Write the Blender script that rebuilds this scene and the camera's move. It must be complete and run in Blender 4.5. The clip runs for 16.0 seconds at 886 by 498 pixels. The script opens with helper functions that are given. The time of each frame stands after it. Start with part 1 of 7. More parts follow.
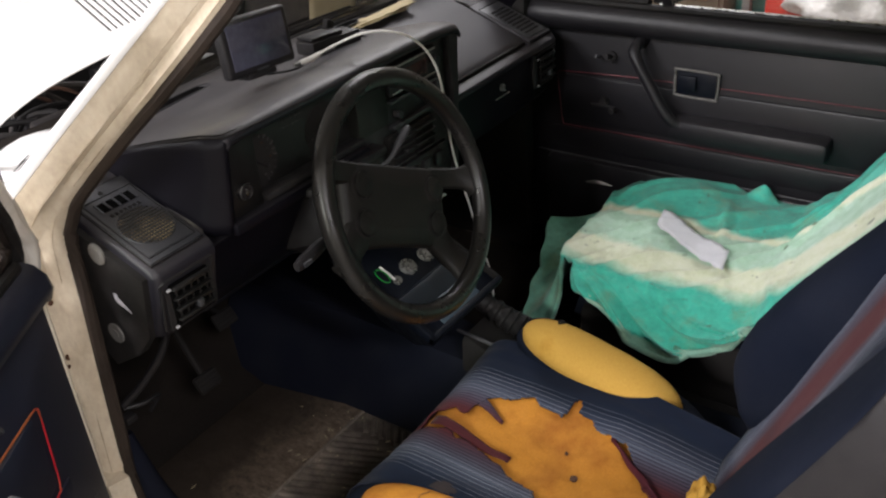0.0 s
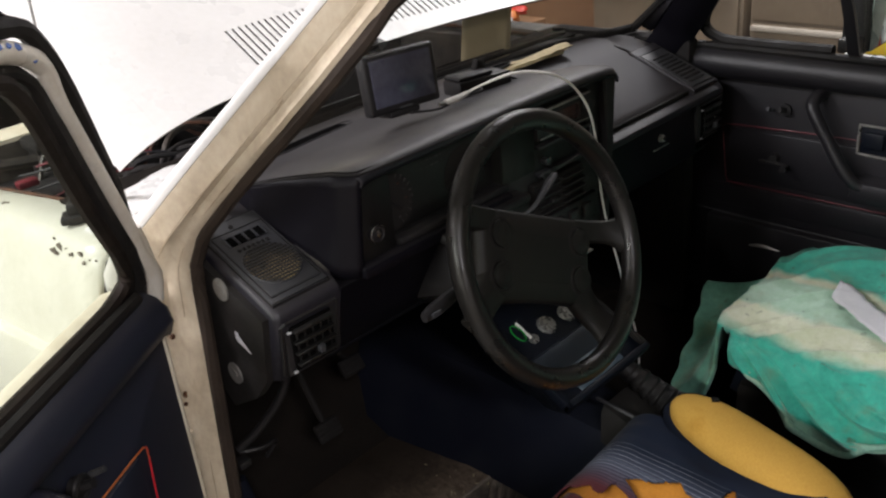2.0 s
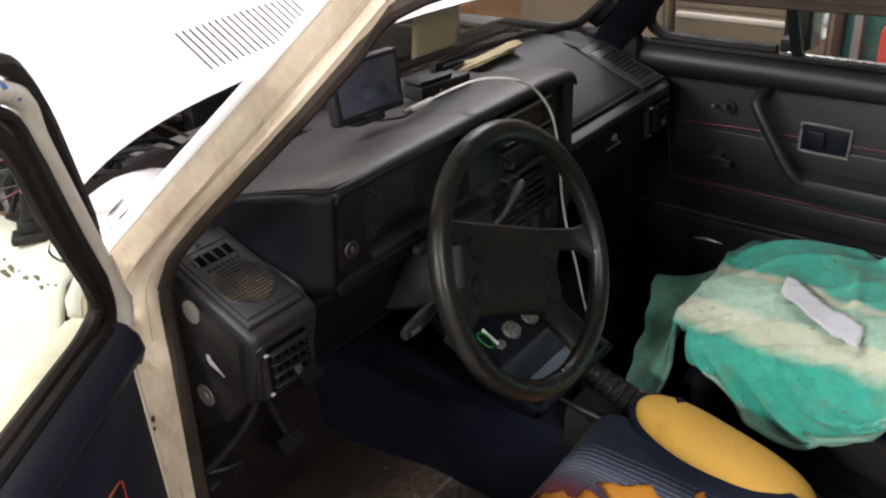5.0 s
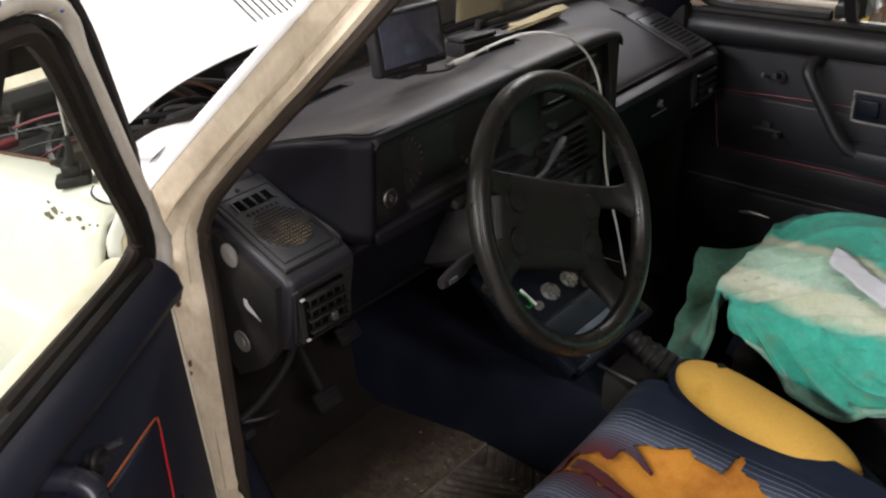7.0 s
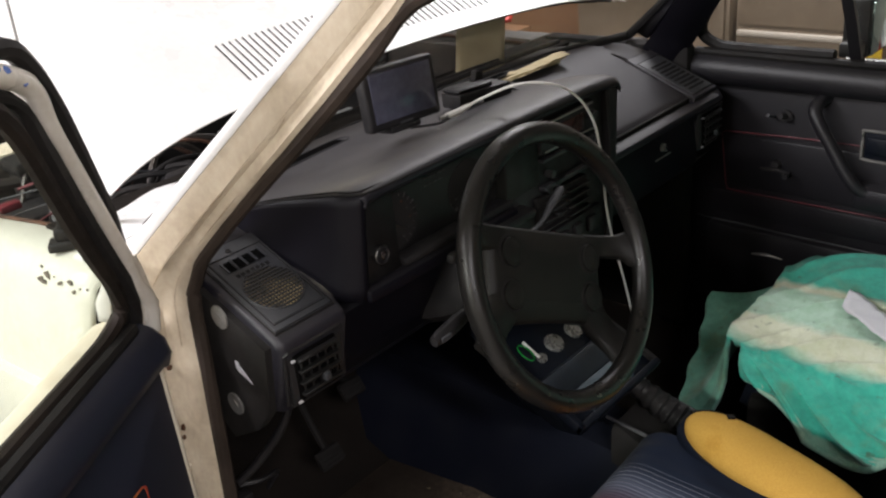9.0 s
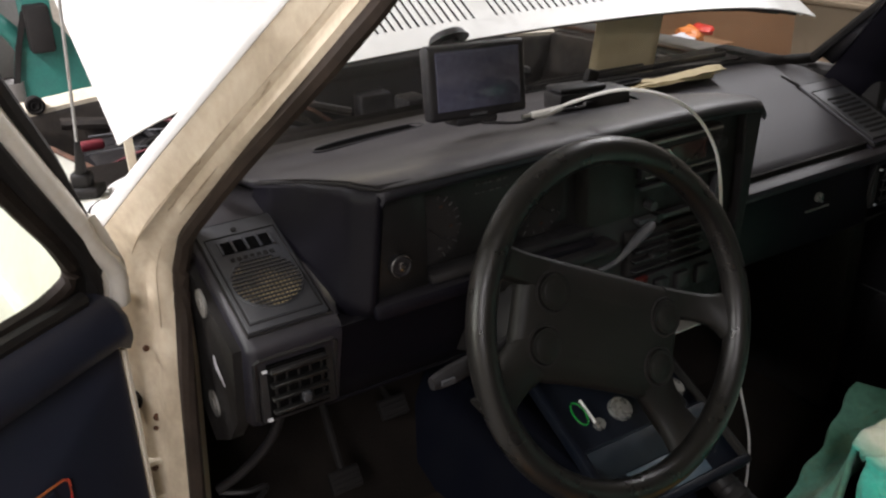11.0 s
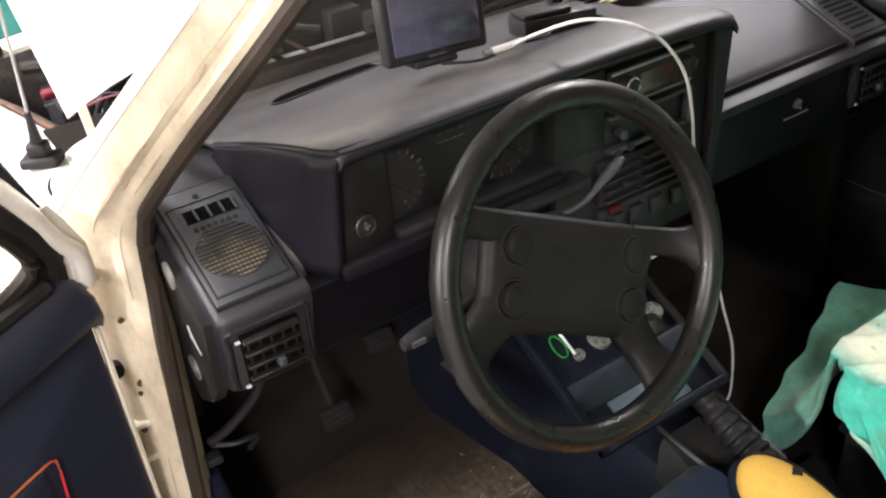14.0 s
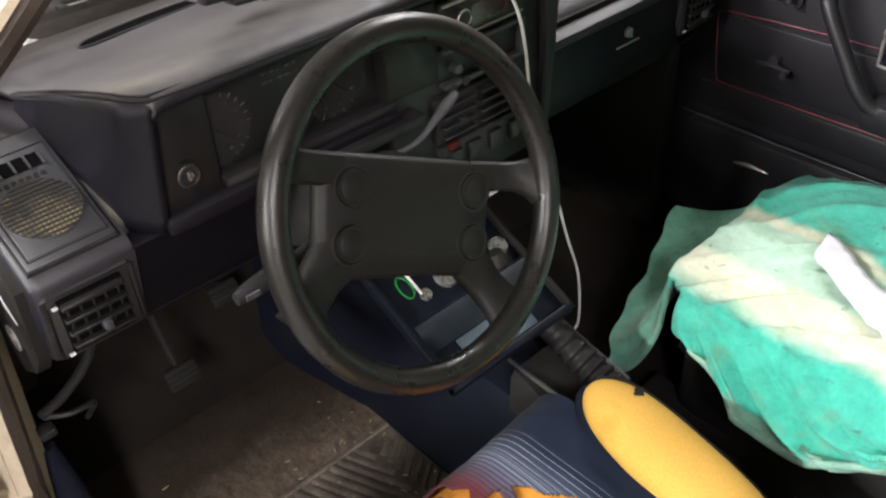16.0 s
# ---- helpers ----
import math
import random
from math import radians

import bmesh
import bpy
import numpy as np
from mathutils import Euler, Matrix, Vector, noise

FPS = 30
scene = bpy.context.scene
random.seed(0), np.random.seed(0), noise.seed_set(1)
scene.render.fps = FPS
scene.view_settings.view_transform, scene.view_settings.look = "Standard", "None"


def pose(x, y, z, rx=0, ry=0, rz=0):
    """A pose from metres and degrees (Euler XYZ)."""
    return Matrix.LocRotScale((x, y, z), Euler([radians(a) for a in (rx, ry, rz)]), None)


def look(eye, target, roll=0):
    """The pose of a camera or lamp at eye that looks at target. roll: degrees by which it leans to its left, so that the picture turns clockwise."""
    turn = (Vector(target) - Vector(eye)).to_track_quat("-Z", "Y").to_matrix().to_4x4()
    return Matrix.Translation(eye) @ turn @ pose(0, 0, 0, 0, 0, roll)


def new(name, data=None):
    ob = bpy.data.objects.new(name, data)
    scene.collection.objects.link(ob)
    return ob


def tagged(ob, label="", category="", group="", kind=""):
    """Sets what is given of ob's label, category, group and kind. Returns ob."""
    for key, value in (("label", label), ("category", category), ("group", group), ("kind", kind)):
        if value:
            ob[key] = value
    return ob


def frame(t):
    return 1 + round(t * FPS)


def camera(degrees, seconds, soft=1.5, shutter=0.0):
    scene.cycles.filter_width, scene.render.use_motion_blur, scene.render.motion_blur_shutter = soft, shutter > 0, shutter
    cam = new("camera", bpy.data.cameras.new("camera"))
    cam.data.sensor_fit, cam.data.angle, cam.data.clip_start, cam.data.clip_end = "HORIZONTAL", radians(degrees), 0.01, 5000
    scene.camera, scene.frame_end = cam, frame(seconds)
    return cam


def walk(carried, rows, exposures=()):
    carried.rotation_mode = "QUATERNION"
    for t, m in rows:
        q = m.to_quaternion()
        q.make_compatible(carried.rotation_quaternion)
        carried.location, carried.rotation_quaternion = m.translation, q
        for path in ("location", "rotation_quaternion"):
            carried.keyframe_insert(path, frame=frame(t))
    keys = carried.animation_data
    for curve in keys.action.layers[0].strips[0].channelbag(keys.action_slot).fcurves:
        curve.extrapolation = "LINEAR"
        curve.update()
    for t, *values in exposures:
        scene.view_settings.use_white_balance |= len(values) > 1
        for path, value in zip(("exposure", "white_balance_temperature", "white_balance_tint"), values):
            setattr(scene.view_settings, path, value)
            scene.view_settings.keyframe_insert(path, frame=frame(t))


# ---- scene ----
cam = camera(52.8, 16.0, soft=2.3)
PATH = [
    (0, (-1.2, -0.674, 1.467), (0.198, 0.347, 0.465), -4.5),
    (0.5, (-1.181, -0.672, 1.452), (0.146, 0.486, 0.503), -5.2),
    (1, (-1.121, -0.689, 1.418), (0.286, 0.463, 0.585), -2.1),
    (1.5, (-1.113, -0.678, 1.422), (0.183, 0.639, 0.657), -5.2),
    (2, (-1.119, -0.621, 1.414), (0.123, 0.682, 0.542), -5.7),
    (2.5, (-1.113, -0.57, 1.423), (0.136, 0.603, 0.391), -4.9),
    (3, (-1.125, -0.54, 1.404), (0.064, 0.567, 0.237), -5.2),
    (3.5, (-1.149, -0.534, 1.412), (0.071, 0.581, 0.285), -4.4),
    (4, (-1.162, -0.526, 1.447), (0.106, 0.63, 0.419), -4.4),
    (4.5, (-1.157, -0.526, 1.458), (0.141, 0.644, 0.485), -4.3),
    (4.7, (-1.144, -0.528, 1.468), (0.202, 0.61, 0.523), -4.0),
    (6.8, (-1.155, -0.549, 1.4), (0.162, 0.631, 0.464), -3.8),
    (7, (-1.158, -0.543, 1.406), (0.125, 0.665, 0.46), -4.2),
    (7.5, (-1.155, -0.535, 1.406), (0.129, 0.685, 0.477), -3.8),
    (8, (-1.162, -0.541, 1.389), (0.086, 0.688, 0.422), -3.0),
    (8.5, (-1.136, -0.549, 1.396), (0.118, 0.703, 0.469), -4.9),
    (9, (-1.107, -0.559, 1.411), (0.171, 0.716, 0.551), -6.3),
    (9.2, (-1.096, -0.557, 1.413), (0.179, 0.714, 0.543), -5.9),
    (11.3, (-0.799, -0.525, 1.323), (0.096, 1.064, 0.501), -2.4),
    (11.5, (-0.791, -0.526, 1.329), (0.08, 1.079, 0.513), -2.9),
    (12, (-0.792, -0.525, 1.336), (0.034, 1.082, 0.479), -1.4),
    (12.5, (-0.778, -0.527, 1.358), (0.052, 1.015, 0.391), -2.7),
    (13, (-0.759, -0.516, 1.378), (0.09, 0.916, 0.27), -4.1),
    (13.5, (-0.763, -0.516, 1.393), (0.083, 0.948, 0.325), -5.5),
    (14, (-0.764, -0.508, 1.396), (0.099, 0.942, 0.323), -5.9),
    (14.5, (-0.763, -0.495, 1.38), (0.139, 0.853, 0.211), -4.4),
    (15, (-0.74, -0.491, 1.377), (0.227, 0.773, 0.167), -4.2),
    (15.5, (-0.709, -0.503, 1.38), (0.347, 0.686, 0.167), -3.5),
    (16, (-0.725, -0.507, 1.38), (0.32, 0.702, 0.177), -3.5),
]
EXPOSURES = [(0.0, -0.1), (1.0, -0.15), (1.5, -0.3), (2.0, -0.40), (3.0, 0.15), (4.0, 0.32), (4.7, 0.05), (7.0, -0.08), (8.0, -0.16), (9.2, -0.22), (11.5, -0.12), (12.0, -0.1), (12.5, 0.55), (13.0, 0.92), (14.5, 1.05), (16.0, 1.05)]
walk(cam, [(t, look(eye, target, roll)) for t, eye, target, roll in PATH], EXPOSURES)

# ---- light ----
world = bpy.data.worlds.new("garage_air")
scene.world = world
world.use_nodes = True
world.node_tree.nodes["Background"].inputs[0].default_value = (0.9, 0.95, 1.0, 1)
world.node_tree.nodes["Background"].inputs[1].default_value = 0.02
# Unseen ceiling tubes, placed and tuned to brighten bonnet, towel and cabin.
TUBES = [(-2.0, 1.7, 2.72, 165), (1.9, 1.2, 2.72, 80), (-4.3, -0.2, 2.72, 350), (-1.9, -2.4, 2.72, 85)]
for lx, ly, lz, watts in TUBES:
    lamp = bpy.data.lights.new("unseen_tube_light", "AREA")
    lamp.shape, lamp.size, lamp.size_y, lamp.energy = "RECTANGLE", 0.25, 1.3, watts
    lamp.color = (0.995, 0.955, 1.0)
    new("unseen_tube_light", lamp).matrix_world = pose(lx, ly, lz - 0.03)
scene.view_settings.exposure = 0.0

# ---- materials ----
def mat_nodes(name):
    m = bpy.data.materials.new(name)
    m.use_nodes = True
    nt = m.node_tree
    b = nt.nodes["Principled BSDF"]
    return m, nt, b


def noise_tex(nt, scale, detail=4.0, rough=0.55, stretch=(1, 1, 1)):
    co = nt.nodes.new("ShaderNodeTexCoord")
    mp = nt.nodes.new("ShaderNodeMapping")
    mp.inputs["Scale"].default_value = stretch
    n = nt.nodes.new("ShaderNodeTexNoise")
    n.inputs["Scale"].default_value, n.inputs["Detail"].default_value = scale, detail
    n.inputs["Roughness"].default_value = rough
    nt.links.new(co.outputs["Object"], mp.inputs[0])
    nt.links.new(mp.outputs[0], n.inputs["Vector"])
    return n.outputs["Fac"]


def ramp(nt, fac, stops):
    r = nt.nodes.new("ShaderNodeValToRGB")
    e = r.color_ramp.elements
    while len(e) < len(stops):
        e.new(0.5)
    for k, (p, c) in zip(e, stops):
        k.position, k.color = p, (*c, 1)
    nt.links.new(fac, r.inputs[0])
    return r.outputs[0]


def blend(nt, fac, a, b, mode="MIX"):
    m = nt.nodes.new("ShaderNodeMix")
    m.data_type, m.blend_type = "RGBA", mode
    for sock, v in ((m.inputs[0], fac), (m.inputs[6], a), (m.inputs[7], b)):
        if isinstance(v, (int, float)):
            sock.default_value = v
        elif isinstance(v, tuple):
            sock.default_value = (*v, 1)
        else:
            nt.links.new(v, sock)
    return m.outputs[2]


def maths(nt, op, a, b=0.0, c=0.0):
    m = nt.nodes.new("ShaderNodeMath")
    m.operation = op
    for sock, v in zip(m.inputs, (a, b, c)):
        if isinstance(v, (int, float)):
            sock.default_value = v
        else:
            nt.links.new(v, sock)
    return m.outputs[0]


def bump(nt, bsdf, height, strength, dist=0.002):
    bp = nt.nodes.new("ShaderNodeBump")
    bp.inputs["Strength"].default_value, bp.inputs["Distance"].default_value = strength, dist
    nt.links.new(height, bp.inputs["Height"])
    nt.links.new(bp.outputs[0], bsdf.inputs["Normal"])


def surf(name, col, dirt=None, rough=0.6, metal=0.0, patch=3.0, amount=0.5, grain=180.0, relief=0.25, depth=0.001, stretch=(1, 1, 1), spec=0.5, edge=(0.42, 0.68), rv=0.12):
    """A surface of one colour with patches of a second one and a fine grain."""
    m, nt, b = mat_nodes(name)
    dirt = dirt or tuple(c * 0.6 for c in col)
    f1 = ramp(nt, noise_tex(nt, patch, 5, 0.6, stretch), [(edge[0], (0, 0, 0)), (edge[1], (amount,) * 3)])
    g = noise_tex(nt, grain, 3, 0.6, stretch)
    c = blend(nt, f1, col, dirt)
    c = blend(nt, 0.35, c, ramp(nt, g, [(0.3, (0.35,) * 3), (0.7, (0.65,) * 3)]), "OVERLAY")
    nt.links.new(c, b.inputs["Base Color"])
    rr = ramp(nt, noise_tex(nt, patch * 4, 4), [(0.3, (max(rough - rv, 0.02),) * 3), (0.7, (min(rough + rv, 1),) * 3)])
    nt.links.new(rr, b.inputs["Roughness"])
    b.inputs["Metallic"].default_value = metal
    b.inputs["Specular IOR Level"].default_value = spec
    if relief:
        bump(nt, b, g, relief, depth)
    return m


def dusty(name, col, dust, rough=0.5, amount=0.6, grain=700.0, relief=0.25, stretch=(1, 1, 1), spec=0.4, streak=None):
    """Vinyl with pale dust on what faces up, streaked by wiping."""
    m, nt, b = mat_nodes(name)
    geo = nt.nodes.new("ShaderNodeNewGeometry")
    sep = nt.nodes.new("ShaderNodeSeparateXYZ")
    nt.links.new(geo.outputs["Normal"], sep.inputs[0])
    up = ramp(nt, sep.outputs[2], [(0.45, (0, 0, 0)), (0.97, (1, 1, 1))])
    big = ramp(nt, noise_tex(nt, 5, 6, 0.65, stretch), [(0.32, (0.40,) * 3), (0.70, (1,) * 3)])
    fine = ramp(nt, noise_tex(nt, 60, 5, 0.7), [(0.3, (0.55,) * 3), (0.7, (1,) * 3)])
    k = maths(nt, "MULTIPLY", maths(nt, "MULTIPLY", up, big), maths(nt, "MULTIPLY", fine, amount))
    c = blend(nt, k, col, dust)
    if streak:
        co2 = nt.nodes.new("ShaderNodeTexCoord")
        sp2 = nt.nodes.new("ShaderNodeSeparateXYZ")
        nt.links.new(co2.outputs["Object"], sp2.inputs[0])
        yy = maths(nt, "ADD", sp2.outputs[1], maths(nt, "MULTIPLY_ADD", noise_tex(nt, 7, 4, 0.6, (0.7, 1.5, 1)), 0.10, -0.05))
        line_ = ramp(nt, maths(nt, "MULTIPLY_ADD", yy, 4.0, 0.8), [(0.22, (0,) * 3), (0.38, (0.55,) * 3), (0.50, (0.30,) * 3), (0.66, (0,) * 3)])
        loose = ramp(nt, noise_tex(nt, 3.2, 3, 0.5, (0.9, 5.0, 3.0)), [(0.50, (0.25,) * 3), (0.70, (1,) * 3)])
        band = maths(nt, "MULTIPLY", line_, loose)
        c = blend(nt, maths(nt, "MULTIPLY", maths(nt, "MULTIPLY", band, up), fine), c, streak)
    nt.links.new(c, b.inputs["Base Color"])
    nt.links.new(maths(nt, "MULTIPLY_ADD", k, 0.25, rough), b.inputs["Roughness"])
    b.inputs["Specular IOR Level"].default_value = spec
    vor = nt.nodes.new("ShaderNodeTexVoronoi")
    vor.inputs["Scale"].default_value = grain
    co = nt.nodes.new("ShaderNodeTexCoord")
    nt.links.new(co.outputs["Object"], vor.inputs["Vector"])
    bump(nt, b, vor.outputs["Distance"], relief, 0.0006)
    return m


def pane(name, tint=(1, 1, 1), gloss=0.05, film=0.05):
    m, nt, b = mat_nodes(name)
    nt.nodes.remove(b)
    out = nt.nodes["Material Output"]
    tr, gl, mx = nt.nodes.new("ShaderNodeBsdfTransparent"), nt.nodes.new("ShaderNodeBsdfGlossy"), nt.nodes.new("ShaderNodeMixShader")
    tr.inputs[0].default_value = (*tint, 1)
    gl.inputs["Roughness"].default_value = 0.03
    mx.inputs[0].default_value = gloss
    haze, dust = nt.nodes.new("ShaderNodeBsdfDiffuse"), nt.nodes.new("ShaderNodeMixShader")
    haze.inputs[0].default_value = (0.5, 0.48, 0.44, 1)
    nt.links.new(ramp(nt, noise_tex(nt, 7, 5, 0.65), [(0.3, (film * 0.5,) * 3), (0.7, (film,) * 3)]), dust.inputs[0])
    nt.links.new(tr.outputs[0], mx.inputs[1])
    nt.links.new(gl.outputs[0], mx.inputs[2])
    nt.links.new(mx.outputs[0], dust.inputs[1])
    nt.links.new(haze.outputs[0], dust.inputs[2])
    nt.links.new(dust.outputs[0], out.inputs[0])
    return m


def glow(name, col, strength):
    m, nt, b = mat_nodes(name)
    b.inputs["Base Color"].default_value = (*col, 1)
    b.inputs["Emission Color"].default_value = (*col, 1)
    b.inputs["Emission Strength"].default_value = strength
    return m


WHITE = surf("white_car_paint", (0.84, 0.84, 0.82), (0.62, 0.61, 0.57), rough=0.32, patch=4, amount=0.25, grain=90, relief=0.03)
CREAM = surf("cream_car_paint", (0.75, 0.69, 0.565), (0.46, 0.37, 0.24), rough=0.40, patch=7, amount=0.6, grain=120, relief=0.06, edge=(0.48, 0.74), stretch=(2.2, 2.2, 0.7))
# Grimy cream, also darkened for the shading on the pillar faces.
PILLARPAINT = surf("darkened_grimy_cream", (0.64, 0.555, 0.42), (0.30, 0.225, 0.135), rough=0.42, patch=13, amount=0.6, grain=110, relief=0.10, edge=(0.46, 0.78), stretch=(1.2, 1.2, 0.8))
DOORPAINT = surf("aged_white_paint", (0.76, 0.73, 0.66), (0.56, 0.51, 0.42), rough=0.36, patch=8, amount=0.5, grain=120, relief=0.05)
# Near-black for solid plates that stand for the shade inside openings.
VOID = surf("opening_shade", (0.004, 0.004, 0.004), (0.006, 0.005, 0.005), rough=1.0, patch=20, amount=0.5, relief=0.0, spec=0.0)
# White paint lowered in place of the weaker light on the wing side.
FENDER = surf("lowered_white_paint", (0.60, 0.60, 0.53), (0.46, 0.44, 0.35), rough=0.38, patch=7, amount=0.35, grain=120, relief=0.05)
CHIP = surf("dark_paint_chip", (0.07, 0.055, 0.042), (0.16, 0.14, 0.11), rough=0.85, patch=60, amount=0.8, grain=250, relief=0.3)
RUST = surf("rust", (0.095, 0.042, 0.022), (0.030, 0.017, 0.012), rough=0.9, patch=30, amount=0.8, grain=250, relief=0.5)
NAVY = dusty("navy_vinyl", (0.0047, 0.0042, 0.0068), (0.05, 0.046, 0.046), rough=0.44, amount=0.3, spec=0.17)
PAD = dusty("dusty_dash_vinyl", (0.0125, 0.0118, 0.0160), (0.150, 0.142, 0.142), rough=0.40, amount=0.52, stretch=(0.6, 1.6, 1), streak=(0.25, 0.225, 0.165))
PADC = dusty("plain_dash_vinyl", (0.0125, 0.0115, 0.0165), (0.105, 0.098, 0.100), rough=0.42, amount=0.5)
PADR = dusty("grey_dash_vinyl", (0.017, 0.0155, 0.021), (0.066, 0.060, 0.062), rough=0.44, amount=0.6, stretch=(1, 1.5, 1), spec=0.32)
BLACK = surf("black_plastic", (0.0135, 0.0125, 0.0135), (0.026, 0.024, 0.023), rough=0.5, patch=14, amount=0.5, grain=600, relief=0.12, spec=0.3)
WHEELBLACK = surf("worn_wheel_plastic", (0.0094, 0.0088, 0.0078), (0.0140, 0.0130, 0.0115), rough=0.52, patch=16, amount=0.6, grain=620, relief=0.2, depth=0.0004, spec=0.22, rv=0.05)
RIMBLACK = surf("rim_foam_leather", (0.0082, 0.0077, 0.0070), (0.0120, 0.0108, 0.0096), rough=0.31, patch=9, amount=0.4, grain=480, relief=0.5, depth=0.0006, spec=0.36, rv=0.06)
GRIME = surf("brown_grime", (0.36, 0.28, 0.18), (0.55, 0.47, 0.35), rough=0.8, patch=40, amount=0.9, grain=200, relief=0.2)
DOORSEAL = surf("worn_brown_rubber", (0.030, 0.0225, 0.0175), (0.062, 0.046, 0.036), rough=0.75, patch=16, amount=0.6, grain=220, relief=0.3, spec=0.2)
SEAL = surf("brown_black_rubber", (0.012, 0.0088, 0.0072), (0.032, 0.023, 0.017), rough=0.7, patch=12, amount=0.5, grain=220, relief=0.2, spec=0.2)
RUBBER = surf("black_rubber", (0.0105, 0.0100, 0.0100), (0.024, 0.021, 0.019), rough=0.65, patch=10, amount=0.6, grain=200, relief=0.2, spec=0.22)
DOORVINYL = dusty("blue_black_door_vinyl", (0.015, 0.018, 0.034), (0.055, 0.055, 0.06), rough=0.5, amount=0.3)
# Far door's vinyl: a darker copy of the near door's trim.
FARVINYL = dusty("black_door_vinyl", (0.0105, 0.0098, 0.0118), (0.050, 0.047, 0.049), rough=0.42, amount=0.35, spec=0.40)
# Far piping: the near red darkened, with the shade put in its colour.
FARRED = surf("darkened_red", (0.125, 0.009, 0.018), (0.06, 0.010, 0.013), rough=0.5, patch=14, amount=0.9, grain=200, relief=0.05)
RED = surf("red_piping", (0.50, 0.016, 0.030), (0.40, 0.115, 0.03), rough=0.45, patch=5, amount=1.0, grain=200, relief=0.05, edge=(0.48, 0.56))
# Carpet colour darkened to carry the shade of the footwell.
SHADECARPET = surf("shade_dark_carpet", (0.0145, 0.0122, 0.0106), (0.027, 0.022, 0.018), rough=0.95, patch=8, amount=0.6, grain=260, relief=0.6, depth=0.003, spec=0.06)
HANDLEVINYL = surf("navy_handle_vinyl", (0.012, 0.013, 0.026), (0.03, 0.03, 0.045), rough=0.33, patch=12, amount=0.5, grain=400, relief=0.1)
CRANKGREY = surf("pale_grey_plastic", (0.30, 0.30, 0.31), (0.2, 0.2, 0.2), rough=0.35, patch=20, amount=0.5, grain=300, relief=0.03)
SILVER = surf("dull_silver", (0.27, 0.27, 0.26), (0.20, 0.20, 0.19), rough=0.3, metal=0.7, patch=30, amount=0.4, grain=20, relief=0.0)
NAVYCARPET = surf("navy_carpet", (0.0088, 0.0108, 0.0200), (0.019, 0.021, 0.029), rough=0.95, patch=9, amount=0.6, grain=400, relief=0.8, depth=0.003, spec=0.1)
FOAM = surf("yellow_seat_foam", (0.60, 0.355, 0.075), (0.47, 0.25, 0.040), rough=0.9, patch=6, amount=0.7, grain=420, relief=0.35, depth=0.001, spec=0.15, edge=(0.47, 0.56))
FOAMOR = surf("orange_seat_foam", (0.487, 0.204, 0.028), (0.27, 0.085, 0.016), rough=0.85, patch=11, amount=0.85, grain=330, relief=0.5, depth=0.002, spec=0.2, edge=(0.46, 0.72))
CHROME = surf("dull_chrome", (0.55, 0.55, 0.54), (0.3, 0.29, 0.27), rough=0.28, metal=1.0, patch=20, amount=0.5, grain=300, relief=0.05)
STEEL = surf("grey_steel", (0.32, 0.32, 0.31), (0.16, 0.13, 0.1), rough=0.5, metal=0.6, patch=14, amount=0.6, grain=300, relief=0.1)
CABLE = surf("white_cable", (0.72, 0.71, 0.68), (0.5, 0.48, 0.44), rough=0.45, patch=30, amount=0.4, grain=300, relief=0.02)
PAPER = surf("white_paper", (0.62, 0.62, 0.66), (0.5, 0.5, 0.53), rough=0.8, patch=12, amount=0.3, grain=500, relief=0.05)
CARD = surf("tan_card", (0.50, 0.42, 0.26), (0.36, 0.28, 0.16), rough=0.85, patch=8, amount=0.4, grain=300, relief=0.08)
GREY = surf("grey_plastic", (0.034, 0.035, 0.040), (0.065, 0.064, 0.064), rough=0.48, patch=10, amount=0.5, grain=500, relief=0.1)
BLUEGREY = surf("reflection_pale_tray", (0.045, 0.070, 0.095), (0.09, 0.11, 0.12), rough=0.5, patch=12, amount=0.5, grain=400, relief=0.15)
RIDGE = surf("lit_navy_tray", (0.0075, 0.0120, 0.0190), (0.022, 0.030, 0.040), rough=0.45, patch=16, amount=0.7, grain=400, relief=0.15)
NAVYPLASTIC = surf("navy_plastic", (0.0024, 0.0040, 0.0085), (0.005, 0.006, 0.009), rough=0.5, patch=12, amount=0.5, grain=500, relief=0.12, spec=0.2)
INSTR = surf("smoky_black_plastic", (0.0095, 0.0090, 0.0088), (0.016, 0.015, 0.0145), rough=0.45, patch=10, amount=0.5, grain=300, relief=0.1, spec=0.3)
GREENISH = surf("green_black_plastic", (0.0085, 0.0085, 0.0072), (0.013, 0.0125, 0.011), rough=0.5, patch=12, amount=0.5, grain=500, relief=0.1, spec=0.3)
UNDER = surf("dull_grey", (0.13, 0.125, 0.115), (0.05, 0.045, 0.04), rough=0.7, patch=9, amount=0.6, grain=120, relief=0.2)
DARK = surf("dull_black", (0.017, 0.0160, 0.0155), (0.030, 0.027, 0.025), rough=0.8, patch=10, amount=0.5, grain=200, relief=0.2, spec=0.12)
CONE = surf("dusty_speaker_cone", (0.33, 0.26, 0.14), (0.022, 0.018, 0.013), rough=0.8, patch=17, amount=0.95, grain=300, relief=0.2, edge=(0.44, 0.60))
GREASE = surf("greasy_engine_metal", (0.032, 0.028, 0.025), (0.085, 0.070, 0.056), rough=0.5, metal=0.3, patch=18, amount=0.7, grain=160, relief=0.4, depth=0.004)
GLASS = pane("window_glass", (0.93, 0.95, 0.94))
TINTGLASS = pane("green_tinted_glass", (0.80, 0.85, 0.76))
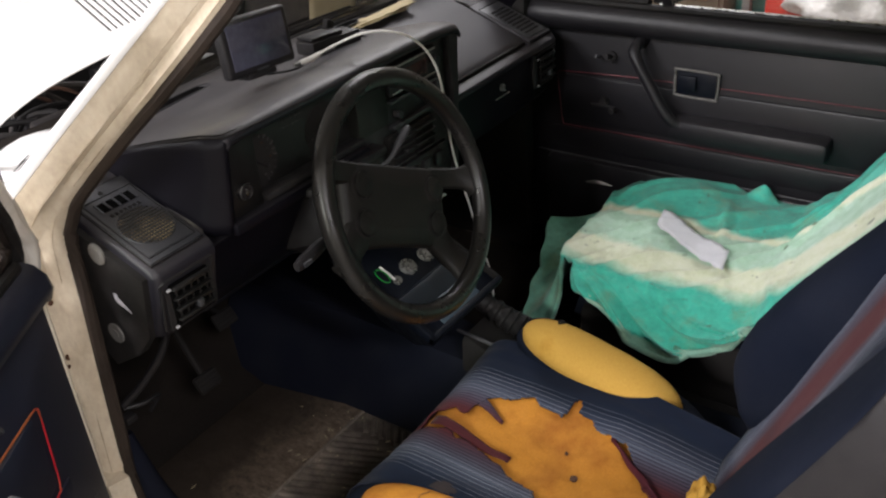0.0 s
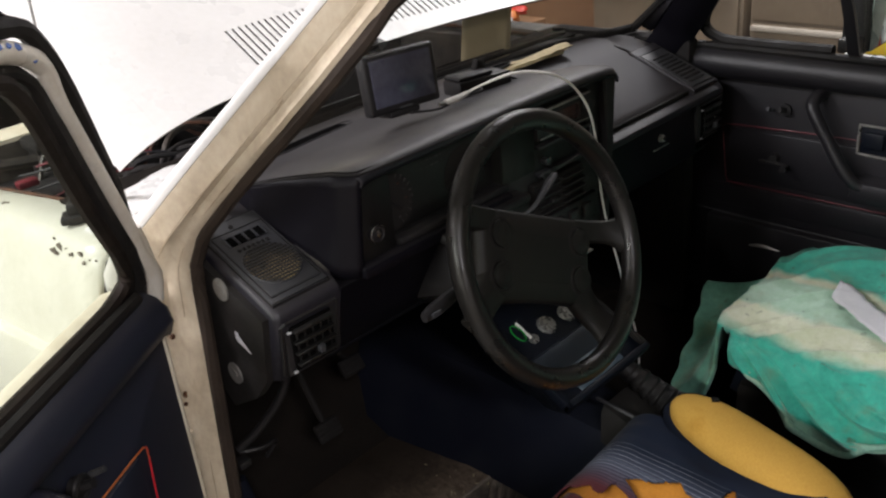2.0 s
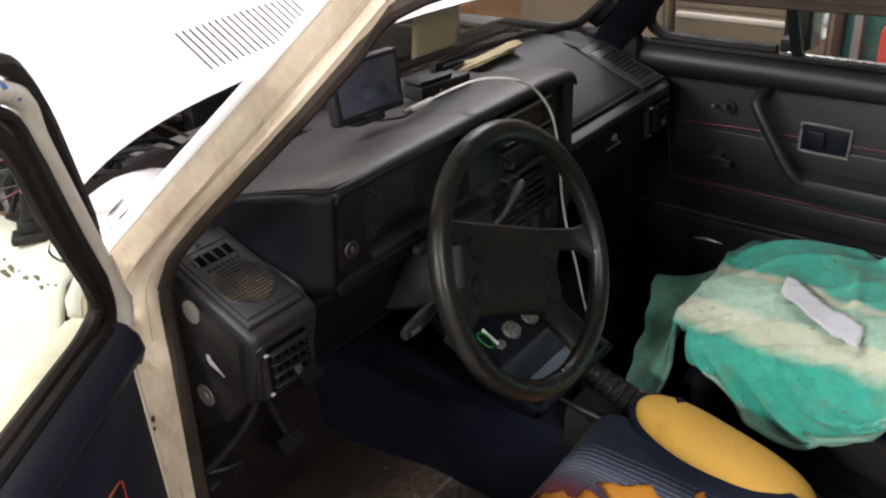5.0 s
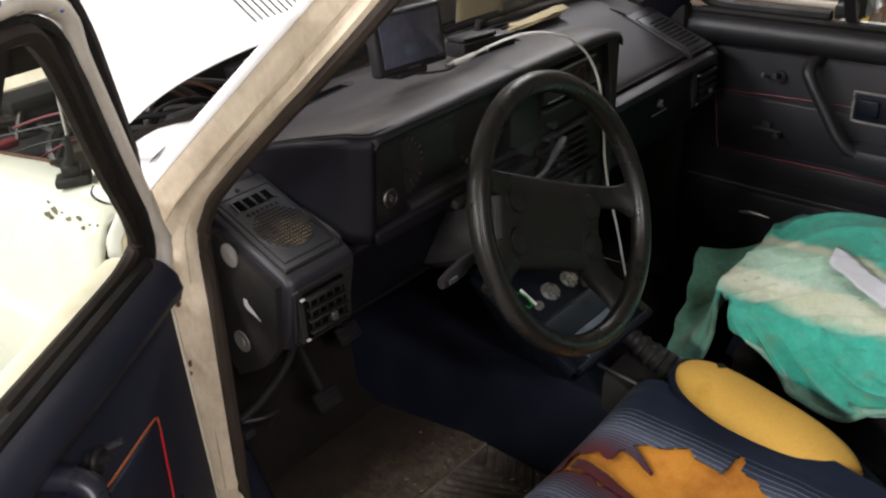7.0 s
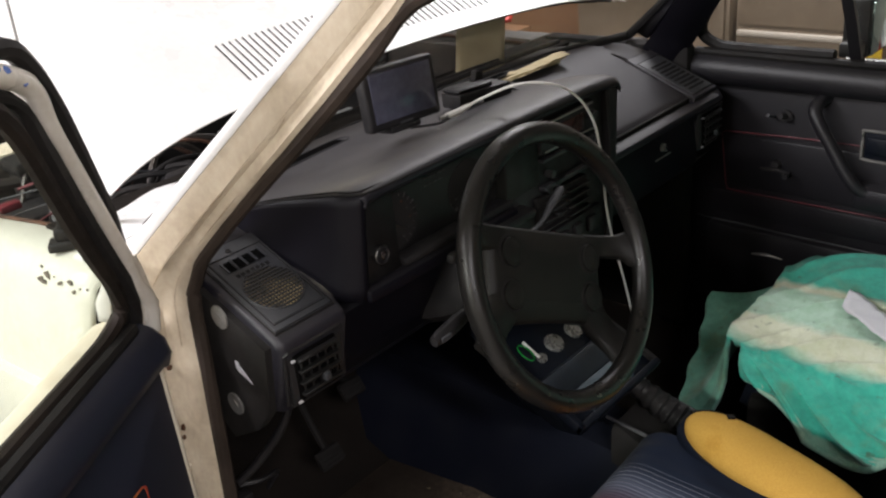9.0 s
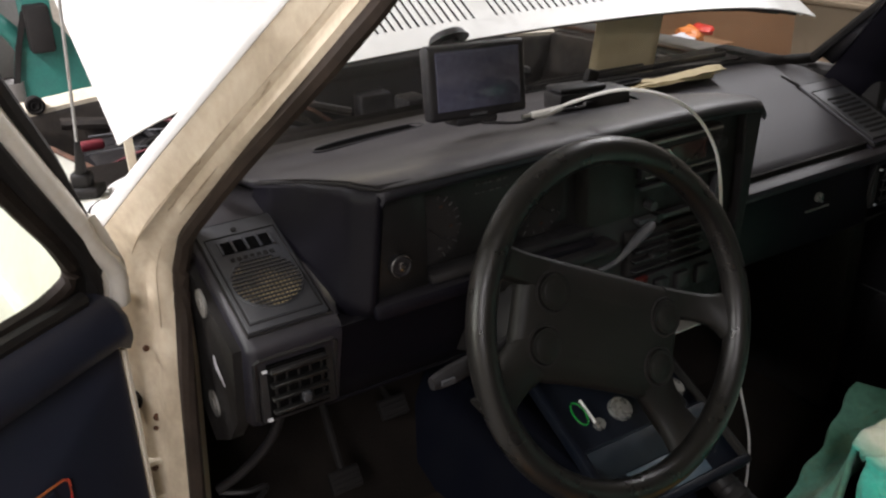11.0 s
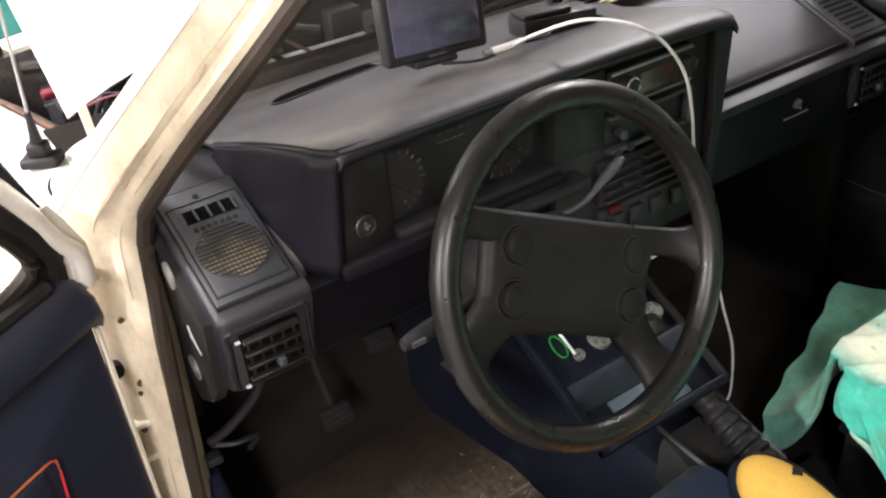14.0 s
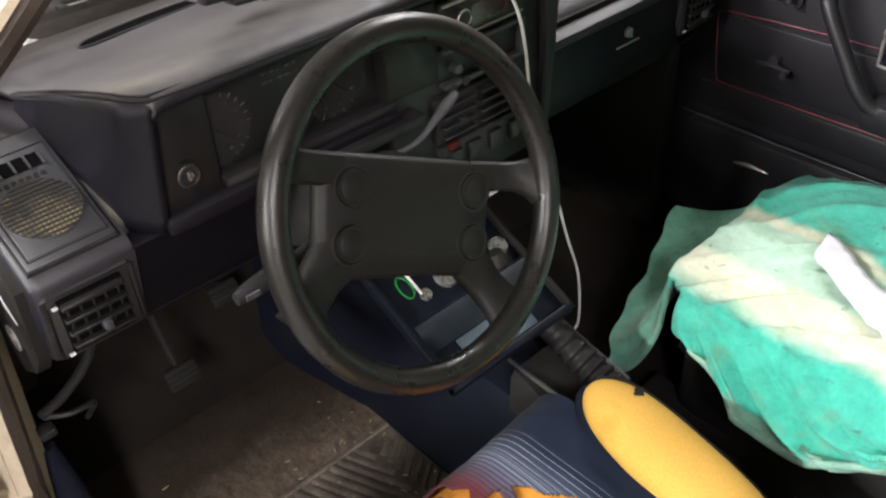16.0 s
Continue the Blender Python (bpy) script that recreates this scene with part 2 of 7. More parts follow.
# Thicker film: dust and the screen's pale reflections, put in as haze.
SCREENGLASS = pane("hazy_windscreen_glass", (0.93, 0.95, 0.94), 0.05, 0.15)
CONCRETE = surf("garage_concrete", (0.24, 0.23, 0.21), (0.12, 0.11, 0.10), rough=0.85, patch=1.6, amount=0.6, grain=60, relief=0.3, depth=0.004)
PLASTER = surf("garage_plaster", (0.52, 0.48, 0.41), (0.38, 0.34, 0.28), rough=0.9, patch=1.1, amount=0.5, grain=60, relief=0.2, depth=0.003)
CEIL = surf("ceiling_paint", (0.66, 0.64, 0.60), (0.5, 0.47, 0.42), rough=0.9, patch=1.0, amount=0.4, grain=50, relief=0.15, depth=0.003)
TAN = surf("tan_cabinet_paint", (0.215, 0.165, 0.112), (0.15, 0.112, 0.075), rough=0.6, patch=3, amount=0.5, grain=120, relief=0.06)
TANEDGE = surf("pale_drawer_edge", (0.48, 0.43, 0.36), (0.33, 0.28, 0.22), rough=0.5, patch=5, amount=0.5, grain=120, relief=0.06)
BROWN = surf("brown_board", (0.24, 0.125, 0.06), (0.15, 0.075, 0.035), rough=0.65, patch=2, amount=0.6, grain=40, relief=0.1, stretch=(1, 1, 6))
TEAL = surf("teal_enamel", (0.03, 0.15, 0.125), (0.02, 0.08, 0.07), rough=0.4, patch=5, amount=0.6, grain=150, relief=0.06)
GREYCAB = surf("grey_cabinet_enamel", (0.24, 0.23, 0.22), (0.16, 0.15, 0.14), rough=0.45, patch=4, amount=0.5, grain=150, relief=0.05)
ORANGE = surf("orange_enamel", (0.65, 0.20, 0.04), (0.4, 0.11, 0.02), rough=0.45, patch=6, amount=0.5, grain=150, relief=0.05)
REDPAINT = surf("red_enamel", (0.55, 0.035, 0.02), (0.35, 0.03, 0.02), rough=0.4, patch=6, amount=0.4, grain=150, relief=0.05)
YELLOW = surf("yellow_sticker", (0.75, 0.52, 0.03), (0.6, 0.4, 0.02), rough=0.5, patch=8, amount=0.4, grain=150, relief=0.03)
GREEN = surf("green_plastic", (0.010, 0.16, 0.03), (0.008, 0.09, 0.02), rough=0.2, patch=20, amount=0.4, grain=200, relief=0.03)
POLY = surf("clear_white_film", (0.72, 0.69, 0.66), (0.5, 0.46, 0.43), rough=0.25, patch=14, amount=0.6, grain=60, relief=0.6, depth=0.01)
BLUEPAINT = surf("blue_paint_spots", (0.03, 0.10, 0.38), (0.03, 0.12, 0.4), rough=0.5, patch=20, amount=0.4, grain=200, relief=0.03)
TUBE = glow("lit_tube", (1.0, 0.96, 0.88), 6.0)


def worn_carpet():
    """Dark brown carpet, rubbed pale and dusty in a ragged band beside the rubber mat."""
    m, nt, b = mat_nodes("worn_brown_carpet")
    co = nt.nodes.new("ShaderNodeTexCoord")
    sep = nt.nodes.new("ShaderNodeSeparateXYZ")
    nt.links.new(co.outputs["Object"], sep.inputs[0])
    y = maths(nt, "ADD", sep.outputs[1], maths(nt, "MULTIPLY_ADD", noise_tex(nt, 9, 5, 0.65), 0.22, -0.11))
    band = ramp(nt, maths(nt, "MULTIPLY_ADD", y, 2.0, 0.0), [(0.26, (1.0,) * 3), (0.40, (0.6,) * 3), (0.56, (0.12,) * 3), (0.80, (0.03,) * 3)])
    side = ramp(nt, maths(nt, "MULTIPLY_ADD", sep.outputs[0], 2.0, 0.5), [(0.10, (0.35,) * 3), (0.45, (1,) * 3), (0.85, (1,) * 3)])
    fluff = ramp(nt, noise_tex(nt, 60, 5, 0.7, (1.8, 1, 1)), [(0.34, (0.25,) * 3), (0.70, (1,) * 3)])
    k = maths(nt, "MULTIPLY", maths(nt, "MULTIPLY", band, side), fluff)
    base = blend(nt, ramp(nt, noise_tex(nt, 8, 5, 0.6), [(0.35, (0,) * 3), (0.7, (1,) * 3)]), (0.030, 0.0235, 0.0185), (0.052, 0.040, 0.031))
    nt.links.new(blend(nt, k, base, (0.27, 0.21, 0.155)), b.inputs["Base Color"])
    b.inputs["Roughness"].default_value = 0.95
    b.inputs["Specular IOR Level"].default_value = 0.08
    bump(nt, b, noise_tex(nt, 260, 3, 0.7), 0.8, 0.003)
    return m


def dusty_mat():
    """Black-brown rubber with pale dust that thickens towards its front edge."""
    m, nt, b = mat_nodes("dusty_rubber_mat")
    co = nt.nodes.new("ShaderNodeTexCoord")
    sep = nt.nodes.new("ShaderNodeSeparateXYZ")
    nt.links.new(co.outputs["Object"], sep.inputs[0])
    y = maths(nt, "ADD", sep.outputs[1], maths(nt, "MULTIPLY_ADD", noise_tex(nt, 10, 5, 0.65), 0.16, -0.08))
    band = ramp(nt, maths(nt, "MULTIPLY_ADD", y, 2.0, 0.5), [(0.20, (0.12,) * 3), (0.52, (0.22,) * 3), (0.70, (0.55,) * 3), (0.80, (0.85,) * 3)])
    blot = ramp(nt, noise_tex(nt, 22, 5, 0.7), [(0.34, (0.25,) * 3), (0.64, (1,) * 3)])
    c = blend(nt, maths(nt, "MULTIPLY", band, blot), (0.052, 0.046, 0.043), (0.34, 0.285, 0.230))
    nt.links.new(c, b.inputs["Base Color"])
    b.inputs["Roughness"].default_value = 0.85
    b.inputs["Specular IOR Level"].default_value = 0.15
    bump(nt, b, noise_tex(nt, 260, 3, 0.6), 0.5, 0.001)
    return m


def seat_cloth():
    """Blue striped velour: a reddish middle, hazy pale bands with dark lines, then thin white pinstripes on navy."""
    m, nt, b = mat_nodes("striped_blue_seat_cloth")
    co = nt.nodes.new("ShaderNodeTexCoord")
    sep = nt.nodes.new("ShaderNodeSeparateXYZ")
    nt.links.new(co.outputs["Object"], sep.inputs[0])
    wob = maths(nt, "MULTIPLY_ADD", noise_tex(nt, 6, 2), 0.008, -0.004)
    x = maths(nt, "ADD", sep.outputs[0], wob)
    r = maths(nt, "MULTIPLY", maths(nt, "ABSOLUTE", maths(nt, "ADD", x, -0.012)), 5.0)
    navy, pale, rust = (0.0066, 0.0112, 0.0255), (0.085, 0.097, 0.135), (0.075, 0.016, 0.019)
    base = ramp(nt, r, [(0.0, rust), (0.16, rust), (0.27, (0.065, 0.045, 0.065)), (0.42, pale), (0.54, (0.034, 0.043, 0.068)), (0.64, (0.008, 0.013, 0.028)), (1.0, navy)])
    def lines(per, lo, hi):
        saw = maths(nt, "FRACT", maths(nt, "MULTIPLY", x, per))
        return ramp(nt, saw, [(0.0, (0,) * 3), (lo - 0.05, (0,) * 3), (lo, (1,) * 3), (hi, (1,) * 3), (hi + 0.05, (0,) * 3)])
    dark = maths(nt, "MULTIPLY", lines(150.0, 0.40, 0.62), ramp(nt, r, [(0.14, (0.3,) * 3), (0.30, (0.85,) * 3), (0.50, (0.75,) * 3), (0.58, (0,) * 3)]))
    c = blend(nt, dark, base, (0.010, 0.010, 0.019))
    worn = ramp(nt, noise_tex(nt, 26, 4, 0.6, (1, 0.2, 1)), [(0.34, (0.35,) * 3), (0.58, (1,) * 3)])
    white = maths(nt, "MULTIPLY", maths(nt, "MULTIPLY", lines(112.0, 0.47, 0.50), ramp(nt, r, [(0.36, (0,) * 3), (0.44, (0.9,) * 3), (0.66, (0.9,) * 3), (0.70, (0,) * 3)])), worn)
    c = blend(nt, white, c, (0.30, 0.32, 0.37))
    smear = ramp(nt, noise_tex(nt, 8, 4, 0.6, (1.6, 0.4, 1)), [(0.55, (0,) * 3), (0.75, (0.45,) * 3)])
    c = blend(nt, smear, c, (0.030, 0.030, 0.036))
    nt.links.new(c, b.inputs["Base Color"])
    b.inputs["Roughness"].default_value = 0.9
    b.inputs["Specular IOR Level"].default_value = 0.15
    b.inputs["Sheen Weight"].default_value = 0.04
    bump(nt, b, noise_tex(nt, 500, 2), 0.4, 0.001)
    return m


def towel_cloth():
    """Terry towel with teal outer bands, a pale green middle and a soiled cream stripe."""
    m, nt, b = mat_nodes("teal_terry_towel")
    co = nt.nodes.new("ShaderNodeTexCoord")
    sep = nt.nodes.new("ShaderNodeSeparateXYZ")
    nt.links.new(co.outputs["UV"], sep.inputs[0])
    wob = maths(nt, "MULTIPLY_ADD", noise_tex(nt, 6, 5, 0.6), 0.14, -0.07)
    t = maths(nt, "ADD", sep.outputs[0], wob)
    teal, teal2, pale, cream = (0.066, 0.485, 0.370), (0.074, 0.475, 0.365), (0.420, 0.610, 0.480), (0.68, 0.715, 0.55)
    base = ramp(nt, t, [(0.0, (0.30, 0.52, 0.41)), (0.022, (0.30, 0.52, 0.41)), (0.034, teal), (0.235, teal), (0.27, (0.40, 0.62, 0.48)), (0.31, cream), (0.40, cream), (0.43, pale), (0.58, pale), (0.60, cream), (0.62, cream), (0.65, teal2), (1.0, teal2)])
    # The hanging front flap is muted darker green: its shadow put into the cloth.
    flap_shade = ramp(nt, sep.outputs[1], [(0.27, (1,) * 3), (0.305, (0,) * 3)])
    base = blend(nt, flap_shade, base, (0.15, 0.37, 0.28))
    nap = ramp(nt, noise_tex(nt, 34, 6, 0.72), [(0.30, (0.26,) * 3), (0.72, (0.74,) * 3)])
    base = blend(nt, 0.5, base, nap, "OVERLAY")
    soil = ramp(nt, noise_tex(nt, 13, 6, 0.65), [(0.54, (0,) * 3), (0.72, (0.45,) * 3)])
    c = blend(nt, soil, base, (0.25, 0.26, 0.13))
    spots = ramp(nt, noise_tex(nt, 42, 2, 0.4), [(0.70, (0,) * 3), (0.76, (0.7,) * 3)])
    nt.links.new(blend(nt, spots, c, (0.10, 0.13, 0.08)), b.inputs["Base Color"])
    b.inputs["Roughness"].default_value = 0.95
    b.inputs["Specular IOR Level"].default_value = 0.1
    b.inputs["Sheen Weight"].default_value = 0.2
    bump(nt, b, noise_tex(nt, 150, 5, 0.7), 0.6, 0.004)
    return m


CLOTH, TOWEL, DUSTCARPET, MAT = seat_cloth(), towel_cloth(), worn_carpet(), dusty_mat()
GREYCLOTH = surf("grey_brown_cloth_backing", (0.030, 0.026, 0.030), (0.060, 0.048, 0.046), rough=0.95, patch=16, amount=0.7, grain=380, relief=0.5, spec=0.08)
REDCLOTH = surf("dull_red_velour", (0.075, 0.016, 0.020), (0.045, 0.020, 0.030), rough=0.95, patch=22, amount=0.8, grain=380, relief=0.5, spec=0.08)
NAVYCLOTH = surf("navy_velour", (0.0052, 0.0080, 0.0165), (0.014, 0.017, 0.027), rough=0.92, patch=7, amount=0.7, grain=420, relief=0.4, spec=0.12)

# ---- building helpers ----
BASE = {}


def thing(name, base, label, category, group="", kind=""):
    ob = new(name)
    ob.empty_display_size = 0.1
    ob.location = base
    BASE[ob] = Vector(base)
    return tagged(ob, label, category, group, kind)


def part(name, bm, material, parent, label="", smooth=38.0):
    """Links a bmesh, built in the world's axes, as one mesh under a thing or part."""
    base = BASE[parent]
    bmesh.ops.translate(bm, verts=bm.verts, vec=-base)
    bmesh.ops.recalc_face_normals(bm, faces=bm.faces)
    me = bpy.data.meshes.new(name)
    bm.to_mesh(me)
    bm.free()
    me.materials.append(material)
    if smooth:
        me.shade_smooth()
        me.set_sharp_from_angle(angle=radians(smooth))
    ob = new(name, me)
    ob.parent = parent
    BASE[ob] = base
    if label:
        tagged(ob, label)
    return ob


def solo(name, bm, material, base, label, category, group="", kind="", smooth=38.0):
    """A thing that is one mesh."""
    BASE[None] = Vector(base)
    bmesh.ops.translate(bm, verts=bm.verts, vec=-Vector(base))
    bmesh.ops.recalc_face_normals(bm, faces=bm.faces)
    me = bpy.data.meshes.new(name)
    bm.to_mesh(me)
    bm.free()
    me.materials.append(material)
    if smooth:
        me.shade_smooth()
        me.set_sharp_from_angle(angle=radians(smooth))
    ob = new(name, me)
    ob.location = base
    BASE[ob] = Vector(base)
    return tagged(ob, label, category, group, kind)


def solid(ob, t, offset=-1.0):
    md = ob.modifiers.new("thickness", "SOLIDIFY")
    md.thickness, md.offset = t, offset
    return ob


def box(bm, x0, x1, y0, y1, z0, z1, r=0.0, m=None, seg=2):
    """A box with rounded edges, moved by m."""
    b2 = bmesh.new()
    bmesh.ops.create_cube(b2, size=1)
    for v in b2.verts:
        v.co = Vector(((x0 + x1) / 2 + v.co.x * (x1 - x0), (y0 + y1) / 2 + v.co.y * (y1 - y0), (z0 + z1) / 2 + v.co.z * (z1 - z0)))
    if r:
        bmesh.ops.bevel(b2, geom=b2.edges[:], offset=r, segments=seg, affect="EDGES", profile=0.5)
    if m is not None:
        bmesh.ops.transform(b2, matrix=m, verts=b2.verts)
    join(bm, b2)
    return bm


def join(bm, b2):
    vs = [bm.verts.new(v.co) for v in b2.verts]
    b2.verts.index_update()
    for f in b2.faces:
        bm.faces.new([vs[v.index] for v in f.verts])
    b2.free()


def smooth_path(pts, n=8):
    """Catmull-Rom through the points."""
    p = [Vector(q) for q in pts]
    p = [2 * p[0] - p[1]] + p + [2 * p[-1] - p[-2]]
    out = []
    for a, b, c, d in zip(p, p[1:], p[2:], p[3:]):
        for k in range(n):
            t = k / n
            out.append(0.5 * (2 * b + (c - a) * t + (2 * a - 5 * b + 4 * c - d) * t * t + (3 * b - a - 3 * c + d) * t**3))
    return out + [p[-2]]


def tube(bm, pts, r, seg=8, close=False, flat=1.0, up=(0, 0, 1)):
    """A round bar along the points; r may be a list."""
    p = [Vector(q) for q in pts]
    rings = []
    n = len(p)
    for i in range(n):
        a, c = (p[i - 1], p[(i + 1) % n]) if close else (p[max(i - 1, 0)], p[min(i + 1, n - 1)])
        t = (c - a).normalized()
        s = t.cross(Vector(up))
        s = t.cross(Vector((0.37, 0.81, 0.2))) if s.length < 0.05 else s
        s.normalize()
        u = s.cross(t)
        ri = r[i] if isinstance(r, (list, tuple)) else r
        rings.append([bm.verts.new(p[i] + ri * (math.cos(2 * math.pi * k / seg) * s + flat * math.sin(2 * math.pi * k / seg) * u)) for k in range(seg)])
    for i in range(n if close else n - 1):
        a, b = rings[i], rings[(i + 1) % n]
        for k in range(seg):
            bm.faces.new((a[k], a[(k + 1) % seg], b[(k + 1) % seg], b[k]))
    if not close:
        bm.faces.new(rings[0])
        bm.faces.new(rings[-1])
    return bm


def loft(bm, rings, closed=True, caps=True):
    """Skins rings of equal length."""
    vs = [[bm.verts.new(Vector(q)) for q in ring] for ring in rings]
    n = len(vs[0])
    for a, b in zip(vs, vs[1:]):
        for k in range(n if closed else n - 1):
            bm.faces.new((a[k], a[(k + 1) % n], b[(k + 1) % n], b[k]))
    if caps and closed:
        bm.faces.new(vs[0])
        bm.faces.new(vs[-1])
    return bm


def clamp01(t):
    return min(max(t, 0.0), 1.0)


def grid(bm, nu, nv, fn, skip=None, uv=False):
    """A sheet fn(u, v), u and v from 0 to 1; skip(u, v) leaves faces out."""
    vs = [[bm.verts.new(Vector(fn(i / nu, j / nv))) for j in range(nv + 1)] for i in range(nu + 1)]
    lay = bm.loops.layers.uv.new("uv") if uv else None
    for i in range(nu):
        for j in range(nv):
            if skip and skip((i + 0.5) / nu, (j + 0.5) / nv):
                continue
            f = bm.faces.new((vs[i][j], vs[i + 1][j], vs[i + 1][j + 1], vs[i][j + 1]))
            if uv:
                for lp, (a, b) in zip(f.loops, ((i, j), (i + 1, j), (i + 1, j + 1), (i, j + 1))):
                    lp[lay].uv = (a / nu, b / nv)
    return bm


def poly(pts):
    """One flat face through the points."""
    b = bmesh.new()
    b.faces.new([b.verts.new(p) for p in pts])
    return b


def disc(bm, c, n, r, h, seg=24, r2=None):
    """A round plate of height h along n from c."""
    q = Vector(n).normalized().to_track_quat("Z", "Y").to_matrix().to_4x4()
    bmesh.ops.create_cone(bm, cap_ends=True, segments=seg, radius1=r, radius2=r if r2 is None else r2, depth=h, matrix=Matrix.Translation(Vector(c) + Vector(n).normalized() * h / 2) @ q)
    return bm


def ring(bm, c, n, r, w, seg=28, sec=8):
    """A torus round c with the axis n."""
    q = Vector(n).normalized().to_track_quat("Z", "Y")
    tube(bm, [Vector(c) + q @ Vector((r * math.cos(2 * math.pi * k / seg), r * math.sin(2 * math.pi * k / seg), 0)) for k in range(seg)], w, sec, True, up=n)
    return bm


def lerp(a, b, t):
    return a + (b - a) * t


def interp(t, xs, ys):
    return float(np.interp(t, xs, ys))


def inside(x, y, poly):
    hit = False
    for (ax, ay), (bx, by) in zip(poly, poly[1:] + poly[:1]):
        if (ay > y) != (by > y) and x < (bx - ax) * (y - ay) / (by - ay) + ax:
            hit = not hit
    return hit

# ---- the garage ----
def slab(name, x0, x1, y0, y1, z0, z1, material, label, category):
    return solo(name, box(bmesh.new(), x0, x1, y0, y1, z0, z1), material, ((x0 + x1) / 2, (y0 + y1) / 2, z0), label, category, kind="structure")


slab("floor", -5.6, 3.4, -4.2, 4.6, -0.1, 0.0, CONCRETE, "stained grey concrete garage floor", "floor")
slab("ceiling", -5.6, 3.4, -4.2, 4.6, 2.8, 2.9, CEIL, "off-white painted garage ceiling", "ceiling")
slab("wall_west", -5.7, -5.6, -4.3, 4.7, 0.0, 2.8, PLASTER, "beige plastered garage wall", "wall")
slab("wall_east", 3.4, 3.5, -4.3, 4.7, 0.0, 2.8, PLASTER, "beige plastered garage wall", "wall")
slab("wall_north", -5.6, 3.4, 4.6, 4.7, 0.0, 2.8, PLASTER, "beige plastered garage wall", "wall")
slab("wall_south", -5.6, 3.4, -4.3, -4.2, 0.0, 2.8, PLASTER, "beige plastered garage wall", "wall")
for lx, ly, lz, watts in TUBES:
    fit_ = thing("ceiling_light", (lx, ly, 2.8), "unseen white strip light with a lit tube on the ceiling", "light", "ceiling strip lights")
    part("housing", box(bmesh.new(), lx - 0.08, lx + 0.08, ly - 0.7, ly + 0.7, 2.755, 2.8, 0.008), CEIL, fit_)
    part("tube", tube(bmesh.new(), [(lx, ly - 0.66, 2.735), (lx, ly + 0.66, 2.735)], 0.013, 10), TUBE, fit_, "glowing tube")

# ---- car body ----
car = thing("car", (0, 0, 0), "old cream-white hatchback body shell with dirty chipped paint", "car")


def pillar_ring(z, side, grow=1.0):
    """The section of the windscreen pillar at a height; side -1 is the driver's."""
    zs = [0.28, 0.50, 0.86, 0.90, 0.95, 1.05, 1.15, 1.25, 1.34]
    ex = interp(z, zs, [0.660, 0.650, 0.622, 0.624, 0.620, 0.572, 0.515, 0.460, 0.412])
    ey = interp(z, zs, [0.372, 0.380, 0.392, 0.378, 0.345, 0.264, 0.181, 0.098, 0.025])
    k = interp(z, zs, [1.15, 1.1, 1.0, 1.0, 0.95, 0.85, 0.78, 0.7, 0.66])
    off = [(0.0, 0.0), (0.016, 0.012), (0.022, 0.034), (0.034, 0.040), (0.052, 0.072), (0.066, 0.082), (0.074, 0.105), (0.040, 0.125), (-0.030, 0.10), (-0.030, 0.03)]
    # the sealing flange bends inwards round the corner of the door opening
    bend = interp(z, [0.74, 0.80, 0.86, 0.90, 0.93, 0.96, 1.0, 1.04, 1.09, 1.16], [0.0, 0.12, 0.55, 0.92, 1.0, 1.0, 0.88, 0.60, 0.25, 0.0]) if side < 0 else 0.0
    share = [1.0, 0.75, 0.4, 0.2] + [0.0] * 6
    return [(side * (ex + dx * k - 0.013 * bend * w), ey + dy * k + 0.028 * bend * w, z) for (dx, dy), w in zip(off, share)]


ZP = [0.28, 0.36, 0.45, 0.55, 0.65, 0.75, 0.80, 0.83, 0.85, 0.87, 0.885, 0.90, 0.915, 0.93, 0.945, 0.96, 0.98, 1.0, 1.02, 1.06, 1.1, 1.15, 1.2, 1.25, 1.3, 1.34]
for side, mt, lab in ((-1, PILLARPAINT, "cream pillar with chips and brown dirt"), (1, NAVY, "navy trimmed windscreen pillar")):
    part("windscreen_pillar", loft(bmesh.new(), [pillar_ring(z, side) for z in ZP]), mt, car, lab, 50)
# Whiter strip laid on the outer faces for the strong light there.
skin_ = bmesh.new()
loft(skin_, [[(x - 0.0025, y + 0.0005, z) for x, y, z in pillar_ring(z, -1)[5:8]] for z in ZP if z > 0.86], False, False)
solid(part("pillar_skin", skin_, WHITE, car, "outer skin of the pillar, white for the light on it", 60), 0.002)
# rubber seal of the driver's opening: up the pillar, along the roof, along the sill
seal = [pillar_ring(z, -1)[0] for z in ZP]
seal = [(x + 0.006, y - 0.002, z) for x, y, z in seal]
roofline = [(-0.440, -0.03, 1.294), (-0.456, -0.15, 1.298), (-0.462, -0.30, 1.301), (-0.462, -0.45, 1.304), (-0.46, -0.80, 1.306)]
foot = [(-0.625, -0.80, 0.335), (-0.63, 0.0, 0.335), (-0.635, 0.26, 0.335), (-0.645, 0.345, 0.365)]
part("door_seal", tube(bmesh.new(), smooth_path(foot + seal[2:-2] + roofline, 3), 0.0098, 8), DOORSEAL, car, "brown-black rubber door seal")
# roof: side rail with gutter, skin, header
rail = bmesh.new()
sec = [(0.0, 0.0), (-0.012, 0.004), (-0.022, 0.018), (-0.030, 0.020), (-0.034, 0.028), (-0.027, 0.034), (-0.018, 0.050), (0.02, 0.06), (0.03, 0.02)]
loft(rail, [[(x - 0.005 + dx, y, z + 0.012 + dz) for dx, dz in sec] for x, y, z in ((-0.43, 0.03, 1.283), (-0.455, -0.05, 1.287), (-0.466, -0.15, 1.291), (-0.470, -0.30, 1.296), (-0.470, -0.45, 1.302), (-0.468, -1.1, 1.304), (-0.460, -1.60, 1.300))])
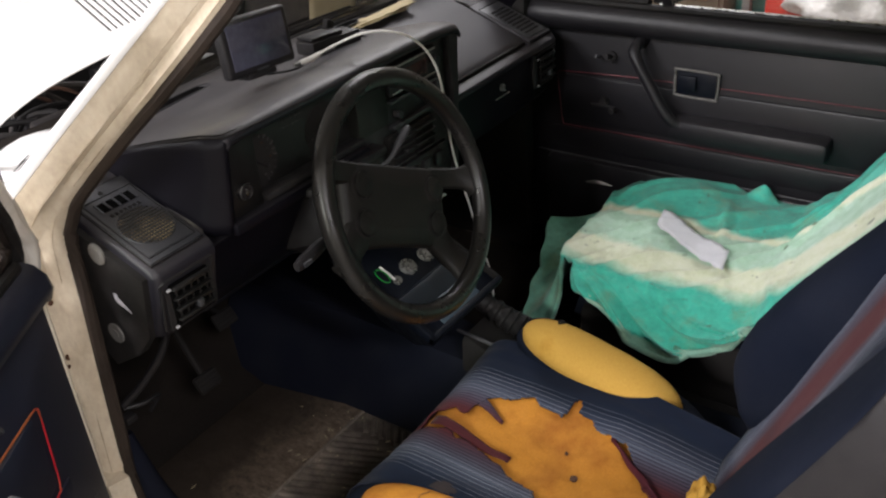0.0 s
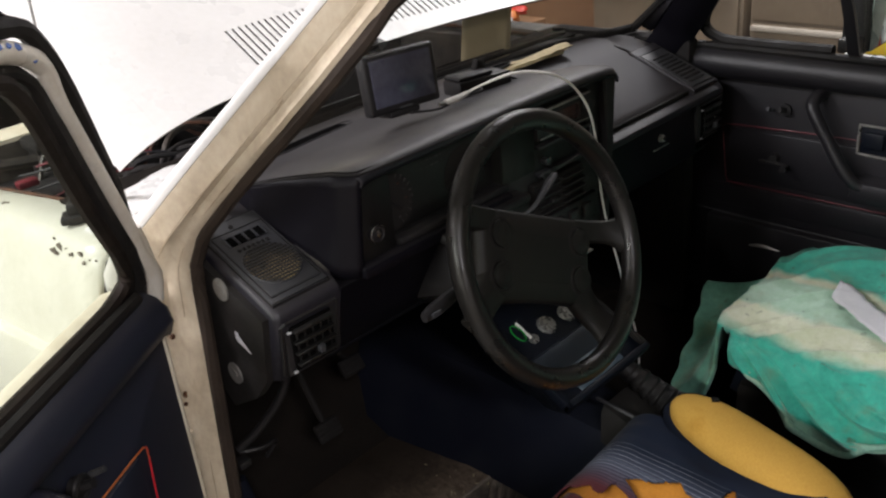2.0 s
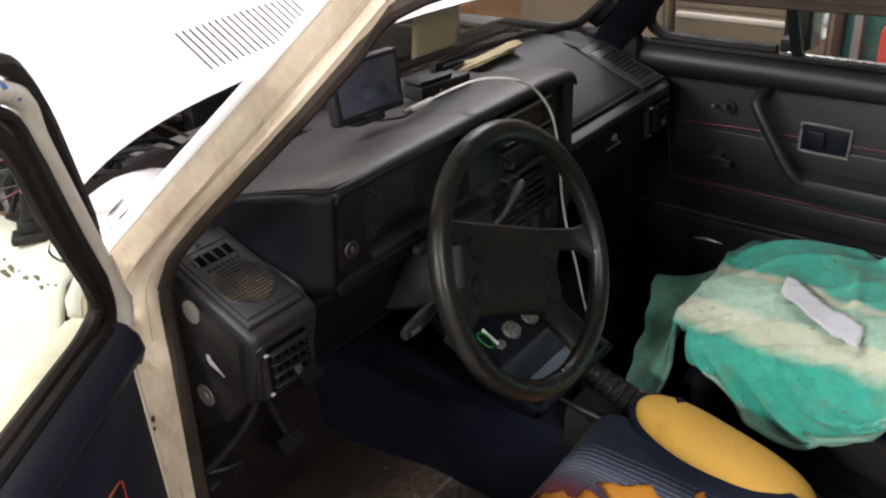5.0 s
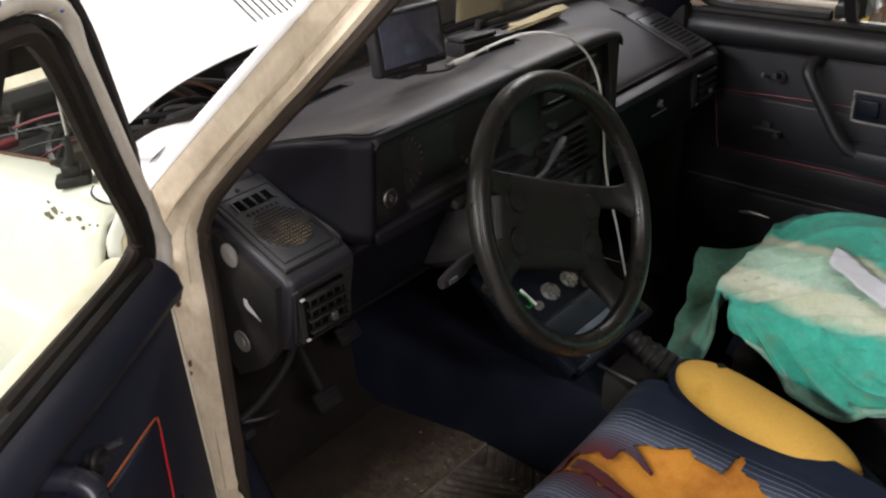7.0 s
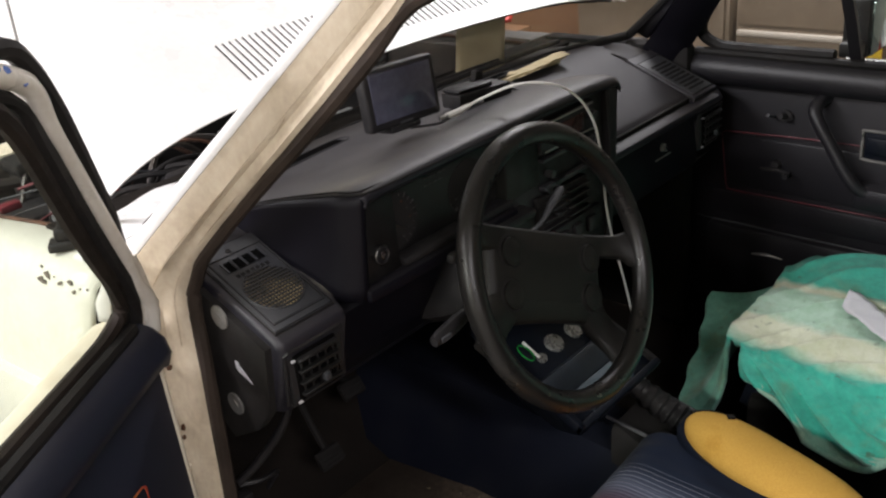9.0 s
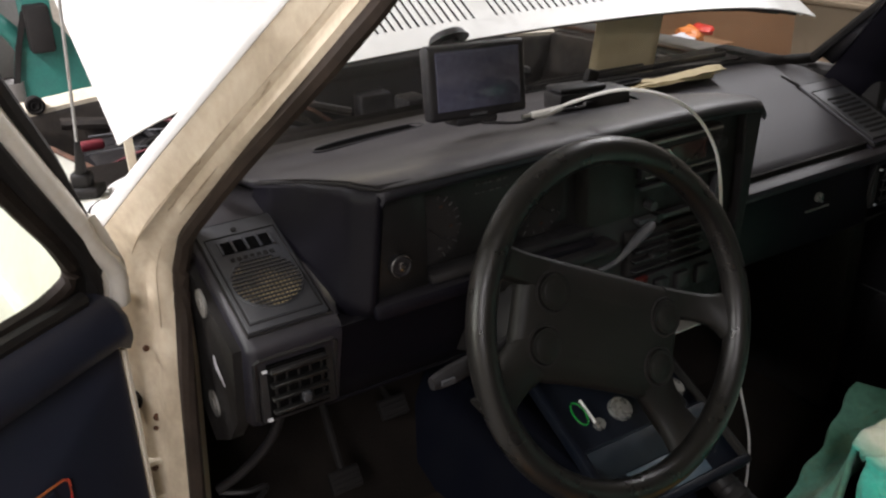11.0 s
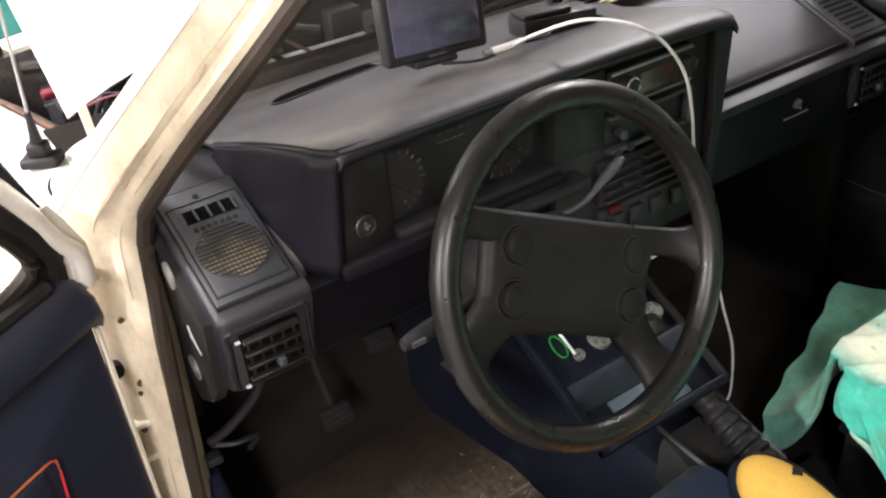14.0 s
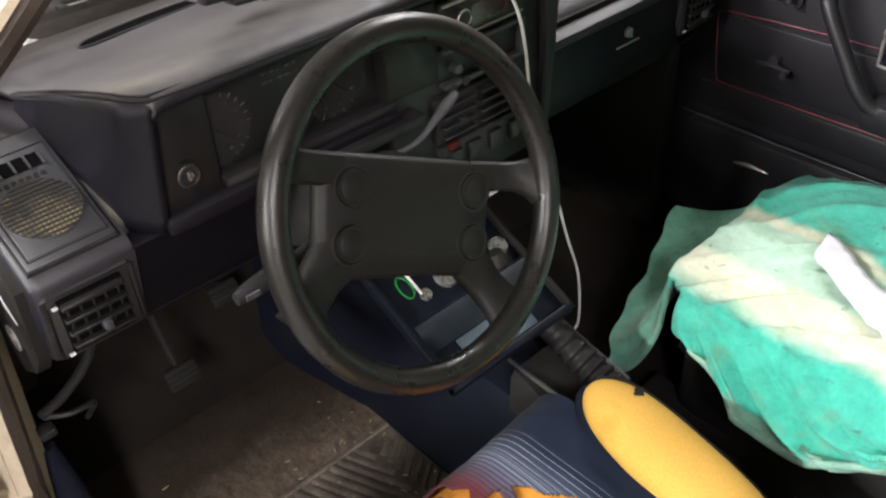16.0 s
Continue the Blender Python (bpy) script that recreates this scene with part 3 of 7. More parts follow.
part("roof_rail", rail, CREAM, car, "cream roof rail with a rain gutter and rust spots", 30)
rail = bmesh.new()
loft(rail, [[(-x - 0.005 - dx, y, z + 0.012 + dz) for dx, dz in sec] for x, y, z in ((-0.43, 0.03, 1.283), (-0.468, -0.15, 1.286), (-0.477, -0.40, 1.287), (-0.472, -1.1, 1.286), (-0.462, -1.60, 1.286))])
part("roof_rail", rail, SEAL, car)
solid(part("roof", grid(bmesh.new(), 12, 10, lambda u, v: (lerp(-0.47, 0.47, u), lerp(0.03, -1.60, v), 1.345 + 0.03 * (1 - (2 * u - 1) ** 2))), CREAM, car, "cream roof panel"), 0.02)
part("windscreen_header", box(bmesh.new(), -0.42, 0.42, 0.0, 0.05, 1.30, 1.345, 0.008), NAVY, car, "navy padded header over the windscreen")
for side, mt in ((-1, CREAM), (1, FENDER)):
    part("rear_quarter", loft(bmesh.new(), [[(side * x0, y, 0.25), (side * 0.73, y, 0.25), (side * 0.745, y, 0.70), (side * 0.70, y, 0.92), (side * 0.63, y, 0.93), (side * 0.63, y, 0.80), (side * x0, y, 0.70)] for y, x0 in ((-0.80, 0.66), (-1.10, 0.66), (-1.60, 0.64), (-1.98, 0.62))]), mt, car, "painted rear quarter panel", 40)
    for y0, y1, w in ((-0.80, -0.82, 0.07), (-1.62, -1.50, 0.16)):
        part("body_pillar", loft(bmesh.new(), [[(side * (x - 0.03), y, z), (side * x, y, z), (side * x, y - w, z), (side * (x - 0.03), y - w, z)] for x, y, z in ((0.69, y0, 0.92), (0.60, lerp(y0, y1, 0.5), 1.12), (0.50, y1, 1.33))]), mt, car, "painted body pillar")
    part("quarter_glass", poly([(side * 0.672, -0.86, 0.93), (side * 0.672, -1.62, 0.93), (side * 0.500, -1.52, 1.31), (side * 0.500, -0.88, 1.31)]), GLASS, car)
part("rear_panel", loft(bmesh.new(), [[(x, -1.94, 0.25), (x, -1.94, 0.93), (x, -1.98, 0.94), (x, -2.02, 0.85), (x, -2.02, 0.25)] for x in (-0.70, 0.0, 0.70)]), CREAM, car, "painted tail panel")
part("hatch_glass", poly([(-0.60, -1.95, 0.94), (0.60, -1.95, 0.94), (0.44, -1.60, 1.34), (-0.44, -1.60, 1.34)]), GLASS, car)
for side in (-1, 1):
    part("hatch_frame", tube(bmesh.new(), [(side * 0.64, -1.95, 0.93), (side * 0.47, -1.59, 1.34)], 0.035, 8, False, 0.6), CREAM, car)
    for y in (1.02, -1.45):
        wl = part("wheel", loft(bmesh.new(), [[(side * x, y + r * math.cos(a), 0.28 + r * math.sin(a)) for a in np.linspace(0, 2 * math.pi, 32, endpoint=False)] for x, r in ((0.53, 0.20), (0.54, 0.27), (0.555, 0.28), (0.665, 0.28), (0.68, 0.27), (0.69, 0.19))]), RUBBER, car, "black tyre", 40)
        part("rim", disc(bmesh.new(), (side * 0.688, y, 0.28), (side, 0, 0), 0.175, 0.008, 28, 0.15), STEEL, wl, "grey steel rim")
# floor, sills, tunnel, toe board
# Floor and toe board take the carpet with footwell shade in its colour.
part("floor_pan", box(bmesh.new(), -0.63, 0.64, -1.94, 0.72, 0.17, 0.235), SHADECARPET, car, "carpeted floor, darkened for the shade in the footwell")
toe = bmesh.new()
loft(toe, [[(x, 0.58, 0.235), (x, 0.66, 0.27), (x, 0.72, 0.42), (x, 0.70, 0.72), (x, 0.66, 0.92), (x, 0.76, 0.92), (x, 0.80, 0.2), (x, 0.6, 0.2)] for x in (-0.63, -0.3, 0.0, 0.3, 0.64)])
part("bulkhead", toe, SHADECARPET, car, "carpeted toe board, darkened for the shade in the footwell", 60)
tun = bmesh.new()
loft(tun, [[(-w - 0.05, y, 0.23), (-w, y, h - 0.06), (-w + 0.03, y, h), (w - 0.03, y, h), (w, y, h - 0.06), (w + 0.05, y, 0.23)] for y, w, h in ((-1.2, 0.09, 0.36), (0.1, 0.085, 0.40), (0.4, 0.09, 0.42), (0.70, 0.14, 0.46))], True, True)
part("tunnel", tun, NAVYCARPET, car, "navy carpeted transmission tunnel")
part("sill", box(bmesh.new(), -0.70, -0.625, -0.9, 0.44, 0.20, 0.325, 0.012), CREAM, car, "cream door sill")
part("sill_trim", tube(bmesh.new(), smooth_path([(-0.590, -0.90, 0.275), (-0.592, -0.30, 0.275), (-0.594, 0.10, 0.277), (-0.598, 0.26, 0.290), (-0.604, 0.350, 0.340), (-0.610, 0.400, 0.42), (-0.612, 0.420, 0.52)], 6), [0.040] * 20 + [0.036, 0.034, 0.032, 0.030, 0.028, 0.027, 0.026, 0.025, 0.024, 0.023, 0.022, 0.021, 0.020, 0.018, 0.016, 0.014, 0.012], 12), NAVYCARPET, car, "navy carpeted inner sill", 60)
part("sill", box(bmesh.new(), 0.625, 0.70, -0.9, 0.44, 0.20, 0.325, 0.012), NAVY, car)
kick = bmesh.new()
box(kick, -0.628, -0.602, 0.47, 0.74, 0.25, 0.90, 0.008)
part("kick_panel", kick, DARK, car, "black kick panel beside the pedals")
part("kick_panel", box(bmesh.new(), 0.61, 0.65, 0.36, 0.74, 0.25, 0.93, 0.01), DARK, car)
# pillar foot, hinge stop and plugs on the driver's pillar
foot_b = bmesh.new()
loft(foot_b, [[(-0.70, 0.47, z), (-0.69, 0.372 - 0.12 * (1 - (z - 0.24) / 0.26) ** 2.2, z), (-0.658, 0.362 - 0.12 * (1 - (z - 0.24) / 0.26) ** 2.2, z), (-0.648, 0.44, z)] for z in (0.24, 0.28, 0.32, 0.36, 0.40, 0.45, 0.495)])
part("pillar_foot", foot_b, PILLARPAINT, car, "", 50)
part("rubber_plug", disc(disc(bmesh.new(), (-0.678, 0.440, 0.728), (-0.25, -1, 0), 0.0125, 0.010, 20, 0.0105), (-0.681, 0.430, 0.728), (-0.25, -1, 0), 0.008, 0.003, 16), SEAL, car, "brown-black rubber plug in the pillar")
part("hinge", tube(bmesh.new(), [(-0.712, 0.45, 0.60), (-0.712, 0.45, 0.66)], 0.012, 10), CREAM, car)
part("hinge_plate", box(bmesh.new(), -0.70, -0.662, 0.418, 0.44, 0.585, 0.596, 0.003), CREAM, car)
part("hinge_plate", box(bmesh.new(), -0.70, -0.662, 0.418, 0.44, 0.64, 0.648, 0.003), CREAM, car)
for dx, dz, r in ((0.002, 0.705, 0.005), (-0.002, 0.690, 0.003), (0.006, 0.62, 0.007), (0.001, 0.628, 0.004), (-0.012, 0.635, 0.004), (0.004, 0.80, 0.004), (-0.006, 0.56, 0.003)):
    part("rust_spot", disc(bmesh.new(), (-0.660 + dx, 0.424, dz), (0.3, -1, 0), r, 0.003, 9), RUST, car)
for z, f, ln in ((0.985, 0.2, 0.020), (1.045, 0.75, 0.009), (1.112, 0.35, 0.024), (1.13, 0.6, 0.008)):
    q0, q1 = [Vector(pillar_ring(zz, -1)[2]).lerp(Vector(pillar_ring(zz, -1)[3]), f) for zz in (z, z + ln)]
    part("rust_spot", tube(bmesh.new(), [q0, q0.lerp(q1, 0.3) + Vector((0.001, 0, 0)), q0.lerp(q1, 0.7), q1 + Vector((-0.001, 0, 0))], [0.0003, 0.0011, 0.0007, 0.0002], 6), GRIME, car)
a = Vector(pillar_ring(1.31, -1)[4])
part("rust_patch", tube(bmesh.new(), smooth_path([a + Vector((-0.004, 0.004, -0.02)), a + Vector((0.006, -0.02, 0.012)), a + Vector((0.01, -0.06, 0.022))], 5), [0.010] * 11, 8), RUST, car, "orange rust at the top of the pillar")


# brown grime in the steps of the driver's pillar
for idx, off_, zs_ in ((3, (0.0003, 0.0, 0), (0.40, 0.62, 0.86, 0.95, 1.06, 1.18, 1.30)), (1, (0.0003, 0.0, 0), (0.36, 0.6, 0.83, 0.93, 1.04, 1.2, 1.32))):
    gp = smooth_path([Vector(pillar_ring(z, -1)[idx]) + Vector(off_) for z in zs_], 6)
    part("grime_line", tube(bmesh.new(), gp, [0.0004 + 0.0022 * max(0.0, noise.noise(Vector((k * 0.55, idx, 0)))) for k in range(len(gp))], 6), GRIME, car, "brown grime in the pillar's step")


# wings
def wing_z(y):
    return interp(y, [0.45, 0.6, 1.0, 1.42], [0.928, 0.922, 0.905, 0.872])


for side in (-1, 1):
    wb = bmesh.new()
    rows_ = []
    for y in (0.50, 0.56, 0.65, 0.8, 0.95, 1.1, 1.25, 1.42):
        xi = interp(y, [0.50, 0.66, 0.77, 0.95, 1.20, 1.42], [0.585, 0.594, 0.611, 0.644, 0.694, 0.722])
        fl = interp(y, [0.50, 0.70, 1.20, 1.42], [0.0, 0.004, 0.052, 0.066])
        prof = [(xi, -0.05), (xi + 0.002, -0.014), (xi + 0.010, -0.003), (lerp(xi, 0.694 + fl, 0.5), 0.004), (0.678 + fl, -0.001), (0.694 + fl, -0.012), (0.703 + fl, -0.034), (0.722 + fl, -0.10), (0.738 + fl, -0.168), (0.739 + fl, -0.174), (0.753 + fl, -0.178), (0.756 + fl, -0.186), (0.752 + fl, -0.26), (0.742 + fl, -0.36), (0.72 + fl, -0.50)]
        rows_.append([(side * x, y, wing_z(y) + dz) for x, dz in prof])
    loft(wb, rows_, False, False)
    # Left wing white, right wing dark grey.
    solid(part("front_wing", wb, FENDER if side < 0 else UNDER, car, "white front wing with rust chips along its edge" if side < 0 else "dark grey front wing", 40), 0.010)
    flg = [(side * interp(y, [0.50, 0.66, 0.77, 0.95, 1.20, 1.42], [0.585, 0.594, 0.611, 0.644, 0.694, 0.722]) - side * 0.004, y, wing_z(y) - 0.010) for y in np.linspace(0.62, 1.36, 26)]
    part("wing_flange", tube(bmesh.new(), [Vector(q) + Vector((0.004 * noise.noise(Vector(q) * 30), 0, 0.002 * noise.noise(Vector(q) * 50))) for q in flg], 0.0048, 6), RUST, car, "rusty inner flange of the wing")
random.seed(4)
for k in range(16):
    y = random.choice([random.uniform(0.50, 0.525), random.uniform(0.53, 0.64), random.uniform(0.61, 0.64), random.uniform(0.70, 0.80)])
    h = random.uniform(0.002, 0.006) if random.random() < 0.75 else random.uniform(0.007, 0.013)
    d = random.uniform(0.008, 0.028)
    n_ = random.randint(6, 9)
    rim = [(random.uniform(0.35, 1.1), 2 * math.pi * q / n_) for q in range(n_)]
    rows_ = []
    for lift in (0.0, 0.0012):
        rows_.append([(-interp(d + 0.6 * r * h * math.sin(a), [0.0, 0.012, 0.034, 0.12], [0.686, 0.695, 0.704, 0.728]) - 0.004 * (y - 0.5) / 0.2 - lift, y + 1.5 * r * h * math.cos(a), wing_z(y) - d - 0.6 * r * h * math.sin(a)) for r, a in rim])
    part("rust_chip", loft(bmesh.new(), rows_), CHIP, car)
for k in range(16):
    y = random.uniform(0.75, 1.35)
    part("rust_chip", disc(bmesh.new(), (random.uniform(-0.70, -0.665), y, wing_z(y) + 0.0005), (0, 0, 1), random.uniform(0.0012, 0.0042), 0.0025, random.randint(4, 6)), CHIP, car)
# wing's rear corner panel beside the pillar, with the joint line
part("cowl_corner", box(bmesh.new(), -0.672, -0.50, 0.47, 0.606, 0.85, 0.9265, 0.012), WHITE, car, "white cowl corner beside the windscreen")
part("joint_line", tube(bmesh.new(), smooth_path([(-0.655, 0.50, 0.924), (-0.668, 0.53, 0.926), (-0.664, 0.57, 0.926), (-0.645, 0.60, 0.925)], 5), 0.0016, 6), DARK, car)
# scuttle under the windscreen, front panel, engine bay
sc = bmesh.new()
loft(sc, [[(x, 0.60, 0.925), (x, yf - 0.07, 0.922), (x, yf - 0.008, 0.917), (x, yf, 0.905), (x, yf, 0.80), (x, 0.60, 0.80)] for x, yf in ((-0.584, 0.655), (-0.54, 0.715), (-0.48, 0.77), (-0.38, 0.775), (0.0, 0.775), (0.38, 0.775), (0.54, 0.715), (0.584, 0.655))])
part("scuttle", sc, SEAL, car, "dirty black scuttle panel under the windscreen")
se = bmesh.new()
loft(se, [[(x, 0.575, 0.9280), (x, lerp(0.60, yf, 0.55), 0.9278), (x, yf - 0.014, 0.9265), (x, yf - 0.004, 0.9235), (x, yf, 0.917), (x, yf - 0.006, 0.908), (x, 0.575, 0.912)] for x, yf in ((-0.628, 0.648), (-0.612, 0.668), (-0.590, 0.684), (-0.560, 0.695), (-0.523, 0.706), (-0.490, 0.722), (-0.460, 0.732), (-0.430, 0.727), (-0.404, 0.712), (-0.385, 0.675), (-0.378, 0.64))])
part("scuttle_end", se, WHITE, car, "white end of the scuttle", 50)
part("joint_line", tube(bmesh.new(), [(-0.558, 0.594, 0.9302), (-0.532, 0.613, 0.9300), (-0.508, 0.630, 0.9298)], [0.0006, 0.0014, 0.0006], 6), DARK, car)
fp = bmesh.new()
loft(fp, [[(x, 1.36, z - 0.10), (x, 1.36, z - 0.012), (x, 1.385, z), (x, 1.42, z - 0.004), (x, 1.455, z - 0.02), (x, 1.46, z - 0.30), (x, 1.40, z - 0.30)] for x, z in ((-0.70, 0.866), (-0.5, 0.884), (-0.2, 0.890), (0.2, 0.890), (0.5, 0.884), (0.70, 0.866))])
part("front_panel", fp, CREAM, car, "cream front panel over the grille", 50)
# Dark sheet over the rear face of the cream panel.
part("front_panel_back", loft(bmesh.new(), [[(x, 1.3555, 0.47), (x, 1.350, 0.60), (x, 1.354, z - 0.030), (x, 1.3575, z - 0.020), (x, 1.3595, z - 0.030), (x, 1.3595, 0.47)] for x, z in ((-0.70, 0.866), (-0.5, 0.884), (-0.2, 0.890), (0.2, 0.890), (0.5, 0.884), (0.70, 0.866))]), GREASE, car, "dark back of the front panel")
part("bay_floor", box(bmesh.new(), -0.6, 0.6, 0.74, 1.38, 0.40, 0.45), DARK, car)
for side in (-1, 1):
    iw = []
    for y in (0.62, 0.77, 0.95, 1.10, 1.22, 1.36):
        xi = interp(y, [0.50, 0.66, 0.77, 0.95, 1.20, 1.42], [0.585, 0.594, 0.611, 0.644, 0.694, 0.722])
        iw.append([(side * (xi - 0.002), y, wing_z(y) - 0.020), (side * (xi - 0.030), y, wing_z(y) - 0.026), (side * (xi - 0.036), y, wing_z(y) - 0.05), (side * 0.56, y, 0.45), (side * 0.58, y, 0.45), (side * (xi - 0.004), y, wing_z(y) - 0.06)])
    part("inner_wing", loft(bmesh.new(), iw), GREASE, car, "dark greasy inner wing", 40)
part("headlamp_bucket", ring(ring(disc(bmesh.new(), (-0.605, 1.372, 0.875), (0, -1, 0), 0.017, 0.02, 20), (-0.605, 1.352, 0.875), (0, 1, 0), 0.0145, 0.004), (-0.605, 1.352, 0.875), (0, 1, 0), 0.007, 0.003), DARK, car, "round black adjuster on the front panel")
part("bay_brace", loft(bmesh.new(), [[(x - 0.0055, y, z), (x + 0.0055, y, z), (x + 0.0055, y + 0.006, z), (x - 0.0055, y + 0.006, z)] for x, y, z in ((-0.578, 0.690, 0.86), (-0.584, 0.660, 0.93), (-0.592, 0.625, 1.0))]), PILLARPAINT, car, "cream bonnet hinge arm")

# engine parts
engine = thing("engine", (0, 1.0, 0.45), "greasy engine with black hoses in the open bay", "engine")
part("block", box(bmesh.new(), -0.30, 0.35, 0.85, 1.25, 0.45, 0.74, 0.03), GREASE, engine)
part("valve_cover", box(bmesh.new(), -0.22, 0.30, 0.98, 1.12, 0.74, 0.80, 0.02), STEEL, engine)
part("air_box", disc(bmesh.new(), (-0.1, 0.90, 0.76), (0, 0, 1), 0.11, 0.06, 28), BLACK, engine)
random.seed(7)
for k in range(9):
    x, y = random.uniform(-0.56, -0.2), random.uniform(0.78, 1.25)
    part("hose", tube(bmesh.new(), smooth_path([(x, y, 0.70 + 0.1 * random.random()), (x + random.uniform(-0.1, 0.1), y + 0.1, 0.82), (x + random.uniform(0, 0.2), y + random.uniform(0.1, 0.25), 0.78), (x + 0.25, y + 0.1, 0.68)], 6), random.uniform(0.007, 0.016), 8), random.choice([RUBBER, BLACK, DARK]), engine)
part("suspension_tower", disc(disc(bmesh.new(), (-0.44, 0.98, 0.55), (0, 0, 1), 0.10, 0.26, 24, 0.085), (-0.44, 0.98, 0.81), (0, 0, 1), 0.05, 0.03, 20), GREASE, engine)
part("battery", box(bmesh.new(), -0.55, -0.36, 1.14, 1.32, 0.60, 0.80, 0.008), BLACK, engine, "black battery")
part("battery_clamp", box(bmesh.new(), -0.40, -0.37, 1.16, 1.19, 0.80, 0.825, 0.004), FARRED, engine, "red terminal cap")
part("relay_box", box(bmesh.new(), -0.52, -0.40, 0.80, 0.88, 0.74, 0.83, 0.008), GREASE, engine)
rb = part("washer_box", box(bmesh.new(), -0.385, -0.300, 0.785, 0.835, 0.80, 0.905, 0.010), BLACK, engine, "black plastic box with a ribbed clip")
part("ribbed_clip", box(box(box(bmesh.new(), -0.388, -0.350, 0.780, 0.784, 0.878, 0.884, 0.001), -0.388, -0.350, 0.780, 0.784, 0.888, 0.894, 0.001), -0.388, -0.350, 0.780, 0.784, 0.868, 0.874, 0.001), GREY, rb)
# Added dark box that covers the pale front panel behind the engine.
rad = part("radiator", box(bmesh.new(), -0.46, 0.50, 1.27, 1.345, 0.48, 0.862, 0.008), DARK, engine, "black box added in the radiator's place")
part("radiator_top", box(bmesh.new(), -0.47, 0.51, 1.262, 1.35, 0.845, 0.875, 0.01), DARK, rad)
random.seed(21)
for k in range(14):
    x, y = random.uniform(-0.60, 0.1), random.uniform(0.84, 1.28)
    lx, ly = random.uniform(0.04, 0.14), random.uniform(0.03, 0.08)
    part("engine_box", box(bmesh.new(), x, x + lx, y, y + ly, 0.70, random.uniform(0.78, 0.85), 0.008, None, 2), random.choice([BLACK, GREASE, DARK, BLACK, DARK]), engine)
for k in range(10):
    x, y = random.uniform(-0.62, -0.30), random.uniform(0.82, 1.25)
    a_ = random.uniform(-1.2, 0.6)
    part("engine_lead", tube(bmesh.new(), smooth_path([(x, y, 0.79), (x + 0.06 * math.cos(a_), y + 0.06 * math.sin(a_), 0.86), (x + 0.16 * math.cos(a_), y + 0.16 * math.sin(a_), 0.855), (x + 0.24 * math.cos(a_), y + 0.2 * math.sin(a_), 0.80)], 5), random.uniform(0.003, 0.007), 7), random.choice([RUBBER, DARK, GREASE, RUBBER, RUST]), engine)
for mt, lab, pts, r in ((FARRED, "red engine lead", ((-0.50, 1.20, 0.845), (-0.44, 1.13, 0.868), (-0.38, 1.06, 0.872), (-0.33, 1.03, 0.855)), 0.0030), (GREY, "pale engine lead", ((-0.55, 1.16, 0.85), (-0.47, 1.07, 0.870), (-0.38, 1.00, 0.873), (-0.28, 0.98, 0.852)), 0.0018), (GREY, "pale engine lead", ((-0.58, 1.08, 0.84), (-0.52, 1.00, 0.866), (-0.46, 0.97, 0.862), (-0.40, 0.99, 0.83)), 0.0014), (FARRED, "dull red engine lead", ((-0.56, 1.02, 0.83), (-0.50, 0.97, 0.864), (-0.42, 0.94, 0.866), (-0.34, 0.95, 0.84)), 0.0020)):
    part("engine_lead", tube(bmesh.new(), smooth_path(pts, 6), r, 7), mt, engine, lab)
part("red_connector", box(bmesh.new(), -0.575, -0.535, 1.10, 1.125, 0.84, 0.855, 0.004), FARRED, engine, "red plastic connector")
for x0, y0, x1, y1, z, r in ((-0.35, 0.86, 0.30, 0.98, 0.84, 0.012), (-0.10, 0.80, 0.52, 0.86, 0.86, 0.007), (0.05, 1.05, 0.50, 1.22, 0.85, 0.016), (-0.42, 1.18, 0.02, 1.24, 0.83, 0.010)):
    part("pipe", tube(bmesh.new(), smooth_path([(x0, y0, z - 0.04), (lerp(x0, x1, 0.35), lerp(y0, y1, 0.2), z), (lerp(x0, x1, 0.7), lerp(y0, y1, 0.9), z - 0.01), (x1, y1, z - 0.05)], 6), r, 8), GREASE if r < 0.011 else RUBBER, engine)
part("red_cap", disc(bmesh.new(), (-0.16, 0.98, 0.79), (0, 0, 1), 0.02, 0.035, 18, 0.017), FARRED, engine, "red filler cap")
part("strut_bar", tube(bmesh.new(), [(-0.57, 1.32, 0.84), (-0.20, 1.26, 0.80)], 0.012, 8), GREASE, engine)
part("rusty_strap", box(bmesh.new(), -0.585, -0.50, 0.66, 0.69, 0.865, 0.885, 0.003), RUST, engine)

# aerial on the wing
aer = thing("aerial", (-0.655, 0.633, 0.925), "black car aerial with a rubber foot on the wing", "aerial")
am = Matrix.Translation((-0.655, 0.633, 0.9245)) @ Matrix.Rotation(radians(-32), 4, "Z")
part("foot", box(box(bmesh.new(), -0.024, 0.024, -0.017, 0.017, 0.0, 0.014, 0.004, am), -0.013, 0.013, -0.011, 0.011, 0.012, 0.032, 0.005, am), RUBBER, aer, "", 50)
part("spring", tube(bmesh.new(), [am @ Vector((0, 0, 0.03)), Vector((-0.6550, 0.625, 0.969)), Vector((-0.6548, 0.617, 1.001))], [0.0085, 0.0065, 0.0034], 10), RUBBER, aer)
part("mast", tube(bmesh.new(), [(-0.6550, 0.617, 0.997), (-0.591, 0.707, 1.64)], 0.0021, 8), STEEL, aer, "thin grey metal mast")

# bonnet, raised at the front, with rows of air slots
bon = thing("bonnet", (0, 0.52, 1.05), "white bonnet propped open with rows of air slots", "bonnet")


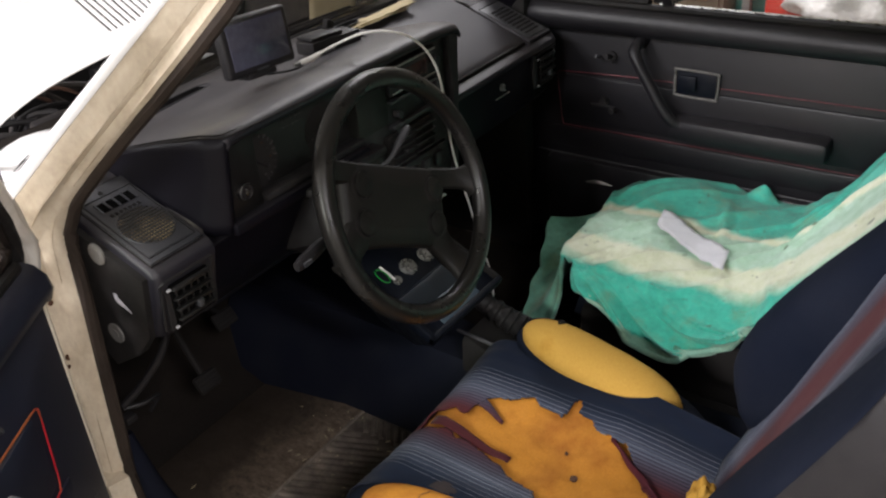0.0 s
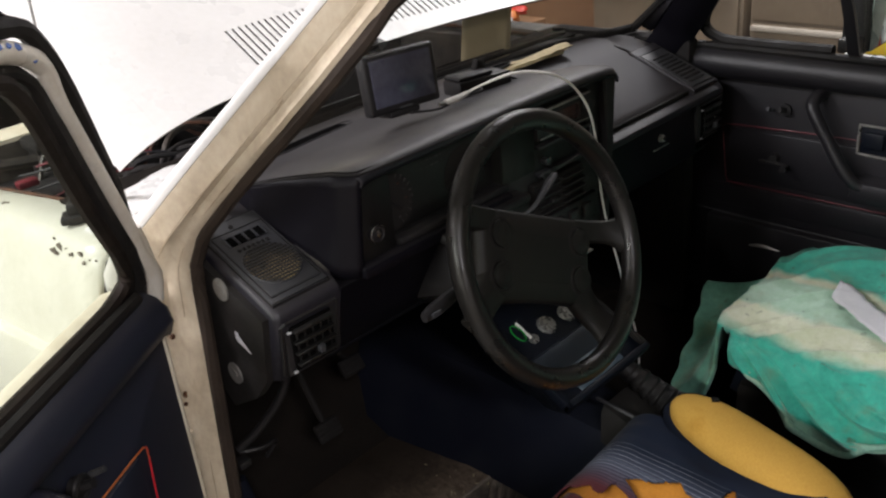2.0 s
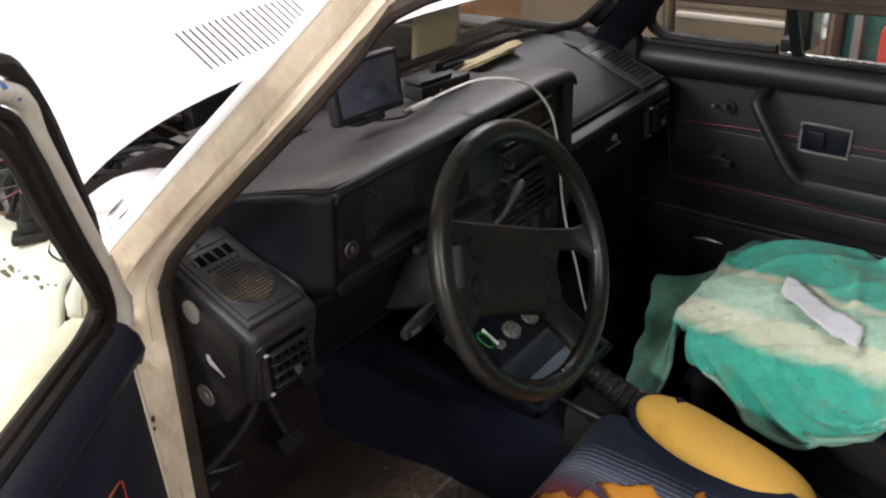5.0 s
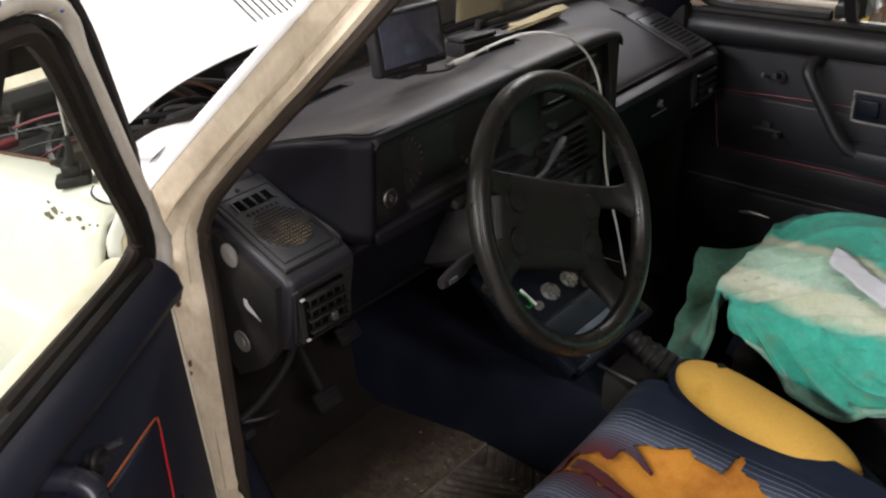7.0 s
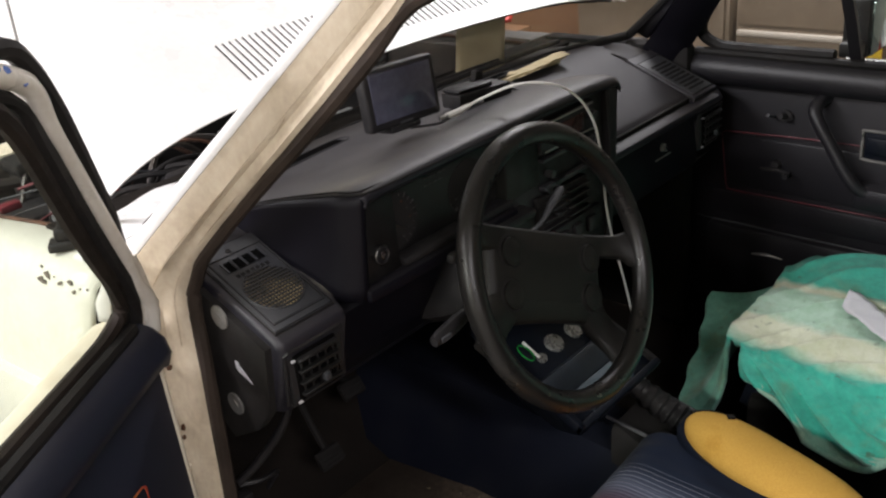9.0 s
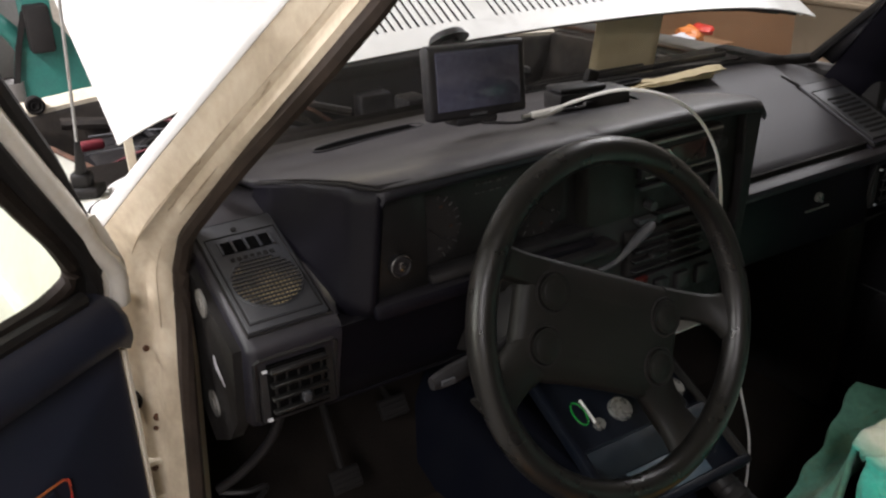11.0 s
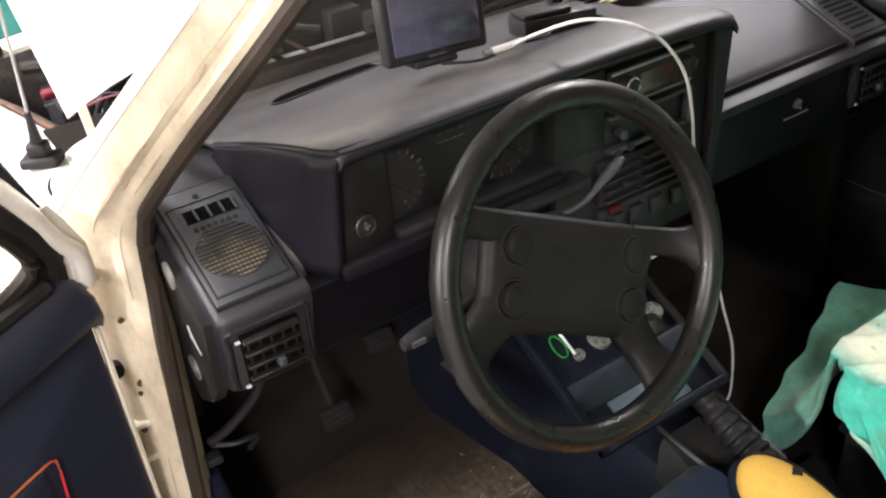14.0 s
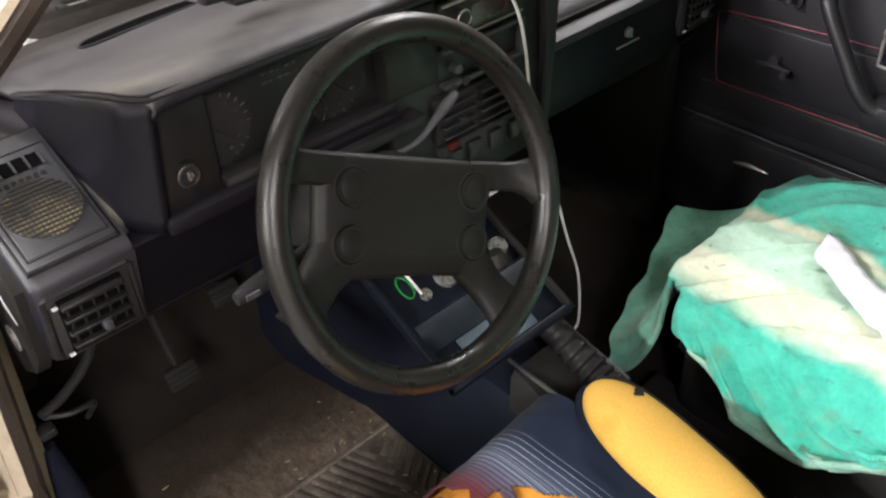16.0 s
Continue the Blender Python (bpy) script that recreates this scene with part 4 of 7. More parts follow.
def bonnet_at(x, v):
    """v runs from the rear edge forward, in metres."""
    k = abs(x) / 0.63
    y = 0.524 + 0.106 * (1 - k**2) + v * 0.857
    z = 1.053 - 0.034 * k**6.7 + v * 0.515 - 0.045 * v * v
    return Vector((x, y, z))


xs = {-0.626, -0.621, -0.60, 0.60, 0.621, 0.626}
xs |= {round(x, 4) for x in np.linspace(-0.57, -0.33, 9)} | {round(x, 4) for x in np.linspace(0.33, 0.57, 9)} | {0.0}
slots = [x for x in np.arange(-0.298, 0.30, 0.0149) if abs(x + 0.005) > 0.017]
for x in slots:
    xs |= {round(x - 0.0032, 4), round(x + 0.0032, 4)}
xs = sorted(xs)
vs_ = [-0.008, 0.0, 0.008, 0.018, 0.029, 0.035, 0.08, 0.131, 0.137, 0.18, 0.26, 0.36, 0.5, 0.65, 0.8, 0.9]
bb = bmesh.new()
vv = [[bb.verts.new(bonnet_at(x, v)) for v in vs_] for x in xs]
for i in range(len(xs) - 1):
    mid = (xs[i] + xs[i + 1]) / 2
    hole = any(abs(mid - s) < 0.003 for s in slots)
    for j in range(len(vs_) - 1):
        if hole and 5 <= j < 7:
            continue
        bb.faces.new((vv[i][j], vv[i + 1][j], vv[i + 1][j + 1], vv[i][j + 1]))
solid(part("bonnet_skin", bb, WHITE, bon, "", 0), 0.002, -1)
for side in (-1, 1):
    part("bonnet_flange", tube(bmesh.new(), [bonnet_at(side * 0.618, v) + Vector((0, 0.004, -0.010)) for v in np.linspace(0.012, 0.9, 10)], 0.005, 6), WHITE, bon)
# Flange and lining are coloured dark for the shade under the bonnet.
part("bonnet_flange", tube(bmesh.new(), [bonnet_at(x, 0.012) + Vector((0, 0.0, -0.012)) for x in np.linspace(-0.60, 0.60, 24)], 0.006, 6), SEAL, bon, "folded rear flange, dark for the shade below it")
solid(part("bonnet_lining", grid(bmesh.new(), 16, 6, lambda u, v: bonnet_at(lerp(-0.58, 0.58, u), lerp(0.03, 0.85, v)) + Vector((0, 0, -0.030))), SEAL, bon, "inner panel, dark for the shade under the bonnet"), 0.004)

# windscreen with rubber, wipers and scuttle things
ws = thing("windscreen", (0, 0.5, 0.95), "clear windscreen with a black rubber surround", "windscreen")


def screen_at(u, v):
    """u across from -1 to 1, v up from 0 to 1."""
    x0, x1 = 0.630 * u, 0.430 * u
    y0, y1 = 0.605 - 0.09 * u * u, 0.075 - 0.05 * u * u
    return Vector((lerp(x0, x1, v), lerp(y0, y1, v), lerp(0.945 - 0.004 * u * u, 1.325, v)))


tr_ = bmesh.new()
loft(tr_, [[screen_at(1.0, v) + Vector((0.004, -0.006, 0)), Vector(pillar_ring(screen_at(1.0, v).z, 1)[8]) + Vector((0.0, 0.004, 0)), Vector(pillar_ring(screen_at(1.0, v).z, 1)[7])] for v in (0.02, 0.25, 0.5, 0.75, 0.98)], False, False)
solid(part("pillar_trim", tr_, NAVY, car, "navy trim between pillar and windscreen", 60), 0.004)
gl = part("glass", grid(bmesh.new(), 16, 8, lambda u, v: screen_at(2 * u - 1, v)), SCREENGLASS, ws)
edge = [screen_at(u, 0.0) for u in np.linspace(-0.895, 1, 17)] + [screen_at(1, v) for v in (0.25, 0.5, 0.75)] + [screen_at(u, 1.0) for u in np.linspace(1, -1, 11)] + [screen_at(u, v) for u, v in ((-0.97, 0.75), (-0.955, 0.5), (-0.925, 0.25))]
part("screen_rubber", tube(bmesh.new(), edge, 0.010, 8, True), RUBBER, ws, "black rubber screen surround")
for x, ang in ((0.06, 0.12),):
    wp = bmesh.new()
    tube(wp, [(x, 0.69, 0.925), (x + 0.05, 0.665, 0.945), (x + 0.26, 0.64, 0.950)], [0.006, 0.005, 0.0035], 6)
    tube(wp, [(x + 0.02, 0.648, 0.944), (x + 0.46, 0.628, 0.944)], 0.0035, 6, False, 1.6)
    solo("windscreen_wiper", wp, BLACK, (x, 0.68, 0.925), "black wiper arm resting at the foot of the windscreen", "wiper")

# ---- dashboard ----
dash = thing("dashboard", (0, 0.4, 0.70), "dusty navy-black padded dashboard with a deep instrument hood", "dashboard")
TOP = [(0.615, 0.925), (0.600, 0.945), (0.52, 0.948), (0.435, 0.924), (0.36, 0.894), (0.305, 0.872), (0.290, 0.863), (0.285, 0.850), (0.30, 0.84), (0.40, 0.84), (0.60, 0.86)]
for x0, x1, mt, lab in ((-0.480, 0.16, PAD, ""), (0.16, 0.497, PADR, "grey dusty pad on the passenger side")):
    tb = bmesh.new()
    loft(tb, [[(x, y - 0.10 * max(0, abs(x) - 0.3) if y > 0.5 else y, z) for y, z in TOP] for x in np.linspace(x0, x1, 9)])
    part("top_pad", tb, mt, dash, lab, 50)

# instrument hood: top skin, open to the driver; its left edge follows the seam
def hood_edge(y):
    return interp(y, [0.25, 0.257, 0.279, 0.46, 0.53], [-0.424, -0.430, -0.450, -0.490, -0.505])


def hood_top_at(u, v):
    y = interp(v, [0, 0.06, 0.12, 0.2, 0.4, 0.6, 0.8, 1], [0.252, 0.250, 0.256, 0.275, 0.33, 0.39, 0.46, 0.565])
    z = interp(v, [0, 0.06, 0.12, 0.2, 0.4, 0.6, 0.8, 1], [0.984, 0.993, 1.000, 1.003, 0.996, 0.981, 0.967, 0.964])
    x = lerp(hood_edge(y), 0.176, u)
    k = interp(x - hood_edge(y), [0, 0.006, 0.02, 0.05], [0.0065, 0.002, 0.0, 0.0]) + interp(0.176 - x, [0, 0.008, 0.03, 0.08], [0.020, 0.008, 0.005, 0.002])
    k += 0.003 * math.sin(3.0 * u) * -1
    return x, y, z - k - interp(y, [0.25, 0.46], [0, 0.006]) * interp(x - hood_edge(y), [0, 0.06], [1, 0])


us_ = [0, 0.005, 0.012, 0.025, 0.05, 0.1] + [0.1 + 0.8 * k / 16 for k in range(1, 17)] + [0.94, 0.97, 0.988, 1.0]
vs2 = [0, 0.03, 0.06, 0.09, 0.12, 0.16, 0.2, 0.3, 0.4, 0.5, 0.6, 0.7, 0.8, 0.9, 1.0]
hb = bmesh.new()
loft(hb, [[hood_top_at(u, v) for v in vs2] for u in us_], False, False)
solid(part("hood_top", hb, PAD, dash, "padded hood with a seam and pale dust streaks", 60), 0.014)
# hood walls: the side runs forward, turns over a slanted corner and folds in to the instruments
lw = bmesh.new()
PLAN = [(0.466, -0.4905, -0.4915, 0.955, 0.938), (0.42, -0.4805, -0.488, 0.968, 0.918), (0.37, -0.4695, -0.4835, 0.980, 0.896), (0.32, -0.4590, -0.4775, 0.9905, 0.874), (0.290, -0.4525, -0.4735, 0.996, 0.860), (0.279, -0.4500, -0.4705, 0.9970, 0.852), (0.272, -0.4445, -0.4640, 0.9965, 0.850), (0.262, -0.4350, -0.4530, 0.9950, 0.849), (0.2565, -0.4290, -0.4465, 0.9965, 0.848), (0.2545, -0.4240, -0.4400, 0.9965, 0.848), (0.2570, -0.4190, -0.4340, 0.9965, 0.850), (0.266, -0.4165, -0.4310, 0.9965, 0.853), (0.290, -0.4150, -0.4290, 0.9965, 0.856)]
loft(lw, [[(lerp(xt, xb, v) + 0.003 * math.sin(v * math.pi) * (y > 0.275), y + 0.003 * v, lerp(zt, zb, v)) for v in np.linspace(0, 1, 9)] for y, xt, xb, zt, zb in PLAN], False, False)
solid(part("hood_side", lw, NAVY, dash, "navy leather-grain side of the hood", 75), 0.006)
rw = bmesh.new()
loft(rw, [[(0.176, 0.256, 0.975), (0.176, 0.50, 0.945), (0.168, 0.50, 0.86), (0.160, 0.262, 0.70), (0.160, 0.252, 0.86)], [(0.140, 0.256, 0.985), (0.140, 0.50, 0.945), (0.140, 0.50, 0.86), (0.142, 0.262, 0.70), (0.142, 0.252, 0.86)]])
bmesh.ops.bevel(rw, geom=rw.edges[:], offset=0.003, segments=2, affect="EDGES")
part("hood_side", rw, BLACK, dash, "black side wall of the centre stack")
for k, (lift, back) in enumerate(((0.0, 0.0), (0.0022, 0.0075))):
    sp_ = [(-0.489, 0.458, 0.9555), (-0.469, 0.372, 0.979), (-0.4525, 0.290, 0.9970), (-0.4490, 0.278, 0.9982), (-0.430, 0.2575, 0.9965), (-0.41, 0.2515, 0.9960), (-0.3, 0.2508, 0.9945), (-0.05, 0.2508, 0.9925), (0.12, 0.252, 0.988), (0.150, 0.2515, 0.984)]
    part("seam", tube(bmesh.new(), smooth_path([(x + (0.75 * back if y > 0.27 else 0), y + (back if y < 0.27 else 0), z + lift) for x, y, z in sp_], 6), 0.0014, 6), DARK, dash)
part("hood_ledge", box(bmesh.new(), -0.44, -0.12, 0.250, 0.30, 0.842, 0.862, 0.006), NAVY, dash, "rounded ledge under the instruments")
# switch panel, instrument face, centre stack
part("switch_panel", box(bmesh.new(), -0.432, -0.362, 0.268, 0.30, 0.858, 0.992, 0.003), INSTR, dash, "black switch panel")
kn = part("light_switch", ring(ring(disc(bmesh.new(), (-0.402, 0.270, 0.899), (0, -1, 0), 0.0125, 0.012, 24), (-0.402, 0.258, 0.899), (0, 1, 0), 0.0112, 0.0018), (-0.402, 0.259, 0.899), (0, 1, 0), 0.0055, 0.0012), BLACK, dash, "round light switch with a worn silver ring")
part("switch_ring", ring(bmesh.new(), (-0.402, 0.2585, 0.899), (0, 1, 0), 0.0120, 0.0013), CHROME, kn)
part("switch_symbol", box(box(bmesh.new(), -0.4045, -0.400, 0.2570, 0.2590, 0.8935, 0.9045, 0.0008), -0.400, -0.397, 0.2570, 0.2590, 0.897, 0.903, 0.0008), CHROME, kn)
part("instrument_face", box(bmesh.new(), -0.362, -0.125, 0.285, 0.30, 0.862, 0.982), INSTR, dash, "black instrument face")
marks = surf("gauge_print", (0.075, 0.073, 0.070), (0.008, 0.008, 0.007), rough=0.8, patch=60, amount=0.9, grain=500, relief=0.0, spec=0.1)
amber = surf("faded_amber_print", (0.045, 0.022, 0.012), rough=0.8, spec=0.1)
for gx, gz, gr, a0, a1, n in ((-0.350, 0.921, 0.043, -62, 70, 10), (-0.195, 0.918, 0.043, 200, 330, 7)):
    g = part("gauge", disc(bmesh.new(), (gx, 0.286, gz), (0, -1, 0), gr, 0.002, 32), DARK, dash, "round black dial with faded marks")
    tk = bmesh.new()
    for k in range(n):
        a = radians(lerp(a0, a1, k / (n - 1)))
        c, s = math.cos(a), math.sin(a)
        tube(tk, [(gx + c * gr * 0.86, 0.2834, gz + s * gr * 0.86), (gx + c * gr * (0.97 if k % 2 else 1.02), 0.2834, gz + s * gr * (0.97 if k % 2 else 1.02))], 0.0008, 4)
        if k % 2 == 0:
            bx = bmesh.new() if k in (4, 8) else tk
            box(bx, gx + c * gr * 0.70 - 0.0022, gx + c * gr * 0.70 + 0.0018, 0.2832, 0.2842, gz + s * gr * 0.70 - 0.0014, gz + s * gr * 0.70 + 0.0014)
            if k in (4, 8):
                part("amber_mark", bx, amber, g)
    part("dial_marks", tk, marks, g)
    part("needle", tube(bmesh.new(), [(gx, 0.2815, gz), (gx + gr * 0.5, 0.2815, gz - gr * 0.45)], [0.0012, 0.0005], 5), BLACK, g)
sm = bmesh.new()
for k in range(5):
    box(sm, -0.285 + 0.010 * k, -0.279 + 0.010 * k, 0.2835, 0.2845, 0.960, 0.963)
    box(sm, -0.285 + 0.010 * k, -0.279 + 0.010 * k, 0.2835, 0.2845, 0.950, 0.952)
part("warning_strip", sm, marks, dash)
part("instrument_lens_frame", box(bmesh.new(), -0.362, -0.12, 0.258, 0.286, 0.862, 0.876, 0.005), BLACK, dash)
part("blank_panel", box(bmesh.new(), -0.132, -0.048, 0.262, 0.30, 0.872, 0.978, 0.004), GREENISH, dash, "plain green-black cover plate")
part("stack_face", box(bmesh.new(), -0.127, 0.142, 0.268, 0.31, 0.70, 0.985, 0.003), BLACK, dash, "black centre stack")
part("stack_ledge", box(bmesh.new(), -0.29, -0.09, 0.238, 0.275, 0.838, 0.854, 0.006), BLACK, dash)
# air outlets right of the wheel
vent = part("centre_vent", box(bmesh.new(), -0.062, 0.075, 0.256, 0.27, 0.786, 0.850, 0.004), DARK, dash, "black air outlet with slats")
for k in range(4):
    for x0, x1 in ((-0.057, 0.002), (0.010, 0.070)):
        part("slat", box(bmesh.new(), x0, x1, 0.246, 0.260, 0.795 + k * 0.0145, 0.7985 + k * 0.0145, 0.001, None, 1), BLACK, vent)
part("vent_knob", box(bmesh.new(), -0.032, -0.020, 0.240, 0.252, 0.812, 0.820, 0.002), BLACK, vent)
ht = part("heater_panel", box(bmesh.new(), -0.06, 0.12, 0.258, 0.27, 0.735, 0.780, 0.004), BLACK, dash)
for k, x in enumerate((-0.045, -0.01, 0.03, 0.07)):
    part("rocker_switch", box(bmesh.new(), x, x + 0.024, 0.250, 0.262, 0.742, 0.770, 0.003), BLACK, ht)
part("red_switch", box(bmesh.new(), -0.048, -0.028, 0.249, 0.256, 0.7745, 0.7845, 0.002), surf("dull_red_plastic", (0.06, 0.008, 0.007), rough=0.5, spec=0.2), ht, "small red hazard switch")
for x, z in ((-0.052, 0.882), (-0.040, 0.862), (-0.062, 0.858)):
    part("knob", disc(bmesh.new(), (x + 0.03, 0.268, z), (0, -1, 0), 0.0065, 0.014, 16), GREY if z > 0.88 else BLACK, dash)
# radio
radio = thing("car_radio", (0.03, 0.27, 0.920), "black car radio with a chrome-ringed knob", "radio")
part("body", box(bmesh.new(), -0.047, 0.099, 0.256, 0.29, 0.922, 0.974, 0.003), BLACK, radio)
part("front_strip", box(box(bmesh.new(), -0.045, 0.096, 0.2535, 0.257, 0.968, 0.9715, 0.001), -0.040, 0.096, 0.2535, 0.257, 0.9235, 0.9262, 0.001), STEEL, radio, "thin worn metal edge strips")
part("display", box(bmesh.new(), 0.002, 0.068, 0.2540, 0.257, 0.932, 0.960, 0.001), surf("brown_radio_window", (0.05, 0.022, 0.018), (0.02, 0.012, 0.01), rough=0.25), radio, "dark red-brown display window")
for x, kr in ((-0.020, 0.0115), (0.084, 0.0085)):
    k = part("knob", disc(bmesh.new(), (x, 0.256, 0.952), (0, -1, 0), kr, 0.014, 24), BLACK, radio)
    part("knob_ring", ring(bmesh.new(), (x, 0.2425, 0.952), (0, 1, 0), kr * 0.92, 0.0011), CHROME if x < 0 else BLACK, k)
tp = thing("storage_slot", (0.03, 0.27, 0.86), "empty black storage slot under the radio", "tray")
part("frame", box(box(box(bmesh.new(), -0.045, 0.102, 0.255, 0.268, 0.908, 0.913, 0.001), -0.045, 0.102, 0.255, 0.268, 0.860, 0.866, 0.001), 0.095, 0.102, 0.255, 0.268, 0.862, 0.912, 0.001), GREY, tp)

# knee panel and under-dash on the driver's side
kp = bmesh.new()
loft(kp, [[(x, 0.262, 0.846), (x, 0.268, 0.838), (x, 0.288, 0.770), (x, 0.312, 0.722), (x, 0.335, 0.712), (x, 0.60, 0.73), (x, 0.60, 0.84)] for x in (-0.482, -0.44, -0.30, -0.12)])
part("knee_panel", kp, NAVY, dash, "navy padded knee panel", 50)
part("knee_bead", tube(bmesh.new(), [(-0.48, 0.322, 0.715), (-0.12, 0.322, 0.715)], 0.005, 8), NAVY, dash)
# glovebox
gb = part("glovebox", box(bmesh.new(), 0.162, 0.497, 0.272, 0.45, 0.722, 0.838, 0.008), NAVY, dash, "navy glovebox lid")
part("shelf_lip", box(bmesh.new(), 0.150, 0.560, 0.255, 0.300, 0.838, 0.856, 0.008), PADR, dash, "grey rounded shelf lip over the glovebox")
# Solid dark strip for the shade in the gap over the lip.
part("shelf_gap", box(bmesh.new(), 0.16, 0.50, 0.285, 0.40, 0.850, 0.864), DARK, dash)
part("latch", box(disc(bmesh.new(), (0.352, 0.274, 0.804), (0, -1, 0), 0.008, 0.006, 20), 0.326, 0.382, 0.269, 0.276, 0.783, 0.7855, 0.001), STEEL, gb, "small metal glovebox latch")
part("latch_key", box(bmesh.new(), 0.350, 0.354, 0.262, 0.270, 0.797, 0.811, 0.001), CHROME, gb)
und = bmesh.new()
loft(und, [[(x, 0.285, 0.724), (x, 0.32, 0.69), (x, 0.62, 0.68), (x, 0.62, 0.73)] for x in (0.15, 0.58)])
part("under_tray", und, BLACK, dash)

# end caps with speaker and side outlet
def cap(side):
    """The outer end of the dashboard; side -1 is the driver's."""
    s = side
    lab = "navy end block with air outlet and speaker panel" if s < 0 else "navy end block with a slotted speaker panel"
    b = bmesh.new()
    def sec(x, e):
        return [(s * x, 0.262 + e, 0.842), (s * x, 0.266 + e, 0.851 - e), (s * x, 0.276, 0.859 - e), (s * x, 0.36, 0.8925 - e), (s * x, 0.437, 0.923 - e), (s * x, 0.50, 0.936 - e), (s * x, 0.545, 0.936 - e), (s * x, 0.545, 0.73), (s * x, 0.32, 0.730), (s * x, 0.288 + e, 0.738 + e)]
    loft(b, [sec(0.478, 0.0), sec(0.575, 0.0), sec(0.583, 0.002), sec(0.588, 0.008)])
    c = part("end_block", b, PADC if s < 0 else PADR, dash, lab, 45)
    # end plate against the door
    e = bmesh.new()
    loft(e, [[(s * x, 0.278, 0.845), (s * x, 0.36, 0.876), (s * x, 0.43, 0.903), (s * x, 0.445, 0.70), (s * x, 0.40, 0.66), (s * x, 0.335, 0.70), (s * x, 0.296, 0.745)] for x in (0.583, 0.598)])
    part("end_plate", e, DARK, c, "black end plate with screw caps")
    # speaker panel, lying on the slope
    o = Vector((s * 0.532, 0.352, 0.8895))
    ang = math.atan2(0.0645, 0.161)
    m = Matrix.Translation(o) @ Matrix.Rotation(ang, 4, "X")
    sp = part("speaker_panel", box(bmesh.new(), -0.047, 0.047, -0.081, 0.088, 0.0, 0.006, 0.003, m), GREY if s < 0 else PADR, c, "grey plastic speaker panel")
    part("panel_inset", box(bmesh.new(), -0.0405, 0.0405, -0.070, 0.062, 0.004, 0.0075, 0.002, m), GREY, sp)
    ln = [m @ Vector(q) for q in ((-0.042, -0.072, 0.0062), (0.042, -0.072, 0.0062), (0.042, 0.064, 0.0062), (-0.042, 0.064, 0.0062))]
    part("inset_groove", tube(bmesh.new(), ln, 0.0011, 4, True), DARK, sp)
    ln = [m @ Vector(q) for q in ((-0.048, -0.083, 0.0012), (0.048, -0.083, 0.0012), (0.048, 0.090, 0.0012), (-0.048, 0.090, 0.0012))]
    part("panel_groove", tube(bmesh.new(), ln, 0.0018, 4, True), DARK, sp)
    if s < 0:
        part("speaker_cone", disc(bmesh.new(), m @ Vector((0.0, -0.019, 0.0078)), m.to_3x3() @ Vector((0, 0, 1)), 0.0375, 0.001, 32), CONE, sp, "dusty yellow-brown speaker cone behind the grille")
        for k in range(13):
            y = -0.0530 + k * 0.0057
            w = math.sqrt(max(0.039**2 - (y + 0.019) ** 2, 1e-6))
            part("grille_bar", box(bmesh.new(), -w, w, y - 0.0008, y + 0.0008, 0.0088, 0.0112, 0.0, m), GREY, sp)
        for k in range(15):
            x = -0.0350 + k * 0.005
            w = math.sqrt(max(0.039**2 - x * x, 1e-6))
            part("grille_bar", box(bmesh.new(), x - 0.0004, x + 0.0004, -0.019 - w, -0.019 + w, 0.0088, 0.0104, 0.0, m), BLACK, sp)
        part("grille_rim", ring(bmesh.new(), m @ Vector((0, -0.019, 0.0080)), m.to_3x3() @ Vector((0, 0, 1)), 0.039, 0.0016, 36, 6), GREY, sp)
        # Slits and demister slot are dark plates, coloured as the shade in them.
        for k in range(7):
            part("grille_slit", box(bmesh.new(), -0.026 + k * 0.0078, -0.021 + k * 0.0078, 0.0205, 0.0262, 0.0072, 0.0082, 0.0, m), DARK, sp)
        part("demist_slot", box(bmesh.new(), -0.030, 0.030, 0.034, 0.053, 0.0074, 0.0084, 0.0, m), VOID, sp, "black demister slot with dividers")
        for x in (-0.0315, -0.0165, -0.0012, 0.0140, 0.029):
            part("slot_divider", box(bmesh.new(), x, x + 0.0025, 0.033, 0.054, 0.008, 0.0105, 0.0, m), GREY, sp)
        part("panel_screw", disc(bmesh.new(), m @ Vector((-0.004, 0.072, 0.006)), m.to_3x3() @ Vector((0, 0, 1)), 0.0035, 0.0012, 14), DARK, sp)
    else:
        # Speaker slots are plates too, dark as shaded openings.
        for k in range(9):
            part("speaker_slot", box(bmesh.new(), -0.030, 0.030, -0.058 + k * 0.0115, -0.053 + k * 0.0115, 0.0072, 0.0084, 0.0, m), DARK, sp)
    # side outlet
    vf = part("side_vent", box(bmesh.new(), min(s * 0.489, s * 0.577), max(s * 0.489, s * 0.577), 0.266, 0.30, 0.752, 0.834, 0.004, Matrix.Translation((0, 0.0, 0)) ), BLACK, c, "black swivelling air outlet")
    fr = bmesh.new()
    x0, x1 = sorted((s * 0.486, s * 0.580))
    tube(fr, [(x0 + 0.004, 0.264, 0.835), (x1 - 0.004, 0.264, 0.835), (x1, 0.266, 0.831), (x1, 0.276, 0.754), (x1 - 0.004, 0.277, 0.750), (x0 + 0.004, 0.277, 0.750), (x0, 0.276, 0.754), (x0, 0.266, 0.831)], 0.0032, 6, True)
    part("vent_rim", fr, BLACK, vf)
    # Solid plate coloured as the shade inside the outlet.
    part("vent_hollow", box(bmesh.new(), x0 + 0.012, x1 - 0.014, 0.2615, 0.268, 0.760, 0.826, 0.001), VOID, vf)
